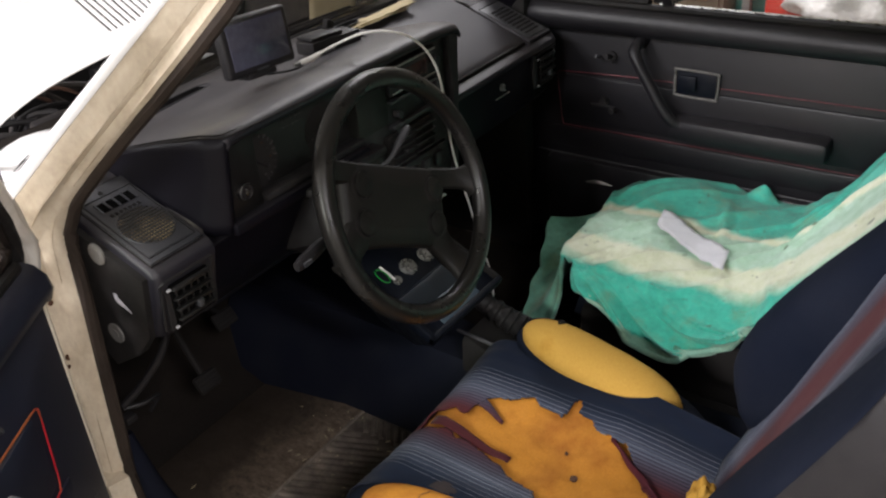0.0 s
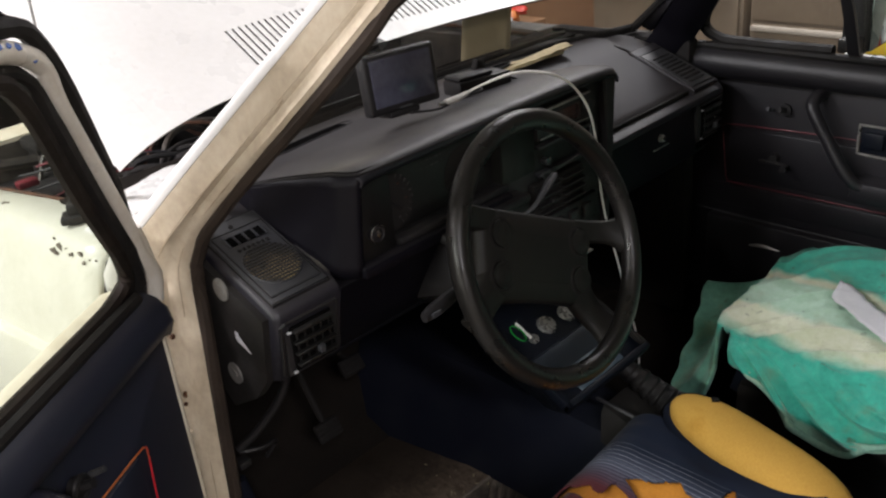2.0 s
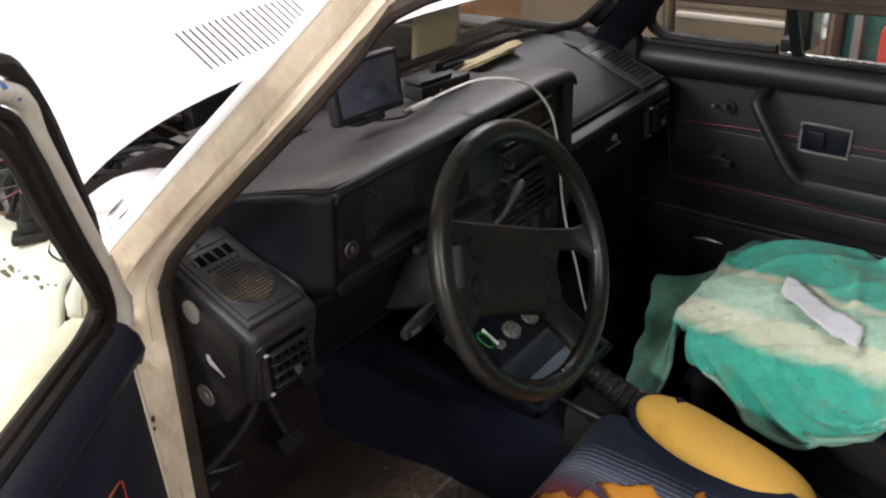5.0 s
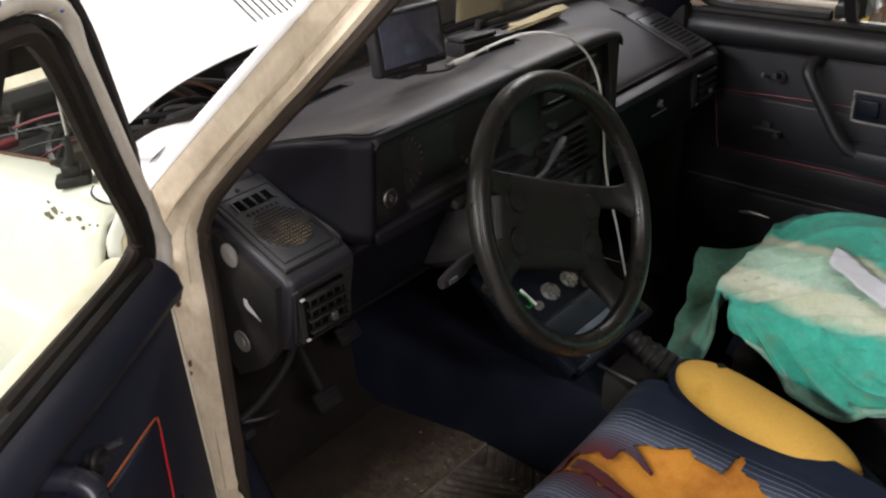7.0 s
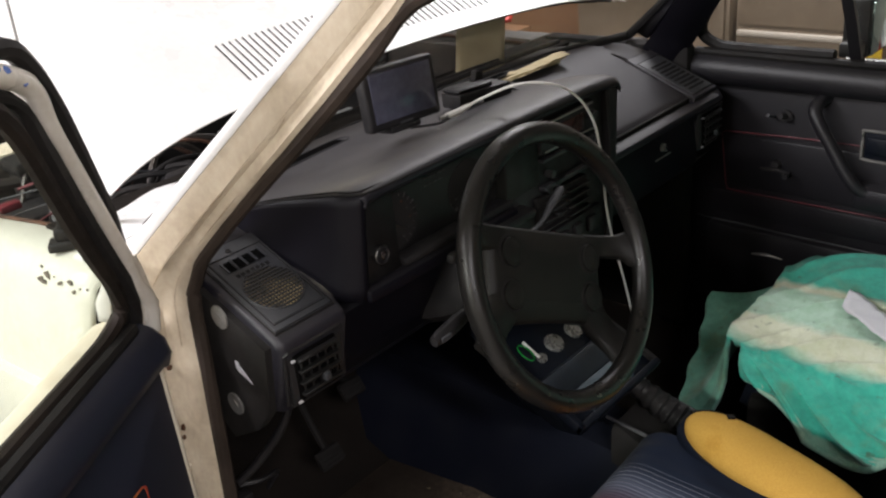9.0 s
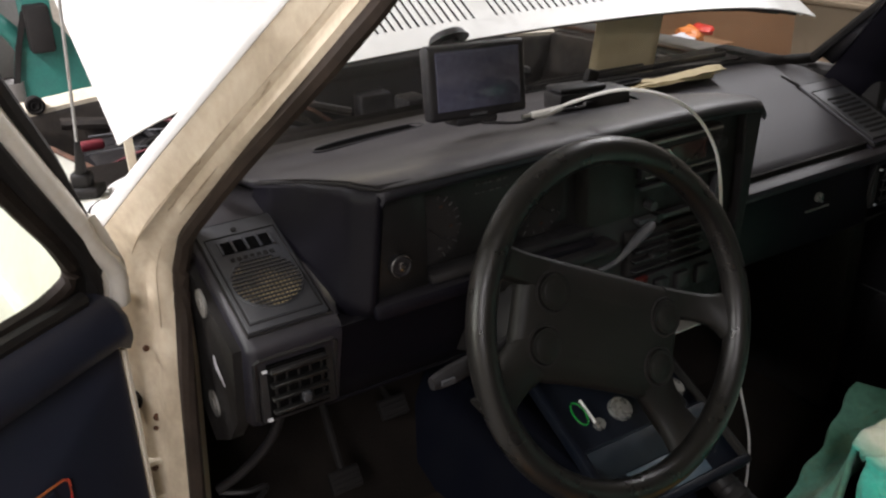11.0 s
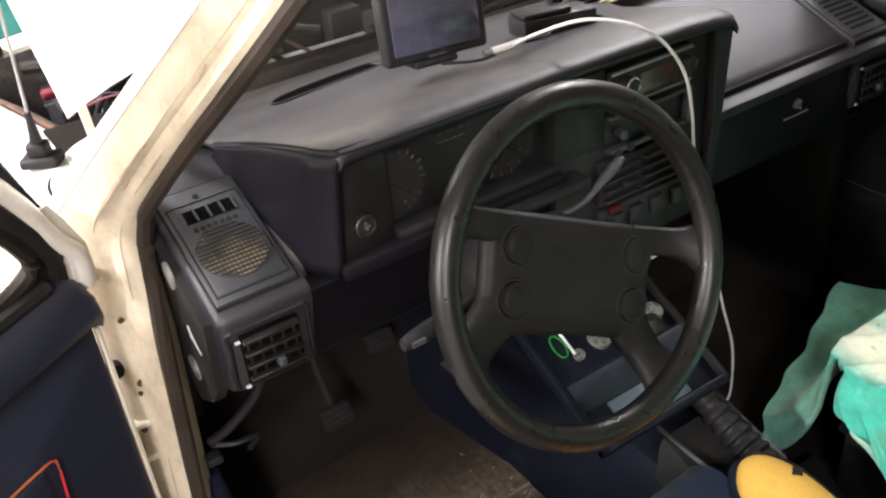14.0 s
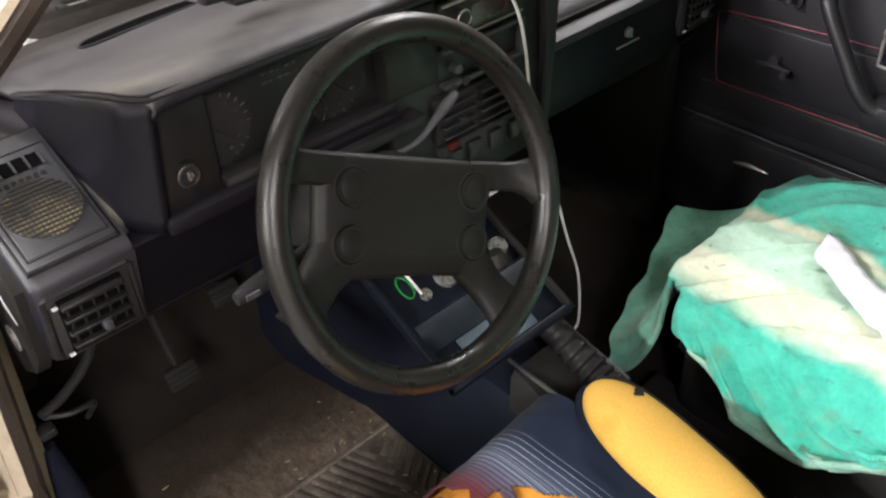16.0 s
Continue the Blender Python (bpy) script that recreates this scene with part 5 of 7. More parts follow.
    for k in range(4):
        z = 0.768 + k * 0.0165
        part("vane", box(bmesh.new(), x0 + 0.013, x1 - 0.015, 0.254, 0.266, z, z + 0.0040, 0.0008, None, 1), INSTR, vf)
    for k in range(5):
        x = lerp(x0 + 0.018, x1 - 0.022, k / 4)
        part("vane", box(bmesh.new(), x, x + 0.0026, 0.2595, 0.267, 0.763, 0.823, 0.0006, None, 1), INSTR, vf)
    part("vane_bar", box(bmesh.new(), x0 + 0.014, x1 - 0.016, 0.255, 0.261, 0.8175, 0.8235, 0.001), BLACK, vf)
    part("vane_tab", box(bmesh.new(), (x0 + x1) / 2 - 0.002, (x0 + x1) / 2 + 0.008, 0.249, 0.258, 0.775, 0.787, 0.002), GREY, vf)
    for z in (0.821, 0.760):
        part("vent_mark", box(bmesh.new(), x0 + 0.006, x0 + 0.0115, 0.2600, 0.2635, z - 0.0011, z + 0.0011), PAPER, vf)
    return c


capl, capr = cap(-1), cap(1)
for y, z in ((0.365, 0.867), (0.376, 0.728)):
    part("screw_cap", disc(disc(bmesh.new(), (-0.5975, y, z), (-1, 0, 0), 0.0165, 0.003, 24), (-0.6005, y, z), (-1, 0, 0), 0.007, 0.001, 16), STEEL, capl, "grey round screw cap")
part("paint_chip", box(loft(bmesh.new(), [[(-0.5990, 0.352, 0.803), (-0.5990, 0.342, 0.797), (-0.5990, 0.322, 0.780), (-0.5990, 0.338, 0.786), (-0.5990, 0.350, 0.790)], [(-0.5965, 0.352, 0.803), (-0.5965, 0.342, 0.797), (-0.5965, 0.322, 0.780), (-0.5965, 0.338, 0.786), (-0.5965, 0.350, 0.790)]]), -0.5985, -0.5970, 0.346, 0.354, 0.793, 0.805), PAPER, capl, "chipped white patch")
# demister slots in the top, each a solid plate dark as a shaded opening, in a raised lip
for x0, x1 in ((-0.392, -0.215), (0.02, 0.20)):
    n_ = 24
    mid_, w_ = [], []
    for k in range(n_ + 1):
        t = k / n_
        y = lerp(0.499, 0.521, t) + 0.004 * math.sin(t * math.pi)
        mid_.append(Vector((lerp(x0, x1, t), y, interp(y, [0.46, 0.565], [0.967, 0.964]) + 0.0008)))
        w_.append(0.0105 * math.sqrt(max(0.01, 1 - (2 * t - 1) ** 6)))
    dn = Vector((0, 1, -0.03)).normalized()
    ds = part("demister_slot", loft(bmesh.new(), [[p - dn * w, p + dn * w, p + dn * w + Vector((0, 0, -0.004)), p - dn * w + Vector((0, 0, -0.004))] for p, w in zip(mid_, w_)]), VOID, dash, "black demister slot with a rounded lip")
    part("slot_lip", tube(bmesh.new(), [p - dn * (w + 0.0014) for p, w in zip(mid_, w_)] + [p + dn * (w + 0.0012) for p, w in reversed(list(zip(mid_, w_)))], 0.0013, 6, True), PAD, ds)
part("pad_cut", tube(bmesh.new(), [(0.497, 0.30, 0.8705), (0.490, 0.44, 0.9285), (0.486, 0.47, 0.936)], 0.0022, 6), DARK, dash)
part("under_hose", tube(bmesh.new(), smooth_path([(-0.52, 0.35, 0.735), (-0.535, 0.37, 0.66), (-0.57, 0.40, 0.60), (-0.60, 0.42, 0.57)], 6), 0.0065, 10), BLACK, dash, "black hose hanging under the dashboard")
part("bonnet_lever", box(tube(bmesh.new(), smooth_path([(-0.60, 0.42, 0.565), (-0.57, 0.405, 0.562), (-0.54, 0.41, 0.555), (-0.55, 0.43, 0.52)], 5), 0.004, 6), -0.615, -0.595, 0.395, 0.415, 0.550, 0.562, 0.002), BLACK, dash, "black bonnet release lever")

# ---- steering wheel ----
WC = Vector((-0.2284, 0.0887, 0.8527))
th, ps = radians(21.2), radians(3.2)
WN = Vector((math.sin(ps) * math.cos(th), -math.cos(ps) * math.cos(th), math.sin(th)))
WU = Vector((0, 0, 1)).cross(WN).normalized()
WV = WN.cross(WU)
turn = radians(-26.5)
WU, WV = WU * math.cos(turn) + WV * math.sin(turn), WV * math.cos(turn) - WU * math.sin(turn)
RW = 0.184
sw = thing("steering_wheel", WC, "worn black four-spoke steering wheel with four horn buttons", "steering wheel")


def wp_(u, v, n=0.0):
    return WC + WU * (u * 0.2) + WV * (v * 0.2) + WN * n


part("rim", tube(bmesh.new(), [WC + RW * (math.cos(a) * WU + math.sin(a) * WV) for a in np.linspace(0, 2 * math.pi, 96, endpoint=False)], 0.0155, 16, True, up=WN), RIMBLACK, sw, "black rim worn shiny", 60)
outline = [(-0.60, 0.268), (-0.3, 0.268), (0.0, 0.266), (0.3, 0.264), (0.60, 0.262), (0.598, 0.10), (0.592, -0.10), (0.585, -0.30), (0.47, -0.405), (0.2, -0.388), (0.0, -0.384), (-0.2, -0.388), (-0.47, -0.405), (-0.58, -0.30), (-0.582, -0.10), (-0.588, 0.10)]
rings = []
for sc_, n in ((0.88, -0.054), (0.985, -0.047), (1.0, -0.038), (0.97, -0.031), (0.9, -0.027), (0.5, -0.0255)):
    rings.append([wp_(u * sc_, (v + 0.07) * min(sc_, 1.0) - 0.07, n) for u, v in outline])
part("horn_pad", loft(bmesh.new(), rings), WHEELBLACK, sw, "black padded centre", 50)
for v in (0.10, -0.235):
    part("pad_seam", tube(bmesh.new(), [wp_(-0.27, v, -0.0262), wp_(0.32, v, -0.0262)], 0.0010, 4), DARK, sw)
for u, v in ((-0.39, 0.087), (-0.39, -0.20), (0.45, 0.087), (0.45, -0.20)):
    hb = part("horn_button", disc(disc(bmesh.new(), wp_(u, v, -0.030), WN, 0.0205, 0.0080, 28, 0.019), wp_(u, v, -0.0220), WN, 0.0150, 0.0012, 24, 0.013), WHEELBLACK, sw)
    part("button_groove", ring(bmesh.new(), wp_(u, v, -0.0258), WN, 0.0222, 0.0014, 28, 6), DARK, hb)


def spoke(pts):
    """A flat bar along points (u, v, n, half width)."""
    r = []
    for i, (u, v, n, w) in enumerate(pts):
        a, c = pts[max(i - 1, 0)], pts[min(i + 1, len(pts) - 1)]
        t = Vector((c[0] - a[0], c[1] - a[1])).normalized()
        s = Vector((-t.y, t.x))
        q = []
        for k, d in ((1, 0.006), (0.8, 0.011), (-0.8, 0.011), (-1, 0.006), (-1, -0.006), (-0.8, -0.010), (0.8, -0.010), (1, -0.006)):
            q.append(wp_(u + s.x * w * k, v + s.y * w * k, n + d))
        r.append(q)
    return loft(bmesh.new(), r)


for s in (-1, 1):
    part("spoke", spoke([(s * 0.44, 0.171, -0.0376, 0.092), (s * 0.58, 0.179, -0.0372, 0.086), (s * 0.70, 0.184, -0.0305, 0.084), (s * 0.78, 0.184, -0.021, 0.090), (s * 0.835, 0.182, -0.013, 0.115), (s * 0.88, 0.175, -0.007, 0.150)]), WHEELBLACK, sw, "", 50)
    part("spoke", spoke([(s * 0.42, -0.235, -0.0380, 0.15), (s * 0.535, -0.375, -0.0372, 0.122), (s * 0.605, -0.465, -0.032, 0.112), (s * 0.655, -0.535, -0.021, 0.122), (s * 0.690, -0.588, -0.012, 0.145), (s * 0.710, -0.620, -0.007, 0.175)]), WHEELBLACK, sw, "", 50)
part("hub", loft(bmesh.new(), [[WC + WN * n + r * (math.cos(a) * WU + math.sin(a) * WV) for a in np.linspace(0, 2 * math.pi, 20, endpoint=False)] for r, n in ((0.06, -0.06), (0.045, -0.085), (0.04, -0.12))]), BLACK, sw)
# column and stalks
col = thing("steering_column", WC - WN * 0.2, "black steering column shroud with two stalks", "steering column")
part("shroud", loft(bmesh.new(), [[WC + WN * n + WU * (wx * a) + WV * (wz * b - 0.006) for a, b in ((-1, -0.6), (-0.8, -1), (0.8, -1), (1, -0.6), (1, 0.7), (0.75, 1), (-0.75, 1), (-1, 0.7))] for n, wx, wz in ((-0.10, 0.040, 0.034), (-0.12, 0.052, 0.044), (-0.2, 0.055, 0.048), (-0.34, 0.05, 0.048))]), BLACK, col)
lst = part("indicator_stalk", tube(bmesh.new(), smooth_path([(-0.27, 0.185, 0.835), (-0.33, 0.165, 0.822), (-0.385, 0.152, 0.820), (-0.435, 0.146, 0.818)], 5), [0.005] * 8 + [0.007, 0.009, 0.0095, 0.0095, 0.0095, 0.009, 0.008, 0.006], 10, False, 1.25), BLACK, col, "black indicator stalk")
part("stalk_mark", box(bmesh.new(), -0.428, -0.412, 0.1355, 0.1385, 0.817, 0.823), GREY, lst)
part("wiper_stalk", tube(bmesh.new(), smooth_path([(-0.20, 0.190, 0.856), (-0.155, 0.185, 0.862), (-0.115, 0.19, 0.880), (-0.083, 0.195, 0.894)], 5), [0.004] * 8 + [0.005, 0.006, 0.007, 0.0075, 0.0078, 0.0075, 0.007, 0.004], 10, False, 0.7), GREY, col, "grey-black wiper stalk")

# ---- doors ----
def door(o, d, n, near):
    """A front door in its own axes: s from the hinge, n towards the cabin, z up."""
    o, d, n = Vector(o), Vector(d), Vector(n)
    m = Matrix(((d.x, n.x, 0, o.x), (d.y, n.y, 0, o.y), (0, 0, 1, 0), (0, 0, 0, 1)))
    P = lambda s, q, z: m @ Vector((s, q, z))
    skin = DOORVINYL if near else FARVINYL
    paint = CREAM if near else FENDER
    lab = "open driver's door with navy trim and red piping" if near else "closed passenger door with black trim and red piping"
    ob = part("door", box(bmesh.new(), 0.01, 1.06, -0.005, 0.038, 0.31, 0.856, 0.012, m), skin, car, lab)
    card = ob
    part("door_skin", box(bmesh.new(), -0.015, 1.10, -0.050, -0.005, 0.27, 0.893, 0.012, m), paint, ob, "painted outer door skin")
    if near:
        part("door_edge", tube(bmesh.new(), [P(0.006, 0.028, 0.36), P(0.006, 0.030, 0.60), P(0.004, 0.030, 0.83)], 0.0042, 6), CREAM, ob, "cream door edge strip")
    part("padded_panel", box(bmesh.new(), 0.135, 1.04, 0.030, 0.044, 0.622, 0.742, 0.007, m), skin, card, "padded vinyl band between red piping")
    part("lower_panel", box(bmesh.new(), 0.10, 1.04, 0.030, 0.0415, 0.552, 0.606, 0.006, m), skin, card)
    pip = [P(1.04, 0.043, 0.760), P(0.40, 0.043, 0.756), P(0.20, 0.043, 0.750), P(0.135, 0.043, 0.747), P(0.124, 0.043, 0.744), P(0.120, 0.043, 0.735), P(0.126, 0.043, 0.68), P(0.131, 0.043, 0.632), P(0.136, 0.043, 0.617), P(0.150, 0.043, 0.612), P(0.3, 0.043, 0.612), P(1.04, 0.043, 0.610)]
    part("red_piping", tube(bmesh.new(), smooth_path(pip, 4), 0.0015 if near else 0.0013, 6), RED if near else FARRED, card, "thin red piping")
    part("door_pocket", box(bmesh.new(), 0.10, 0.95, 0.036, 0.070, 0.34, 0.536, 0.012, m), skin, card, "vinyl door pocket")
    part("pocket_edge", tube(bmesh.new(), [P(0.07, 0.052, 0.540), P(0.30, 0.060, 0.541), P(0.95, 0.062, 0.541)], 0.0020 if near else 0.0016, 6), GREY, ob, "worn pale edge of the pocket")
    part("pocket_clip", tube(bmesh.new(), smooth_path([P(0.213, 0.074, 0.483), P(0.245, 0.078, 0.490), P(0.283, 0.074, 0.486)], 4), [0.0015, 0.003, 0.0036, 0.004, 0.004, 0.0036, 0.003, 0.002, 0.0012], 6), STEEL, ob)
    # roll under the window
    rl = bmesh.new()
    sec = [(0.0, 0.908), (0.030, 0.914), (0.046, 0.908), (0.060, 0.893), (0.064, 0.872), (0.056, 0.853), (0.036, 0.848), (0.0, 0.85)]
    loft(rl, [[P(s, q * k, 0.88 + (z - 0.88) * k2 - dz) for q, z in sec] for s, k, k2, dz in ((0.004, 0.75, 0.7, 0.028), (0.012, 0.9, 0.95, 0.012), (0.03, 1.0, 1.0, 0.0), (0.10, 1, 1, 0), (0.5, 1, 1, 0), (1.06, 1, 1, 0))])
    part("sill_roll", rl, skin, card, "padded roll under the window", 60)
    # pull handle and armrest
    ph = bmesh.new()
    tube(ph, smooth_path([P(0.335, 0.035, 0.845), P(0.330, 0.075, 0.838), P(0.338, 0.092, 0.818), P(0.375, 0.095, 0.76), P(0.415, 0.095, 0.700), P(0.445, 0.085, 0.676), P(0.50, 0.075, 0.672)], 5), 0.0150 if near else 0.0135, 12, False, 0.9)
    part("pull_handle", ph, skin if not near else HANDLEVINYL, ob, "slanted grab handle", 60)
    part("armrest", box(bmesh.new(), 0.42, 0.76, 0.035, 0.098, 0.640, 0.690, 0.014, m), skin, ob, "padded armrest")
    if near:
        part("lock_plate", ring(disc(bmesh.new(), P(0.258, 0.042, 0.797), m.to_3x3() @ Vector((0, 1, 0)), 0.009, 0.010, 18), P(0.258, 0.050, 0.797), m.to_3x3() @ Vector((0, 1, 0)), 0.0125, 0.004), BLACK, ob, "round black lock button")
    part("lock_pin", tube(disc(bmesh.new(), P(0.258, 0.040, 0.797), m.to_3x3() @ Vector((0, 1, 0)), 0.013, 0.006, 18), [P(0.258, 0.044, 0.797), P(0.254, 0.064, 0.802)], 0.006, 8), BLACK, ob)
    part("mirror_lever", tube(bmesh.new(), [P(0.232, 0.044, 0.793), P(0.228, 0.062, 0.800)], 0.004, 8), GREY, ob)
    part("window_crank", tube(disc(bmesh.new(), P(0.245, 0.044, 0.690), m.to_3x3() @ Vector((0, 1, 0)), 0.017 if near else 0.011, 0.014, 20, 0.013 if near else 0.009), smooth_path([P(0.245, 0.058, 0.690), P(0.250, 0.064, 0.66), P(0.260, 0.068, 0.60)], 5) if near else smooth_path([P(0.215, 0.056, 0.679), P(0.245, 0.060, 0.683), P(0.280, 0.062, 0.680)], 5), 0.0055 if near else 0.0035, 8, False, 1.3), CRANKGREY if near else BLACK, ob, "window crank")
    part("crank_knob", disc(bmesh.new(), P(0.264, 0.078, 0.594) if near else P(0.277, 0.070, 0.679), m.to_3x3() @ Vector((0, 1, 0)), 0.010 if near else 0.006, 0.02 if near else 0.010, 16), BLACK, ob)
    part("release_recess", box(bmesh.new(), 0.418, 0.506, 0.040, 0.046, 0.733, 0.787, 0.002, m), NAVYPLASTIC, ob, "dark blue release recess")
    frm = bmesh.new()
    tube(frm, smooth_path([P(0.414, 0.048, 0.738), P(0.414, 0.048, 0.784), P(0.420, 0.048, 0.791), P(0.505, 0.048, 0.789), P(0.511, 0.048, 0.783), P(0.509, 0.048, 0.734), P(0.503, 0.048, 0.729), P(0.42, 0.048, 0.731), P(0.414, 0.048, 0.738)], 3)[:-1], 0.0030, 6, True)
    part("release_frame", frm, UNDER, ob, "worn metal release surround")
    part("release_lever", box(bmesh.new(), 0.424, 0.464, 0.046, 0.056, 0.745, 0.780, 0.005, m), NAVYPLASTIC, ob)
    # window frame leaning in
    W = lambda s, z, q=0.0: P(s, 0.030 + 0.27 * (z - 0.93) + q, z)
    front = [(0.033 + 0.645 * (z - 0.93), z) for z in (0.985, 1.02, 1.1, 1.17, 1.23)]
    loop = [(0.34, 0.926), (0.14, 0.925), (0.090, 0.932), (0.064, 0.952)] + front + [(0.250, 1.257), (0.276, 1.270), (0.34, 1.275), (0.95, 1.275), (1.02, 1.25), (1.04, 0.925)]
    def rake(zs, table):
        """Points up the raked front of the near window, offset from its line by a table over height."""
        return [(0.033 + 0.645 * (z - 0.93) + interp(z, [0.93, 1.01, 1.10, 1.20, 1.25], table), z) for z in zs]
    def proud(s, z, q=0.0, k=1.0):
        """The frame's foot stands further into the cabin than the glass."""
        e = k * interp(z, [0.87, 0.93, 1.01, 1.07, 1.20], [0.0075, 0.007, 0.004, 0.002, 0.0])
        return W(s + 1.74 * e, z, q + e)
    top_ = [(0.282, 1.256), (0.34, 1.259), (0.95, 1.259), (1.02, 1.235), (1.04, 0.925)]
    if near:
        cap_ = [proud(s, z) for s, z in rake((0.965, 1.01, 1.06, 1.11, 1.16, 1.21), [-0.034, -0.036, -0.028, -0.020, -0.018])] + [W(s, z) for s, z in ((0.212, 1.243), (0.234, 1.259), (0.263, 1.270), (0.290, 1.274), (0.34, 1.276), (0.95, 1.276), (1.03, 1.255))]
        strip_ = [W(s, z, 0.001) for s, z in rake((1.0, 1.04, 1.07, 1.12, 1.18, 1.23), [-0.046, -0.045, -0.044, -0.043, -0.040])] + [W(0.216, 1.268, -0.002), W(0.250, 1.288, -0.002), W(0.34, 1.296, -0.002)]
    else:
        cap_ = [W(s - 0.022 if z > 0.93 and s < 0.32 else s, z + (0.024 if z > 1.2 else 0)) for s, z in loop[3:-1]]
        strip_ = [W(s - 0.035, z + 0.014, -0.004) for s, z in loop[4:12]]
    fb = bmesh.new()
    tube(fb, smooth_path(([P(-0.001, 0.032, 0.885), P(0.002, 0.040, 0.925)] if near else [P(0.014, 0.030, 0.885), P(0.014, 0.036, 0.92)]) + cap_, 3), 0.0115, 8, False, 0.9)
    part("window_frame", fb, DOORPAINT if near else FARVINYL, ob, "painted window frame with blue overspray" if near else "black window frame", 60)
    wsp = smooth_path(strip_, 3)
    part("weather_strip", tube(bmesh.new(), wsp, [min(0.0018 + 0.0011 * k, 0.0092) for k in range(len(wsp))] if near else 0.0075, 8), RUBBER, ob, "black outer weather strip")
    if near:
        gch = smooth_path([W(s, z) for s, z in [(0.024, 0.895), (0.028, 0.935)] + rake((0.97, 1.02, 1.08, 1.14, 1.20), [-0.018, -0.010, -0.002, 0.002, 0.003]) + [(0.228, 1.232), (0.252, 1.249)] + top_], 3)
        part("glass_channel", tube(bmesh.new(), gch, [0.0125 if k < 18 else max(0.0125 - 0.0012 * (k - 17), 0.0065) for k in range(len(gch))], 8), RUBBER, ob, "black glass run channel")
        part("glass_seal", tube(bmesh.new(), smooth_path([proud(s, z, 0.002, -0.45) for s, z in [(0.34, 0.921), (0.15, 0.921), (0.090, 0.925), (0.058, 0.943)] + rake((0.985, 1.03, 1.08, 1.14, 1.20), [0.003, 0.010, 0.019, 0.022, 0.025]) + [(0.258, 1.234), (0.285, 1.250), (0.34, 1.254)]], 3), 0.0095, 8), SEAL, ob, "worn brown-black inner glass seal")
        part("corner_rubber", loft(bmesh.new(), [[W(s, z, q) for s, z in ((0.012, 0.888), (0.022, 0.945), (0.046, 0.995), (0.060, 0.990), (0.050, 0.962), (0.058, 0.940), (0.085, 0.926), (0.090, 0.900), (0.05, 0.888))] for q in (-0.006, 0.004)]), RUBBER, ob)
    else:
        part("glass_channel", tube(bmesh.new(), smooth_path([W(s, z) for s, z in loop], 3), 0.0125, 8), RUBBER, ob, "black glass run channel")
    part("window_post", loft(bmesh.new(), [[W(s0, z, q) for s0, q in ((sp + 0.012, -0.006), (sp + 0.012, 0.004), (sp + 0.034, 0.004), (sp + 0.034, -0.006))] for z, sp in ((0.915, 0.358), (1.0, 0.348), (1.081, 0.335), (1.144, 0.324), (1.189, 0.311), (1.225, 0.298), (1.268, 0.278))]), RUBBER if near else FARVINYL, ob, "black quarter-window post", 60)
    gs = [(-0.040, 0.872), (-0.026, 0.93), (0.002, 0.975), (0.022, 1.003), (0.042, 1.0), (0.026, 0.955), (0.018, 0.93), (0.014, 0.89), (0.012, 0.872)]
    if near:
        part("frame_corner", loft(bmesh.new(), [[proud(s, z, q) for s, z in gs] for q in (-0.010, 0.002)]), DOORPAINT, ob, "cream corner gusset of the window frame")
    part("sill_rubber", tube(bmesh.new(), [W(0.05, 0.915, 0.012), W(1.04, 0.915, 0.012)], 0.009, 8), RUBBER, ob)
    part("sill_strip", tube(bmesh.new(), [W(0.36, 0.922, -0.004), W(1.04, 0.922, -0.004)], 0.0028, 6), CHROME, ob)
    part("glass", poly([W(s, z) for s, z in [(0.10, 0.925), (0.066, 0.95)] + front + [(0.262, 1.262), (1.02, 1.27), (1.04, 0.925)]]), TINTGLASS if near else GLASS, ob)
    if near:
        for s, z in ((0.258, 1.288), (0.270, 1.292), (0.285, 1.295), (0.305, 1.297), (0.236, 1.272), (0.248, 1.282), (0.325, 1.298), (0.35, 1.298)):
            part("paint_spot", disc(bmesh.new(), W(s, z - 0.016, 0.008), m.to_3x3() @ Vector((0, 0.8, 0.6)), random.uniform(0.0015, 0.0048), 0.002, random.randint(5, 8)), BLUEPAINT, ob)
        part("torn_strip", tube(bmesh.new(), smooth_path([W(0.235, 1.290, -0.02), W(0.290, 1.306, -0.012), W(0.43, 1.302, -0.012)], 6), 0.010, 8, False, 0.55), SEAL, ob, "torn brown-black weather strip on the frame top")
    return ob, m


a56 = radians(56)
door((-0.70, 0.41, 0), (-math.sin(a56), -math.cos(a56), 0), (math.cos(a56), -math.sin(a56), 0), True)
fdoor, fm = door((0.685, 0.41, 0), (0, -1, 0), (-1, 0, 0), False)
# outside mirror on the passenger door
mir = thing("door_mirror", (0.70, 0.03, 0.92), "black door mirror with a teal-grey reflection", "mirror")
part("shell", box(bmesh.new(), 0.715, 0.83, 0.03, 0.085, 0.905, 1.025, 0.014, pose(0, 0, 0)), BLACK, mir)
mm, mnt, mb = mat_nodes("teal_tinted_mirror")
mb.inputs["Metallic"].default_value, mb.inputs["Roughness"].default_value = 1.0, 0.04
# Dark teal tint stands for what the mirror would reflect.
mb.inputs["Base Color"].default_value = (0.30, 0.40, 0.40, 1)
part("mirror_glass", box(bmesh.new(), 0.722, 0.823, 0.0255, 0.0305, 0.912, 1.018, 0.004), mm, mir, "mirror glass")
part("bracket", box(bmesh.new(), 0.68, 0.72, 0.035, 0.075, 0.915, 0.945, 0.006), BLACK, mir)

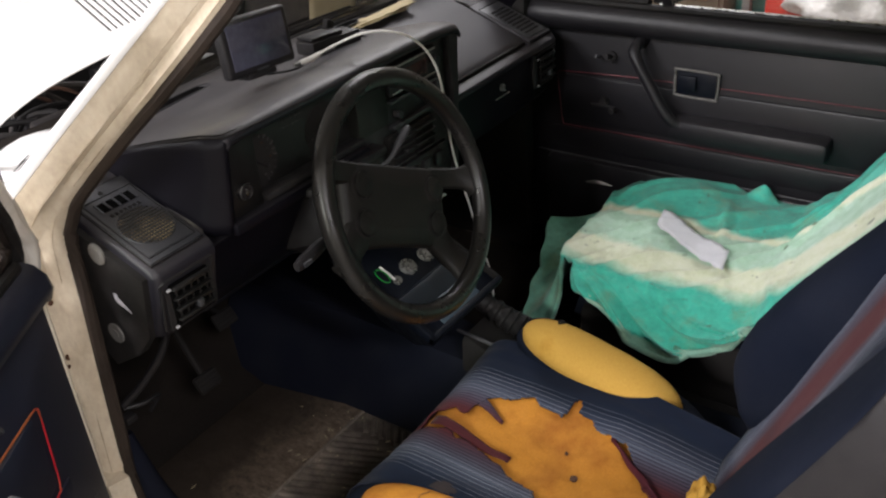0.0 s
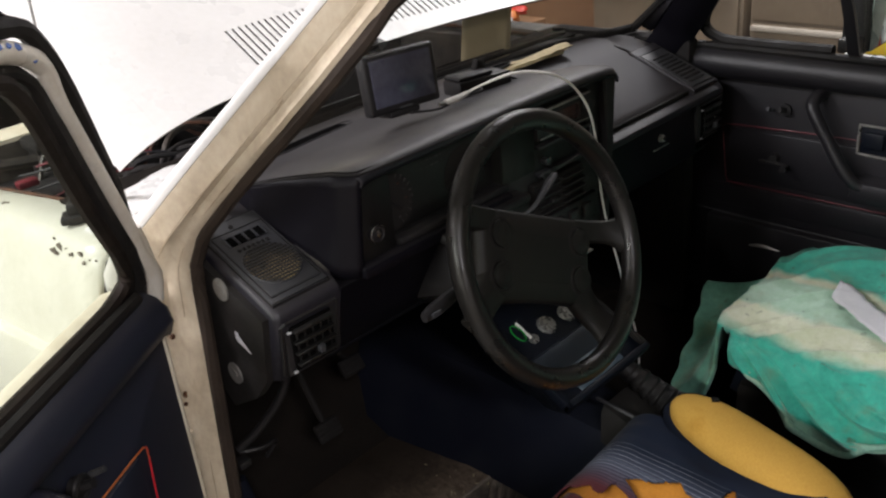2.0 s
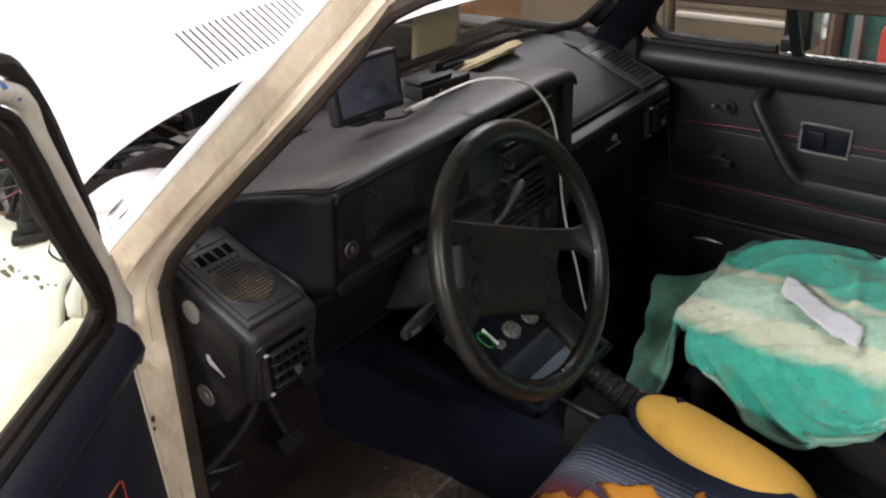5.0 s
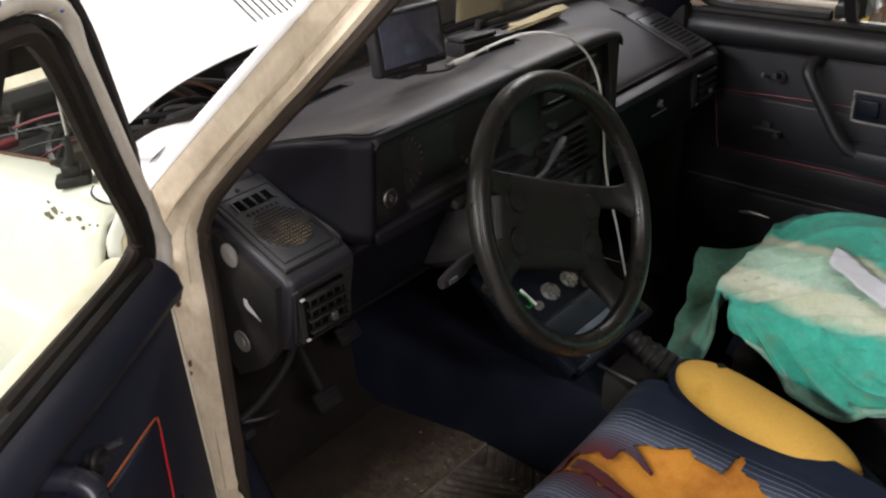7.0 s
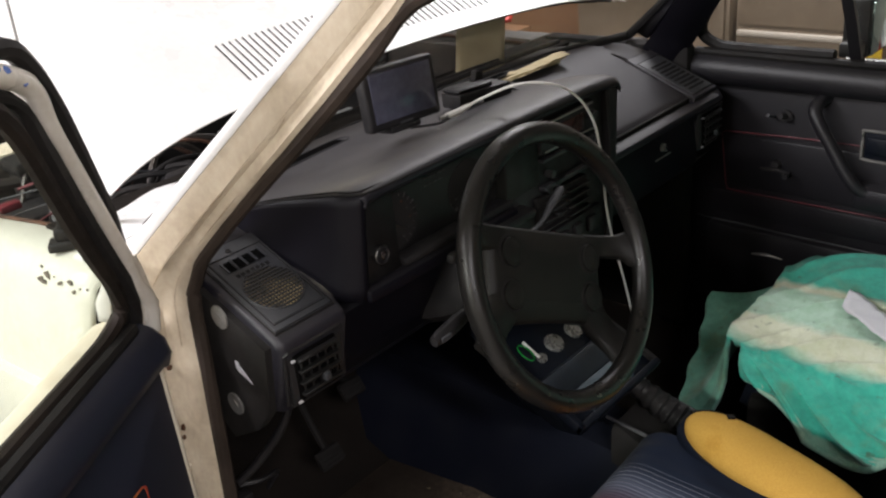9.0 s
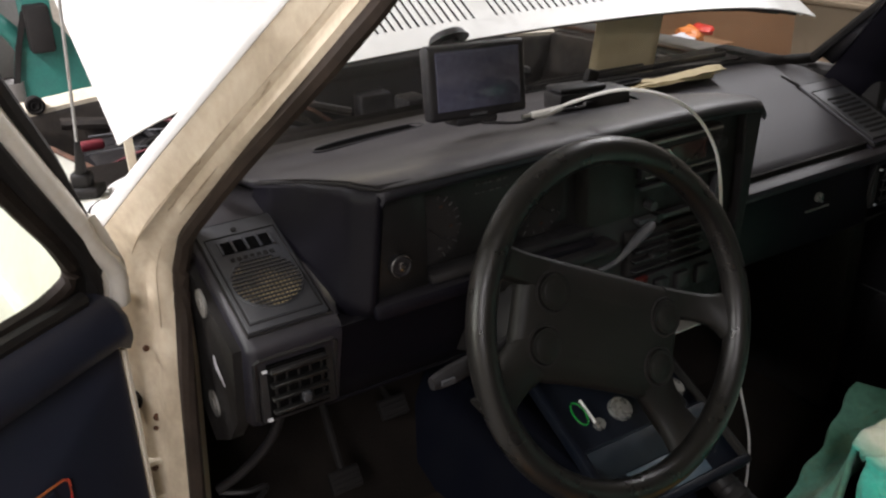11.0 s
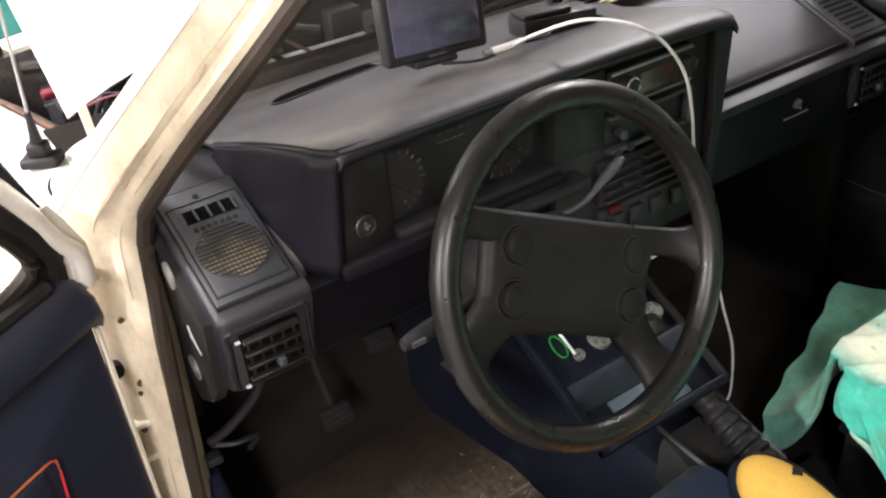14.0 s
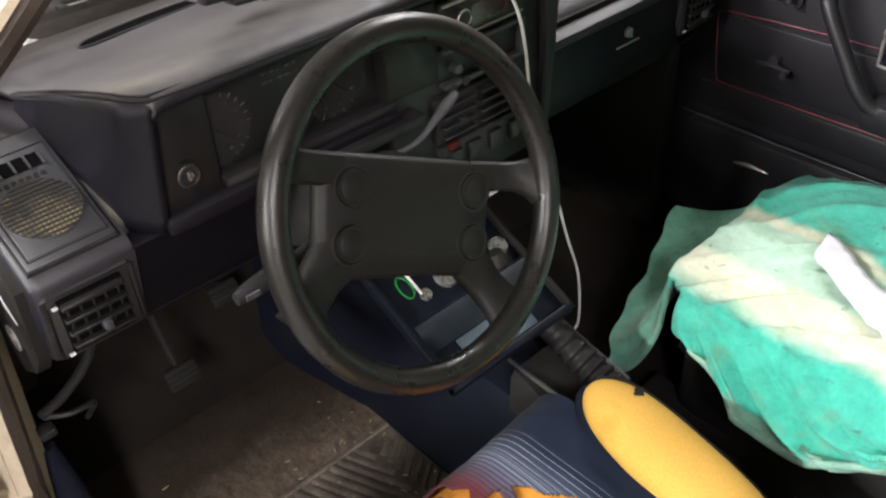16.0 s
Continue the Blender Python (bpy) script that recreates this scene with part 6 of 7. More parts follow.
# ---- driver's seat ----
seat = thing("driver_seat", (-0.30, -0.17, 0.25), "torn blue striped driver's seat with bare orange foam", "car seat", "front seats")
TEAR = [(-0.275, 0.048), (-0.264, -0.005), (-0.222, -0.024), (-0.180, -0.094), (-0.201, -0.155), (-0.147, -0.162), (-0.192, -0.211), (-0.199, -0.268), (-0.262, -0.324), (-0.310, -0.372), (-0.375, -0.30), (-0.378, -0.247), (-0.361, -0.179), (-0.330, -0.098), (-0.316, -0.002), (-0.322, 0.052)]


def seat_z(x, y):
    """Height of the cushion."""
    k = (x + 0.30) / 0.20
    z = 0.487 + 0.012 * min(k * k, 2.2) - 0.020 * math.exp(-(((x + 0.29) / 0.11) ** 2 + ((y + 0.20) / 0.13) ** 2))
    z -= 0.03 * max(0.0, (-y - 0.25) / 0.2)
    if y > 0.0:
        z -= 0.105 * (1 - math.sqrt(max(0.0, 1 - (min(y, 0.078) / 0.080) ** 2)))
    return z


def cush(u, v, off=0.0):
    x = lerp(-0.485, -0.075, u)
    y = lerp(-0.43, 0.078, min(v / 0.85, 1.0))
    x = -0.29 + (x + 0.29) * (1.0 - 0.10 * max(0.0, (-y) / 0.43))
    z = seat_z(x, y) + off
    if v > 0.85:
        z = lerp(z, 0.30, (v - 0.85) / 0.15)
        y -= 0.02 * (v - 0.85) / 0.15
    return x, y + off * 0.3, z


def torn(u, v):
    x, y, z = cush(u, v)
    w = Vector((x * 38, y * 38, 3.0))
    return inside(x + 0.011 * noise.noise(w), y + 0.011 * noise.noise(w + Vector((9, 4, 2))), TEAR)


cov = part("cushion_cover", grid(bmesh.new(), 130, 150, lambda u, v: cush(u, v, 0.004 + 0.0016 * noise.noise(Vector((u * 20, v * 7, 0)))), torn), CLOTH, seat, "striped blue cloth cover torn open")
solid(cov, 0.003, -1)
fb = bmesh.new()
grid(fb, 60, 70, lambda u, v: tuple(Vector(cush(u, v, -0.004)) + Vector((0, 0, 0.004 * noise.noise(Vector((u * 9, v * 11, 5))) + 0.002 * noise.noise(Vector((u * 40, v * 44, 2)))))))
part("cushion_foam", fb, FOAMOR, seat, "crumbling orange foam", 60)
for x, y, r in ((-0.291, -0.223, 0.006), (-0.25, -0.19, 0.003), (-0.31, -0.10, 0.0025), (-0.27, -0.13, 0.002)):
    part("foam_hole", disc(bmesh.new(), (x, y, seat_z(x, y) - 0.005), (0, 0, 1), r, 0.003, 10), RUST, seat)
fl = bmesh.new()
grid(fl, 14, 5, lambda u, v: (lerp(-0.300, -0.318, u) + (v - 0.5) * (0.020 - 0.008 * u) + 0.003 * noise.noise(Vector((u * 6, v * 3, 1))), lerp(0.03, -0.125, u), seat_z(-0.31, lerp(0.03, -0.125, u)) + 0.004 + 0.004 * math.sin(u * 7)))
solid(part("cloth_strip", fl, CLOTH, seat, "loose torn strip of cloth"), 0.003)
fl = bmesh.new()
grid(fl, 8, 5, lambda u, v: (lerp(-0.228, -0.252, u) + (v - 0.5) * 0.02 * (1 - 0.7 * u), lerp(-0.02, -0.075, u), seat_z(-0.24, lerp(-0.02, -0.075, u)) + 0.004 + 0.002 * math.sin(u * 5)))
solid(part("cloth_strip", fl, CLOTH, seat), 0.003)
fl = bmesh.new()
grid(fl, 10, 8, lambda u, v: (lerp(-0.383, -0.338, u) + 0.010 * v + 0.003 * noise.noise(Vector((u * 5, v * 4, 8))), lerp(-0.312, -0.338, u) + 0.030 * v, seat_z(-0.36, -0.32) + 0.003 + 0.026 * math.sin(v * 2.1) * (1 - 0.35 * u)))
solid(part("cloth_strip", fl, CLOTH, seat, "curled striped flap of torn cloth"), 0.003)
fl = bmesh.new()
grid(fl, 8, 6, lambda u, v: (lerp(-0.345, -0.300, u) + 0.006 * v, lerp(-0.338, -0.358, u) + 0.026 * v * (1 - 0.4 * u), seat_z(-0.32, -0.34) + 0.004 + 0.012 * math.sin(v * 2.4)))
solid(part("cloth_strip", fl, GREYCLOTH, seat, "folded grey-brown backing of torn cloth"), 0.003)
fl = bmesh.new()
grid(fl, 16, 5, lambda u, v: (lerp(-0.200, -0.285, u) + (v - 0.5) * 0.016 * math.sin(u * 3.1 + 0.05) + 0.003 * noise.noise(Vector((u * 9, v * 3, 4))), lerp(-0.245, -0.362, u), seat_z(-0.24, lerp(-0.245, -0.362, u)) + 0.005 + 0.006 * math.sin(v * 3.1) + 0.002 * math.sin(u * 11)))
solid(part("cloth_strip", fl, REDCLOTH, seat, "frayed dull red edge of torn cloth"), 0.003)
for cx_, cy_, rx_, ry_, sd in ((-0.432, -0.078, 0.016, 0.034, 1), (-0.442, -0.158, 0.015, 0.040, 5)):
    fl = bmesh.new()
    grid(fl, 12, 12, lambda u, v: (cx_ + rx_ * (2 * u - 1), cy_ + ry_ * (2 * v - 1) - 0.3 * rx_ * (2 * u - 1), cush(clamp01((cx_ + rx_ * (2 * u - 1) + 0.485) / 0.41), 0.85 * clamp01((cy_ + ry_ * (2 * v - 1) + 0.43) / 0.508), 0.0062)[2]), lambda u, v: math.hypot(2 * u - 1, 2 * v - 1) > 0.72 + 0.5 * noise.noise(Vector((u * 3, v * 3, sd))))
    part("bald_patch", fl, GREYCLOTH, seat, "worn grey-brown cloth backing")
crumb = bmesh.new()
for k in range(7):
    x, y = random.uniform(-0.36, -0.30), random.uniform(-0.34, -0.27)
    bmesh.ops.create_icosphere(crumb, subdivisions=1, radius=random.uniform(0.0015, 0.0035), matrix=Matrix.Translation((x, y, seat_z(x, y) - 0.003)) @ Matrix.Rotation(random.uniform(0, 3), 4, "Z") @ Matrix.Diagonal((2.2, 0.8, 0.4, 1)))
part("foam_crumbs", crumb, FOAM, seat)


def bolster(c, axis, ln, w, h, z0):
    """A long side cushion with rounded ends: rings along an axis."""
    c, axis = Vector(c), Vector(axis).normalized()
    s = Vector((axis.y, -axis.x, 0))
    out = []
    for k in range(29):
        t = math.sin((-1 + 2 * k / 28) * math.pi / 2)
        f = max(1 - abs(t) ** 3.2, 0.004) ** 0.5
        out.append([c + axis * (ln / 2 * t) + s * (w / 2 * f * math.copysign(abs(math.cos(a)) ** 0.8, math.cos(a))) + Vector((0, 0, (h * f * max(math.sin(a), -0.2)) if math.sin(a) > 0 else z0 * -math.sin(a))) for a in np.linspace(0, 2 * math.pi, 28, endpoint=False)])
    return loft(bmesh.new(), out)


def sloped(bm):
    """Lowers a cushion towards the rear."""
    for v in bm.verts:
        v.co.z += 0.22 * (v.co.y + 0.158)
    return bm


part("bolster", sloped(bolster((-0.063, -0.175, 0.480), (-0.04, -1, 0), 0.36, 0.112, 0.026, -0.16)), NAVYCLOTH, seat, "navy side bolster", 70)
part("bolster", bolster((-0.502, -0.200, 0.485), (0.02, -1, 0), 0.48, 0.125, 0.040, -0.16), NAVYCLOTH, seat, "navy side bolster", 70)
bf = part("bolster_foam", sloped(bolster((-0.066, -0.160, 0.500), (-0.04, -1, 0), 0.300, 0.104, 0.036, -0.03)), FOAM, seat, "bare yellow bolster foam", 70)
edge_ = [(-0.066 + 0.04 * 0.150 * t + 0.054 * max(1 - abs(t) ** 3.2, 0.02) ** 0.5, -0.158 + 0.150 * t, 0.506 + 0.22 * 0.150 * t) for t in np.linspace(-0.98, 0.98, 14)]
part("torn_edge", tube(bmesh.new(), [Vector(q) + Vector((0.002 * noise.noise(Vector(q) * 60), 0, 0.002 * noise.noise(Vector(q) * 80))) for q in edge_], 0.0042, 6), DARK, bf, "dark torn cloth edge round the foam")
part("cloth_scrap", loft(bmesh.new(), [[(-0.036 + 0.011 * r * math.cos(a) , -0.070 + 0.0065 * r * math.sin(a), z - 0.35 * 0.011 * r * math.cos(a)) for r, a in zip((1, 0.7, 1.1, 0.6, 1, 0.8, 1.2, 0.65), np.linspace(0, 5.5, 8))] for z in (0.5465, 0.5505)]), DARK, bf)
part("bolster_foam", bolster((-0.503, -0.150, 0.506), (0.06, -1, 0), 0.315, 0.096, 0.034, -0.03), FOAMOR, seat, "bare orange bolster foam", 70)
part("foam_crack", tube(bmesh.new(), smooth_path([(-0.548, -0.088, 0.531), (-0.530, -0.084, 0.5385), (-0.512, -0.090, 0.5405), (-0.495, -0.086, 0.5400), (-0.480, -0.092, 0.5370)], 4), 0.0007, 5), RUST, seat)
part("seat_base", box(bmesh.new(), -0.50, -0.08, -0.42, 0.03, 0.27, 0.42, 0.03), DARK, seat, "black seat frame")
for x in (-0.46, -0.13):
    part("seat_rail", box(bmesh.new(), x - 0.02, x + 0.02, -0.45, 0.10, 0.235, 0.275, 0.004), DARK, seat)


def backrest(cx, mt_mid, mt_side, st, tilt=22.3, foot=-0.43, low=0.075, worn=1.0):
    """A reclined backrest with side bolsters; worn flattens the one beside the door."""
    t = math.tan(radians(tilt))
    def at(u, h, d):
        return Vector((cx + u, foot - t * h + d, 0.47 + h))
    def proud(h):
        return interp(h, [0.0, 0.05, 0.1, 0.2, 0.27, 0.34, 0.42, 0.5, 0.58], [0.0, 0.030, 0.058, 0.096, 0.096, 0.078, 0.048, 0.022, 0.0])
    mid = bmesh.new()
    grid(mid, 24, 30, lambda u, v: at(lerp(-0.17, 0.17, u), 0.56 * v, 0.012 * (2 * u - 1) ** 2 - 0.05 * max(0, v - 0.85) / 0.15 + 0.003 * noise.noise(Vector((u * 5, v * 7, 1)))))
    solid(part("back_cover", mid, mt_mid, st, "striped back panel"), 0.01)
    for s in (-1, 1):
        rg, sd = [], []
        for k in range(15):
            h = lerp(low, 0.58, k / 14)
            f = math.sqrt(max(0.04, 1 - max(0.0, (k - 10) / 4.2) ** 2)) * (0.35, 0.75, 0.93, 1.0)[min(k, 3)]
            w, pr = 0.066 * f, max(proud(h), 0.012) * f * (worn if s < 0 else 1.0)
            rg.append([at(s * (0.195 + w * math.cos(a)), h, (pr * math.sin(a) ** 0.8 if math.sin(a) > 0 else 0.05 * math.sin(a))) for a in np.linspace(0, 2 * math.pi, 20, endpoint=False)])
            sd.append([at(s * (0.195 + 0.073 * f), h, pr * 0.50), at(s * (0.195 + 0.078 * f), h, 0.0), at(s * (0.195 + 0.070 * f), h, -0.07), at(s * 0.15, h, -0.09), at(s * 0.15, h, -0.03)])
        part("back_bolster", loft(bmesh.new(), rg), mt_side, st, "padded side of the backrest", 70)
        part("side_cover", loft(bmesh.new(), sd), BLACK, st, "black vinyl side of the backrest", 60)
    sh = bmesh.new()
    loft(sh, [[at(x, 0.02, -0.10), at(x, 0.54, -0.10), at(x, 0.56, -0.08), at(x, 0.53, -0.055), at(x, 0.02, -0.03)] for x in (-0.24, -0.20, 0.20, 0.24)])
    part("back_shell", sh, DARK, st, "black seat back")
    return at


backrest(-0.325, CLOTH, NAVYCLOTH, seat, foot=-0.416, worn=0.5)
tf = bmesh.new()
bmesh.ops.create_icosphere(tf, subdivisions=4, radius=1.0)
c_ = Vector((-0.340, -0.432, 0.560))
for v in tf.verts:
    d = v.co.normalized()
    k = 1 + 0.35 * noise.noise(d * 2.0) + 0.15 * noise.noise(d * 6)
    v.co = c_ + Vector((d.x * 0.030 * k, d.y * 0.020 * k, d.z * 0.036 * k))
part("torn_foam", tf, FOAM, seat, "yellow foam bursting from the torn backrest side", 70)

# ---- passenger seat, with a towel over it ----
pseat = thing("passenger_seat", (0.38, -0.17, 0.25), "dark blue passenger seat under a towel", "car seat", "front seats")
pc = bmesh.new()
grid(pc, 30, 30, lambda u, v: (lerp(0.225, 0.61, u), lerp(-0.43, 0.035, v), 0.500 + 0.010 * abs(2 * u - 1) ** 2 - 0.13 * max(0.0, (v - 0.86) / 0.14) ** 2))
solid(part("cushion", pc, NAVYCLOTH, pseat), 0.10, -1)
part("seat_base", box(bmesh.new(), 0.20, 0.60, -0.42, 0.02, 0.27, 0.42, 0.03), DARK, pseat)
for x in (0.23, 0.57):
    part("seat_rail", box(bmesh.new(), x - 0.02, x + 0.02, -0.45, 0.08, 0.235, 0.275, 0.004), DARK, pseat)
backrest(0.40, NAVYCLOTH, NAVYCLOTH, pseat, 40.0, -0.40)


def crease(d, w):
    """A rounded ridge of width w at a distance d."""
    return math.exp(-((d / w) ** 2))


def towel_at(u, v):
    """u from the hanging inner edge to the door, v from the hanging front edge to the backrest top."""
    p, q = (u - 0.27) / 0.73, (v - 0.30) / 0.70
    x = 0.205 + 0.42 * max(p, 0.0)
    y = 0.055 - 0.66 * max(q, 0.0)
    z = 0.530 + 0.022 * math.sin(3.0 * min(max(p, 0), 1)) + 0.016 * math.exp(-(((p - 0.7) / 0.22) ** 2 + ((q - 0.12) / 0.14) ** 2)) - 0.012 * math.exp(-(((p - 0.45) / 0.25) ** 2 + ((q - 0.38) / 0.15) ** 2))
    z += 0.020 * math.exp(-(((p - 0.85) / 0.25) ** 2 + ((q - 0.22) / 0.12) ** 2)) - 0.022 * max(p, 0.0) * math.exp(-((q / 0.10) ** 2))
    z += 0.034 * math.exp(-(((x - 0.598) / 0.014) ** 2 + ((y + 0.235) / 0.022) ** 2))
    if q > 0.58:
        d = (q - 0.58) * 0.66
        up = max(0.0, d - 0.02)
        y = 0.055 - 0.66 * 0.58 - min(d, 0.02) - up * 1.05
        z += up * 1.35 + 0.012 * math.sin(min(d / 0.05, 1) * math.pi)
    t = 0.0
    if q < 0:
        t = -q / 0.43
        pp = min(max(p, 0.0), 1.0)
        x = lerp(x, 0.180 + 0.265 * pp, t)
        y = lerp(y, 0.132 + 0.073 * pp, t ** 1.5) + (0.004 * math.sin(p * 9) + 0.003 * math.sin(p * 21 + 1)) * t
        z = lerp(z, 0.365 + 0.100 * pp, 1 - (1 - t) ** 1.8) - 0.020 * math.sin(t * math.pi) * pp
        t = 0.0
    if p < 0:
        t = -p / 0.37
        if q < 0.02:
            z -= 0.05 * t
            x -= 0.03 * t
            y -= 0.012 * t
        else:
            hem = 0.028 + 0.104 * math.exp(-(((q - 0.385) / 0.155) ** 2)) + 0.012 * max(0.0, q - 0.5)
            z -= hem * t ** 1.35
            wave = 0.002 * math.sin(q * 27 + 1.2 * t) + 0.006 * math.sin(q * 15 - 2.0 * t + 1)
            x -= 0.080 * math.sin(t * 1.75) + wave * t * interp(q, [0.02, 0.2], [0.2, 1.0])
            y -= 0.05 * t * interp(q, [0.0, 0.3], [1.0, 0.0])
    w = Vector((x * 9, y * 9, z * 7))
    bend = noise.noise(w * 0.55)
    a = 0.74 * x + 0.67 * y + 0.035 * bend
    b = 0.35 * x - 0.94 * y + 0.04 * noise.noise(w * 0.4 + Vector((7, 1, 3)))
    fold = 0.013 * noise.noise(w * 0.8)
    for c, wd, h in ((0.10, 0.010, 0.008), (0.155, 0.007, 0.006), (0.215, 0.012, 0.009), (0.30, 0.009, 0.008), (0.36, 0.012, 0.007), (0.05, 0.008, 0.007), (0.0, 0.010, 0.008)):
        fold += 1.35 * max(0.0, 1 - 2.5 * t) * h * crease(a - c, wd) * (0.35 + abs(noise.noise(w * 0.7 + Vector((c * 40, 0, 0)))) * 1.5)
    for c, wd, h in ((0.12, 0.008, 0.007), (0.21, 0.010, 0.007), (0.34, 0.011, 0.008), (0.42, 0.008, 0.007)):
        fold += 1.35 * max(0.0, 1 - 2.5 * t) * h * crease(b - c, wd) * max(0.0, noise.noise(w * 0.6 + Vector((0, c * 50, 0))) + 0.25) * 1.6
    if t > 0:
        for c, s_, h, w_ in ((0.13, 0.30, 0.009, 0.011), (0.235, 0.46, 0.011, 0.013), (0.36, 0.52, 0.011, 0.012), (0.46, 0.50, 0.010, 0.011), (0.08, 0.10, 0.016, 0.030), (0.17, 0.22, 0.026, 0.042), (0.29, 0.34, 0.030, 0.050), (0.42, 0.36, 0.026, 0.040), (0.50, 0.20, 0.018, 0.030)):
            fold += h * crease(q - c - s_ * (t - 0.4) - 0.05 * bend, w_) * math.sin(min(t * 1.4, 1) * math.pi / 2)
    fold += (0.0018 if t > 0 else 0.0035) * noise.noise(w * 2.2) + 0.0007 * noise.noise(w * 9) + 0.0006 * noise.noise(w * 24)
    if q < 0:
        fold *= 0.35
    return x - 0.75 * fold * (1 if t > 0 else 0.4), y + 0.3 * fold, z + fold * (0.5 if t > 0.2 else 1)


tw = bmesh.new()
grid(tw, 200, 250, towel_at, lambda u, v: u < 0.24 and 0.27 < v < 0.335, True)
tow = solo("towel", tw, TOWEL, (0.40, -0.15, 0.53), "soiled teal and cream terry towel draped over the seat", "towel", smooth=80)
solid(tow, 0.009, 1)
HEM = surf("pale_teal_hem", (0.27, 0.50, 0.40), (0.40, 0.55, 0.42), rough=0.95, patch=20, amount=0.7, grain=160, relief=0.6, depth=0.003, spec=0.1)
hm = [Vector(towel_at(0.004, v)) + Vector((-0.0035, 0.0, 0.002)) for v in np.linspace(0.38, 0.74, 56)]
part("hem", tube(bmesh.new(), hm, [min(0.0012 + 0.0006 * k, 0.0050) for k in range(56)], 8, False, 1.3), HEM, tow, "pale rolled hem", 70)
lb = bmesh.new()
c0, ax, wx = Vector((0.331, -0.172, 0.0)), Vector((-0.087, -0.167, 0)), Vector((0.0335, 0.0055, 0))
def paper_at(u, v):
    p = c0 + ax * (u - 0.5) * 1.0 + wx * (2 * v - 1)
    flat = [towel_at((p.x + dx - 0.205) / 0.42 * 0.73 + 0.27, (0.055 - p.y - dy) / 0.66 * 0.70 + 0.30)[2] for dx in (-0.02, 0.0, 0.02) for dy in (-0.02, 0.0, 0.02)]
    return p.x, p.y, max(flat) + 0.0095
grid(lb, 16, 6, paper_at)
solid(solo("paper_strip", lb, PAPER, (0.42, -0.135, 0.56), "creased white paper strip lying on the towel", "paper"), 0.0012, 1)
# ---- centre console ----
con = thing("centre_console", (-0.02, 0.1, 0.40), "navy plastic console with an open tray", "console")
part("console_body", loft(bmesh.new(), [[(-0.065, y, 0.36), (-0.06, y, h - 0.01), (-0.052, y, h), (0.045, y, h), (0.055, y, h - 0.01), (0.06, y, 0.36)] for y, h in ((-0.20, 0.405), (-0.02, 0.425), (0.08, 0.44), (0.13, 0.46))]), DARK, con, "", 40)
tr = bmesh.new()
loft(tr, [[(-0.10, 0.215, 0.44), (-0.200, 0.095, 0.543), (0.018, 0.095, 0.543), (0.020, 0.215, 0.44)], [(-0.09, 0.30, 0.46), (-0.200, 0.30, 0.652), (0.018, 0.30, 0.652), (0.030, 0.30, 0.46)]])
part("tray_body", tr, NAVYPLASTIC, con, "navy sloping tray body")
TRM = Matrix.Translation((-0.05, 0.215, 0.622)) @ Matrix.Rotation(math.atan2(0.09, 0.17), 4, "X")
part("tray_floor", box(bmesh.new(), -0.15, 0.064, -0.135, 0.092, -0.003, 0.002, 0.001, TRM), NAVYPLASTIC, con)
for x0, x1, y0, y1 in ((-0.160, 0.070, -0.145, -0.133), (-0.160, 0.070, 0.088, 0.10), (-0.160, -0.148, -0.145, 0.10), (0.062, 0.070, -0.145, 0.10)):
    part("tray_wall", box(bmesh.new(), x0, x1, y0, y1, -0.004, 0.014, 0.003, TRM), DARK if x0 > 0 else NAVYPLASTIC, con)
# Ridge in a lighter navy, for the light on its slope.
part("tray_ridge", loft(bmesh.new(), [[TRM @ Vector((x, y, z)) for y, z in ((-0.040, 0.002), (-0.046, 0.012), (-0.056, 0.013), (-0.086, 0.003))] for x in (-0.148, -0.05, 0.062)]), RIDGE, con, "navy ridge across the tray, lightened as a lit slope", 30)
# Pale panel colour imitates the reflection at the tray bottom.
part("tray_panel", box(bmesh.new(), -0.108, 0.010, -0.131, -0.088, 0.003, 0.006, 0.001, TRM), BLUEGREY, con, "tray bottom, pale blue-grey for the reflection on it")
up3 = TRM.to_3x3() @ Vector((0, 0, 1))
for x, y, r in ((-0.055, -0.006, 0.018), (-0.002, -0.008, 0.017), (0.043, -0.010, 0.015), (-0.098, -0.014, 0.009)):
    solo("coin", disc(bmesh.new(), TRM @ Vector((x, y, 0.0025)), up3, r, 0.005, 28, r * 0.9), SILVER, TRM @ Vector((x, y, 0.002)), "dull silver disc lying in the console tray", "coin", "discs in the tray")
gc = TRM @ Vector((-0.128, 0.005, 0.010))
gr_ = [TRM @ Vector((-0.122 + 0.009 * math.cos(a), 0.006 + 0.017 * math.sin(a), 0.014)) for a in np.linspace(0, 2 * math.pi, 20, endpoint=False)]
solo("snap_hook", tube(bmesh.new(), gr_, 0.0014, 8, True), GREEN, gc, "bright green snap hook in the tray", "hook")
solo("white_stick", tube(bmesh.new(), [TRM @ Vector((-0.108, 0.024, 0.012)), TRM @ Vector((-0.106, -0.012, 0.010))], 0.0024, 8), CABLE, TRM @ Vector((-0.108, 0.008, 0.006)), "short white plastic stick in the tray", "stick")
# gear lever with a ribbed gaiter
gear = thing("gear_lever", (-0.02, 0.03, 0.46), "black gear lever with a ribbed rubber gaiter", "gear lever")
gt = bmesh.new()
ga = [Vector((0.034, 0.020, 0.440)), Vector((0.032, 0.052, 0.452)), Vector((0.029, 0.085, 0.468)), Vector((0.024, 0.122, 0.490))]
pts = smooth_path(ga, 8)
rr = [0.029 * (1 - 0.25 * i / (len(pts) - 1)) * (1.0, 0.97, 0.80, 0.78)[i % 4] for i in range(len(pts))]
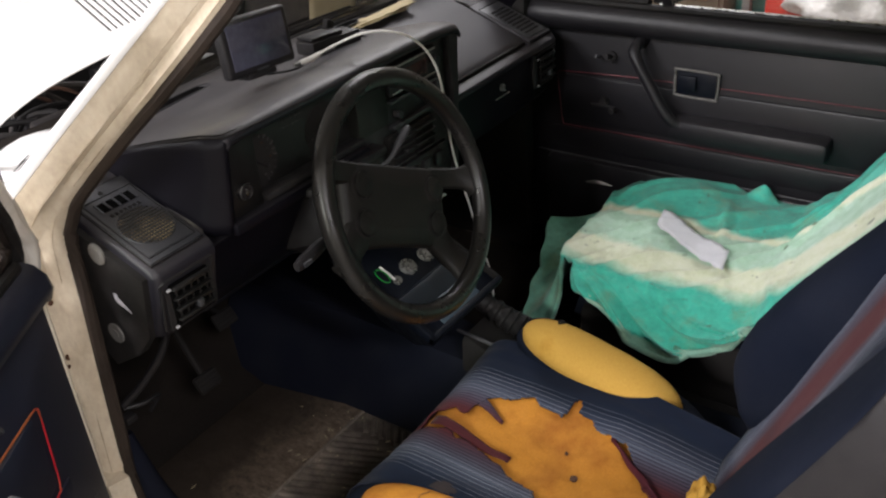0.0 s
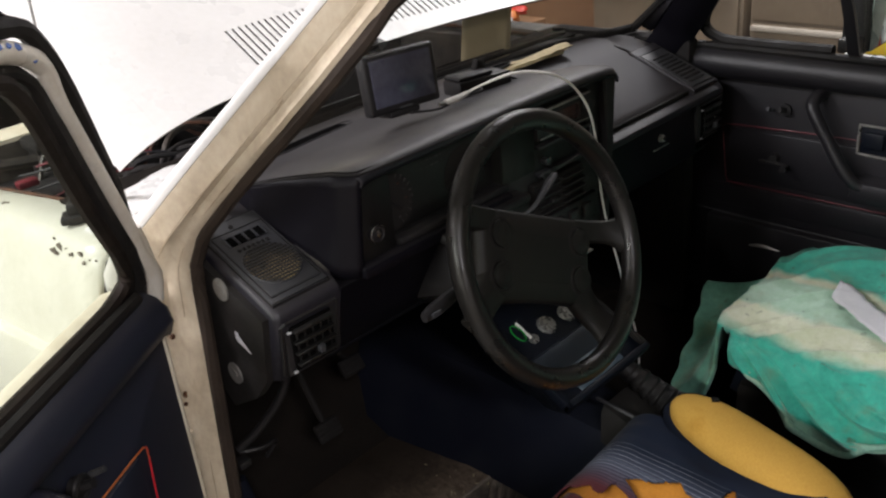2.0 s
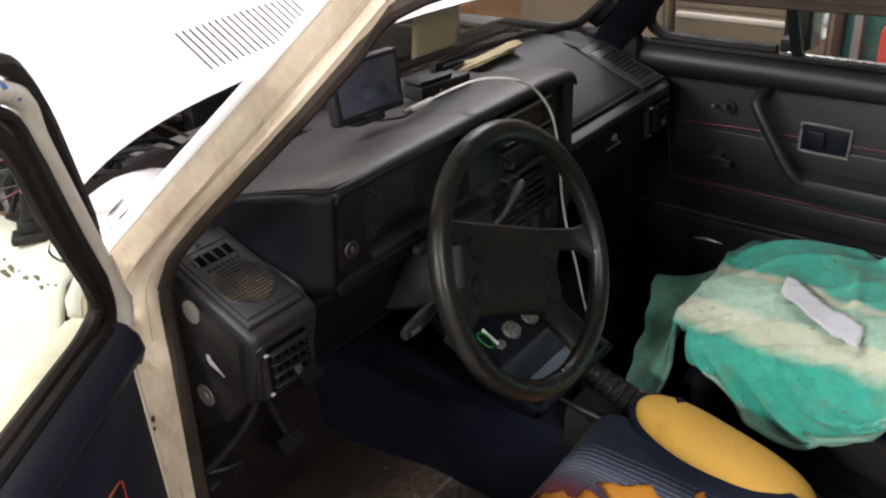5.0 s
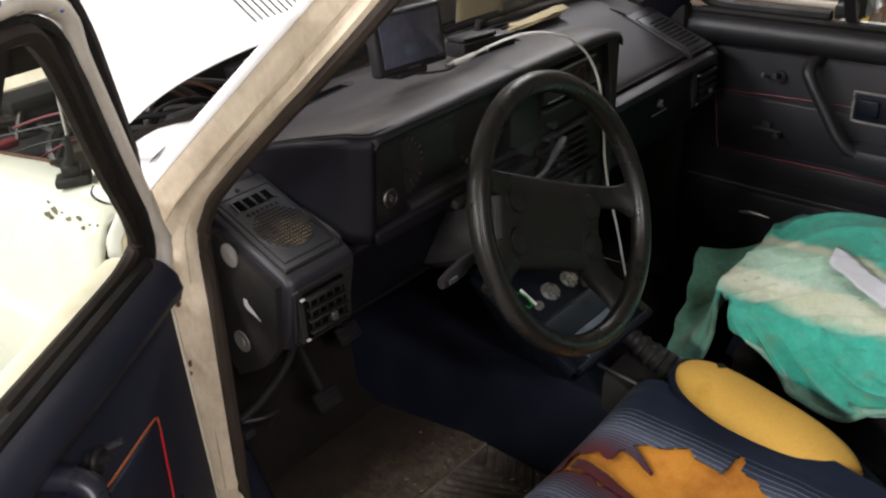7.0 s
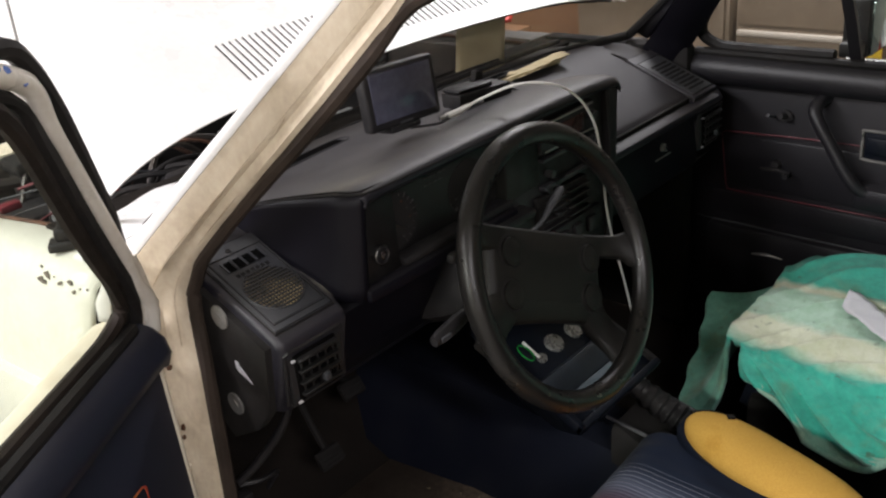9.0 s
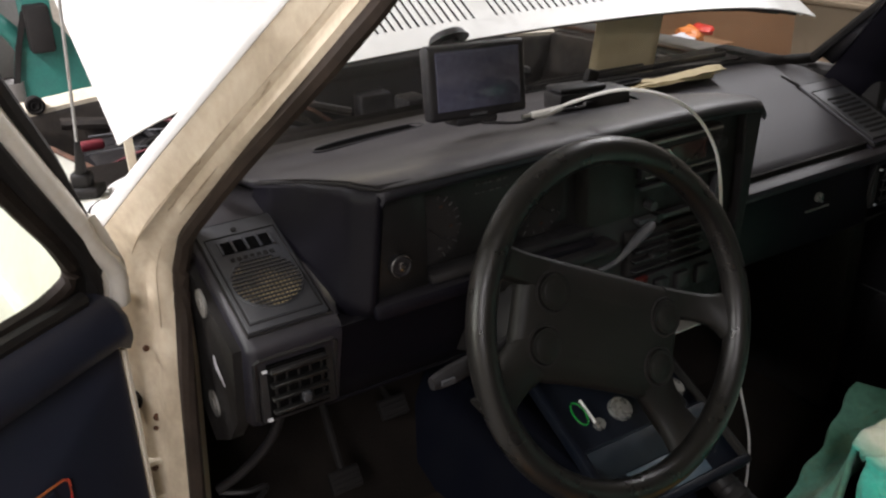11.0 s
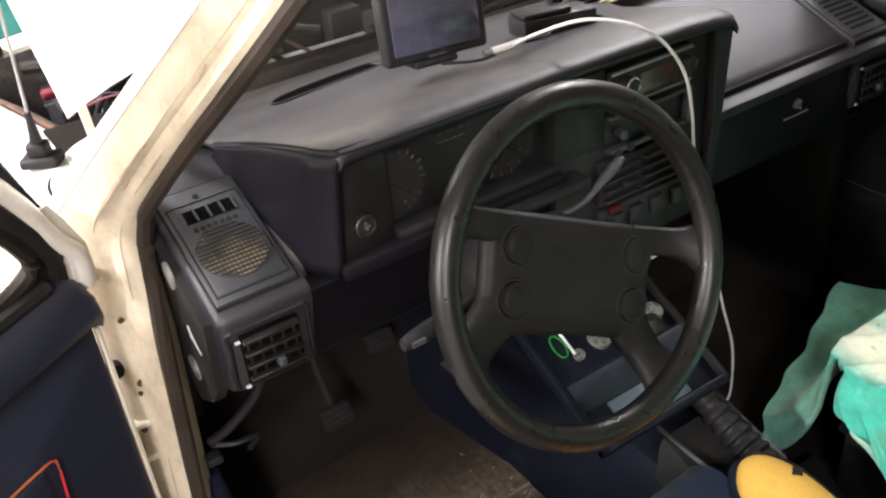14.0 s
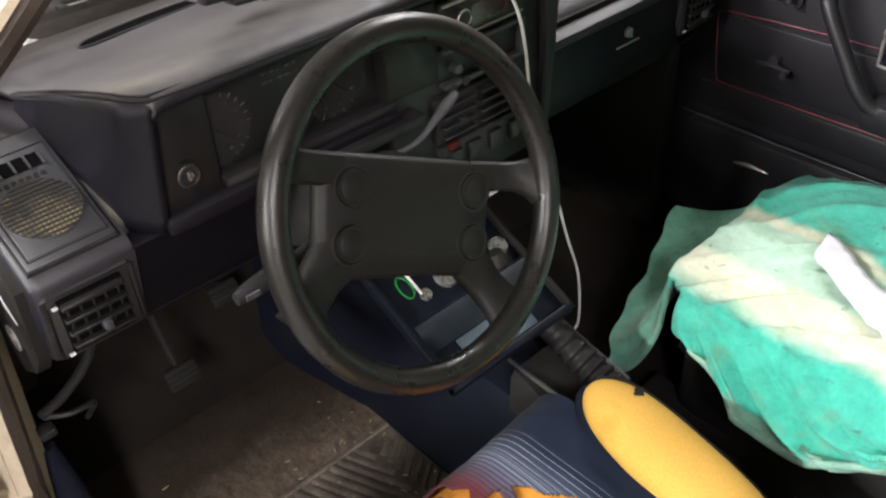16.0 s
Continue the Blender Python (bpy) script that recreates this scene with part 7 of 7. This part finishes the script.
part("gaiter", tube(gt, pts, rr, 16), BLACK, gear, "ribbed black rubber gaiter", 40)
part("lever", tube(bmesh.new(), [(0.025, 0.118, 0.487), (0.010, 0.150, 0.512), (-0.012, 0.175, 0.56), (-0.022, 0.182, 0.60)], [0.020, 0.017, 0.012, 0.010], 10), BLACK, gear, "black lever shaft")
part("knob", disc(disc(bmesh.new(), (-0.022, 0.182, 0.598), (-0.2, 0.25, 0.9), 0.012, 0.015, 18, 0.016), (-0.025, 0.186, 0.612), (-0.2, 0.25, 0.9), 0.016, 0.018, 18, 0.010), BLACK, gear)
part("edge_strip", tube(bmesh.new(), [(-0.044, 0.150, 0.462), (-0.040, 0.05, 0.448)], 0.0035, 6), GREY, con, "worn grey edge")
part("edge_strip", tube(bmesh.new(), [(0.064, 0.155, 0.478), (0.052, 0.06, 0.468), (0.045, 0.0, 0.462)], 0.0032, 6), GREY, con)

# ---- footwell ----
for x, py, lab in ((-0.402, 0.468, "black clutch pedal with a ribbed rubber pad"), (-0.275, 0.545, "black brake pedal with a ribbed rubber pad")):
    pd = thing("pedal", (x, py, 0.44), lab, "pedal", "pedals")
    pm = Matrix.Translation((x, py, 0.464 if x < -0.3 else 0.50)) @ Matrix.Rotation(radians(-35), 4, "X")
    part("pad", box(bmesh.new(), -0.025, 0.025, -0.006, 0.006, -0.017, 0.017, 0.004, pm), DARK, pd)
    for k in range(4):
        part("pad_rib", box(bmesh.new(), -0.022, 0.022, -0.009, -0.004, -0.014 + k * 0.008, -0.010 + k * 0.008, 0.001, pm, 1), DARK, pd)
    part("arm", tube(bmesh.new(), smooth_path([(x, py + 0.007, 0.467 if x < -0.3 else 0.503), (x, py + 0.05, 0.54), (x + 0.01, 0.62, 0.70)], 5), 0.006, 8), DARK, pd)
mt_ = thing("floor_mat", (-0.36, 0.2, 0.235), "dusty black rubber floor mat with chevron ribs", "floor mat")
part("sheet", box(bmesh.new(), -0.575, -0.135, -0.10, 0.345, 0.235, 0.245, 0.004), MAT, mt_)
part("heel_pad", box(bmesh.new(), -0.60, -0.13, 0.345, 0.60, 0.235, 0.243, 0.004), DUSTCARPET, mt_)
ribs = []
for k in range(26):
    x0 = -0.630 + k * 0.0175
    ya, yb = min(0.335, 0.335 - (-0.462 - x0) / 0.4), max(-0.08, 0.335 - (-0.196 - x0) / 0.4)
    if ya - yb > 0.02:
        ribs.append((x0 + 0.4 * (0.335 - ya), ya, x0 + 0.4 * (0.335 - yb), yb))
for k in range(20):
    y = 0.325 - k * 0.0195
    ribs.append((-0.558, max(y - 0.045, -0.085), -0.474, y))
    ribs.append((-0.146, y, -0.186, max(y - 0.028, -0.085)))
for xa, ya, xb, yb in ribs:
    part("mat_rib", tube(bmesh.new(), [(xa, ya, 0.2462), (xb, yb, 0.2462)], 0.0056, 6, False, 1.0), MAT, mt_)
part("mat_rim", tube(bmesh.new(), [(-0.573, 0.343, 0.2455), (-0.137, 0.343, 0.2455)], 0.004, 6, False, 0.7), MAT, mt_)
CRUMB = surf("pale_crumbs", (0.42, 0.37, 0.24), (0.25, 0.22, 0.16), rough=0.9, patch=30, amount=0.6, grain=300, relief=0.2, spec=0.1)
bits = bmesh.new()
random.seed(11)
for k in range(70):
    x, y = random.uniform(-0.56, -0.15), random.gauss(0.29, 0.09)
    bmesh.ops.create_icosphere(bits, subdivisions=1, radius=random.uniform(0.0009, 0.0022), matrix=Matrix.Translation((x, y, 0.250 if y < 0.345 else 0.2445)) @ Matrix.Rotation(random.uniform(0, 3.1), 4, "Z") @ Matrix.Diagonal((0.7, random.uniform(1, 4), 0.5, 1)))
solo("floor_grit", bits, CRUMB, (-0.36, 0.3, 0.245), "pale grit and crumbs scattered on the floor", "grit", kind="stuff")

# ---- on the dashboard ----
gps = thing("navigation_screen", (-0.215, 0.385, 1.0), "black dashboard navigation screen, switched off", "screen")
GM = Matrix.Translation((-0.218, 0.382, 1.056)) @ Matrix.Rotation(radians(-4), 4, "Z") @ Matrix.Rotation(radians(-8), 4, "X") @ Matrix.Rotation(radians(1.5), 4, "Y")
part("case", box(bmesh.new(), -0.067, 0.073, -0.004, 0.018, -0.046, 0.046, 0.006, GM, 3), BLACK, gps)
# Bluish base colour stands in for the reflection on the dark screen.
sg = surf("reflection_blue_screen", (0.062, 0.063, 0.092), (0.085, 0.085, 0.12), rough=0.12, patch=6, amount=0.4, grain=100, relief=0.0)
part("screen", box(bmesh.new(), -0.056, 0.062, -0.0062, -0.003, -0.034, 0.038, 0.001, GM), sg, gps, "glossy dark screen")
part("maker_mark", box(bmesh.new(), -0.012, 0.012, -0.0052, -0.0035, -0.0425, -0.0395, 0.0, GM), GREY, gps)
part("foot", box(box(bmesh.new(), -0.03, 0.03, -0.002, 0.035, -0.055, -0.044, 0.004, GM), -0.012, 0.012, 0.012, 0.03, -0.05, 0.01, 0.003, GM), BLACK, gps)
part("suction_mount", tube(disc(bmesh.new(), (-0.222, 0.435, 1.095), (0.0, 0.55, 0.8), 0.028, 0.010, 24, 0.022), [(-0.218, 0.40, 1.065), (-0.220, 0.435, 1.095)], 0.012, 10), BLACK, gps)
cab = [(-0.128, 0.352, 1.004), (-0.105, 0.325, 1.022), (-0.070, 0.275, 1.042), (-0.030, 0.235, 1.034), (0.010, 0.222, 1.003), (0.045, 0.220, 0.955), (0.062, 0.220, 0.90), (0.070, 0.220, 0.845), (0.085, 0.226, 0.79), (0.118, 0.235, 0.71), (0.150, 0.235, 0.62), (0.180, 0.235, 0.525), (0.216, 0.235, 0.42), (0.224, 0.235, 0.32), (0.212, 0.238, 0.29)]
wc = thing("charging_cable", cab[0], "white charging cable looping over the dashboard", "cable")
part("cord", tube(bmesh.new(), smooth_path(cab, 8), 0.0022, 8), CABLE, wc)
part("plug", tube(bmesh.new(), [(-0.150, 0.356, 1.004), (-0.128, 0.352, 1.005), (-0.108, 0.347, 1.010)], [0.0055, 0.006, 0.004], 8), CABLE, wc, "white plug")
part("plug_tip", tube(bmesh.new(), [(-0.162, 0.360, 1.003), (-0.150, 0.356, 1.004)], 0.0035, 8), CHROME, wc)
part("black_lead", tube(bmesh.new(), smooth_path([(-0.22, 0.365, 1.006), (-0.17, 0.350, 1.001), (-0.11, 0.362, 1.001), (-0.06, 0.36, 1.000), (-0.02, 0.40, 0.99), (0.03, 0.41, 0.984)], 6), 0.002, 6), BLACK, wc)
pw = thing("black_box", (0.005, 0.425, 0.975), "small matt black plastic box with a cord on the dashboard top", "box")
PM = Matrix.Translation((0.006, 0.428, 0.974)) @ Matrix.Rotation(radians(-11), 4, "Z") @ Matrix.Rotation(radians(-4), 4, "X")
part("case", box(bmesh.new(), -0.056, 0.056, -0.026, 0.028, 0.0, 0.026, 0.004, PM), BLACK, pw)
part("lid", box(bmesh.new(), -0.054, 0.020, -0.022, 0.026, 0.026, 0.034, 0.004, PM), BLACK, pw)
part("tab", box(bmesh.new(), -0.006, 0.012, 0.008, 0.024, 0.030, 0.052, 0.004, PM @ Matrix.Rotation(radians(18), 4, "Y")), DARK, pw)
part("cord", tube(bmesh.new(), smooth_path([PM @ Vector(q) for q in ((0.056, 0.0, 0.010), (0.075, -0.012, 0.004), (0.060, -0.040, 0.002), (0.0, -0.048, 0.002), (-0.05, -0.040, 0.003), (-0.075, -0.03, 0.004))], 6), 0.0022, 6), BLACK, pw)
pp = thing("folded_papers", (0.25, 0.505, 0.955), "yellowed folded papers on the dashboard top", "papers")
random.seed(3)
for k in range(5):
    c, a = Vector((0.250 + 0.006 * k, 0.513 + random.uniform(-0.006, 0.006), 0.953 + 0.0024 * k)), random.uniform(-0.14, 0.10)
    pg = bmesh.new()
    grid(pg, 14, 6, lambda u, v: (c.x + (u - 0.5) * 0.19 * math.cos(a) - (v - 0.5) * 0.024 * math.sin(a), c.y + (u - 0.5) * 0.19 * math.sin(a) + (v - 0.5) * 0.024, c.z + 0.003 * math.sin(u * 4 + k) + 0.002 * math.sin(v * 5 + k) + 0.0025 * noise.noise(Vector((u * 9, v * 4, k)))))
    solid(part("sheet", pg, CARD, pp), 0.0014)
# card standing behind the windscreen, and a coloured sticker on the glass
sh = bmesh.new()
grid(sh, 8, 8, lambda u, v: (lerp(0.200, 0.368, u) + 0.045 * v, 0.660 + 0.01 * u + 0.02 * v, lerp(0.910, 1.045, v) - 0.012 * u))
solid(solo("card_sheet", sh, CARD, (0.28, 0.66, 0.910), "tan card sheet propped in the scuttle", "card"), 0.002)
cd = thing("white_card", (0.06, 0.22, 0.69), "white card tucked under the heater panel", "card")
part("sheet", box(bmesh.new(), -0.005, 0.058, 0.226, 0.268, 0.692, 0.694, 0.0, Matrix.Translation((0, 0, 0)), 1), PAPER, cd)

# ---- around the car ----
def cabinet(x, y, w, h, rows, name, mat, edge, label, face):
    """A drawer cabinet whose front faces along face."""
    cb = thing(name, (x, y, 0), label, "cabinet", "garage cabinets")
    q = Matrix.Translation((x, y, 0)) @ Matrix.Rotation(face, 4, "Z")
    part("carcass", box(bmesh.new(), -w / 2, w / 2, 0.0, 0.5, 0.0, h, 0.006, q), mat, cb)
    for k in range(rows):
        z0, z1 = 0.06 + (h - 0.1) * k / rows, 0.06 + (h - 0.1) * (k + 1) / rows - 0.012
        d = part("drawer", box(bmesh.new(), -w / 2 + 0.015, w / 2 - 0.015, -0.02, 0.0, z0, z1, 0.004, q), mat, cb)
        part("drawer_pull", box(bmesh.new(), -w / 2 + 0.02, w / 2 - 0.02, -0.045, -0.018, z1 - 0.028, z1 - 0.006, 0.006, q), edge, d)
    return cb


cabinet(2.25, 0.72, 0.62, 0.80, 4, "drawer_cabinet", TAN, TANEDGE, "tan drawer cabinet with pale pulls and a yellow sticker", radians(-90))
cabinet(2.25, 1.42, 0.72, 0.80, 1, "drawer_cabinet", TAN, TAN, "tan plain-fronted garage cabinet", radians(-90))
sk = thing("yellow_sticker", (2.2, 0.45, 0.5), "yellow rectangular sticker on the cabinet", "sticker")
part("label", box(bmesh.new(), 2.195, 2.203, 0.46, 0.56, 0.505, 0.565, 0.001, pose(0, 0, 0)), YELLOW, sk)
slab("wall_board", 2.75, 2.80, 1.55, 4.6, 0.0, 1.1, BROWN, "brown wooden board against the wall", "board")
tb_ = thing("tool_trolley", (2.2, 0.0, 0), "red tool trolley wrapped in clear film", "trolley")
part("body", box(bmesh.new(), 2.10, 2.5, -0.35, 0.22, 0.12, 0.62, 0.03), REDPAINT, tb_)
wr = bmesh.new()
bmesh.ops.create_icosphere(wr, subdivisions=4, radius=1.0)
for v in wr.verts:
    d = v.co.normalized()
    k = 1 + 0.25 * noise.noise(d * 2.5) + 0.10 * noise.noise(d * 7)
    v.co = Vector((2.15 + d.x * 0.20 * k, -0.10 + d.y * 0.24 * k, 0.58 + d.z * 0.13 * k))
part("film", wr, POLY, tb_, "crumpled pale film", 80)
for x in (2.15, 2.45):
    for y in (-0.3, 0.17):
        part("castor", disc(bmesh.new(), (x - 0.015, y, 0.06), (1, 0, 0), 0.06, 0.03, 18), RUBBER, tb_)
mc = thing("green_machine", (2.5, 0.25, 0), "dark green workshop machine with a yellow plate", "machine")
part("body", box(bmesh.new(), 2.35, 2.8, 0.22, 0.40, 0.0, 0.75, 0.02), TEAL, mc)
part("plate", box(bmesh.new(), 2.34, 2.352, 0.22, 0.38, 0.70, 0.74, 0.002), YELLOW, mc)
part("post", box(bmesh.new(), 2.28, 2.32, 0.32, 0.35, 0.0, 0.80, 0.004), GREYCAB, mc)
bx = thing("printed_bag", (1.8, 1.9, 0.0), "crumpled orange and white printed bag on a stool", "bag")
part("stool", loft(bmesh.new(), [[(1.70, 1.84, z), (1.98, 1.84, z), (1.98, 2.10, z), (1.70, 2.10, z)] for z in (0.0, 0.58)]), BROWN, bx)
for mt, cx, cy, cz, rx, rz in ((ORANGE, 1.82, 1.92, 0.615, 0.055, 0.035), (PAPER, 1.76, 1.90, 0.605, 0.035, 0.025), (REDPAINT, 1.86, 1.90, 0.635, 0.035, 0.02)):
    bg = bmesh.new()
    bmesh.ops.create_icosphere(bg, subdivisions=3, radius=1.0)
    for v in bg.verts:
        d = v.co.normalized()
        k = 1 + 0.5 * noise.noise(d * 2.3 + Vector((cx * 9, 0, 0)))
        v.co = Vector((cx + d.x * rx * k, cy + d.y * 0.05 * k, cz + d.z * rz * k))
    part("bag_fold", bg, mt, bx, "", 70)
# beyond the nose of the car
steel_cabinet = cabinet(-0.56, 3.05, 0.44, 1.0, 2, "tool_cabinet", GREYCAB, STEEL, "grey steel drawer cabinet with metal pulls", 0.0)
hoist = thing("teal_hoist", (-0.30, 2.9, 0), "teal engine hoist with a sloping arm", "hoist")
part("column", loft(bmesh.new(), [[(x0 - w, 2.85, z), (x0 + w, 2.85, z), (x0 + w, 2.98, z), (x0 - w, 2.98, z)] for x0, w, z in ((-0.34, 0.17, 0.0), (-0.34, 0.145, 0.50), (-0.34, 0.095, 0.70), (-0.355, 0.045, 0.80), (-0.36, 0.04, 1.2))]), TEAL, hoist)
part("arm", tube(bmesh.new(), [(-0.545, 2.86, 0.86), (-0.49, 2.86, 0.82), (-0.44, 2.87, 0.755), (-0.41, 2.88, 0.69)], [0.022, 0.028, 0.030, 0.030], 10), TEAL, hoist)
part("strap", loft(bmesh.new(), [[(x - 0.010, 2.835, z), (x + 0.010, 2.835, z), (x + 0.010, 2.846, z), (x - 0.010, 2.846, z)] for x, z in ((-0.50, 0.50), (-0.475, 0.58), (-0.44, 0.72), (-0.40, 0.84))]), DARK, hoist, "black strap")
part("winch", box(bmesh.new(), -0.405, -0.325, 2.79, 2.86, 0.70, 0.86, 0.012), DARK, hoist, "black winch box")
bk = thing("plastic_tub", (-0.50, 2.86, 0), "grey plastic tub on the floor", "tub")
part("wall", loft(bmesh.new(), [[(-0.485 + r * math.cos(a), 2.86 + r * math.sin(a), z) for a in np.linspace(0, 2 * math.pi, 20, endpoint=False)] for r, z in ((0.030, 0.0), (0.040, 0.60), (0.044, 0.606), (0.041, 0.606), (0.037, 0.60), (0.024, 0.30))]), GREYCAB, bk)
# Solid dark board stands for the shade under the cabinet.
part("under_shade_board", box(bmesh.new(), -0.60, -0.20, 3.0, 3.045, 0.0, 0.585, 0.004), DARK, steel_cabinet, "black board for the shade under the drawers")
ld = thing("orange_stand", (-0.68, 2.9, 0), "orange and red leaning stand beside the cabinet", "stand")
part("rail", tube(bmesh.new(), [(-0.63, 2.86, 0.0), (-0.74, 2.92, 1.2)], 0.018, 8), ORANGE, ld)
part("rail", tube(bmesh.new(), [(-0.585, 2.84, 0.0), (-0.70, 2.90, 1.2)], 0.016, 8), REDPAINT, ld)
part("rail", tube(bmesh.new(), [(-0.56, 2.83, 0.0), (-0.665, 2.88, 1.2)], 0.018, 8), SEAL, ld)
# Made-up bench, added only to darken the background by the far wall.
lb_ = thing("backdrop_bench", (0.8, 4.3, 0), "made-up dark low bench that darkens the background", "workbench")
part("top", box(bmesh.new(), 0.1, 1.7, 4.0, 4.58, 0.56, 0.62, 0.008), SEAL, lb_)
for x in (0.14, 0.86, 1.58):
    part("panel", box(bmesh.new(), x, x + 0.08, 4.04, 4.56, 0.0, 0.56, 0.004), SEAL, lb_)
part("back", box(bmesh.new(), 0.14, 1.66, 4.53, 4.57, 0.0, 0.56, 0.004), SEAL, lb_)
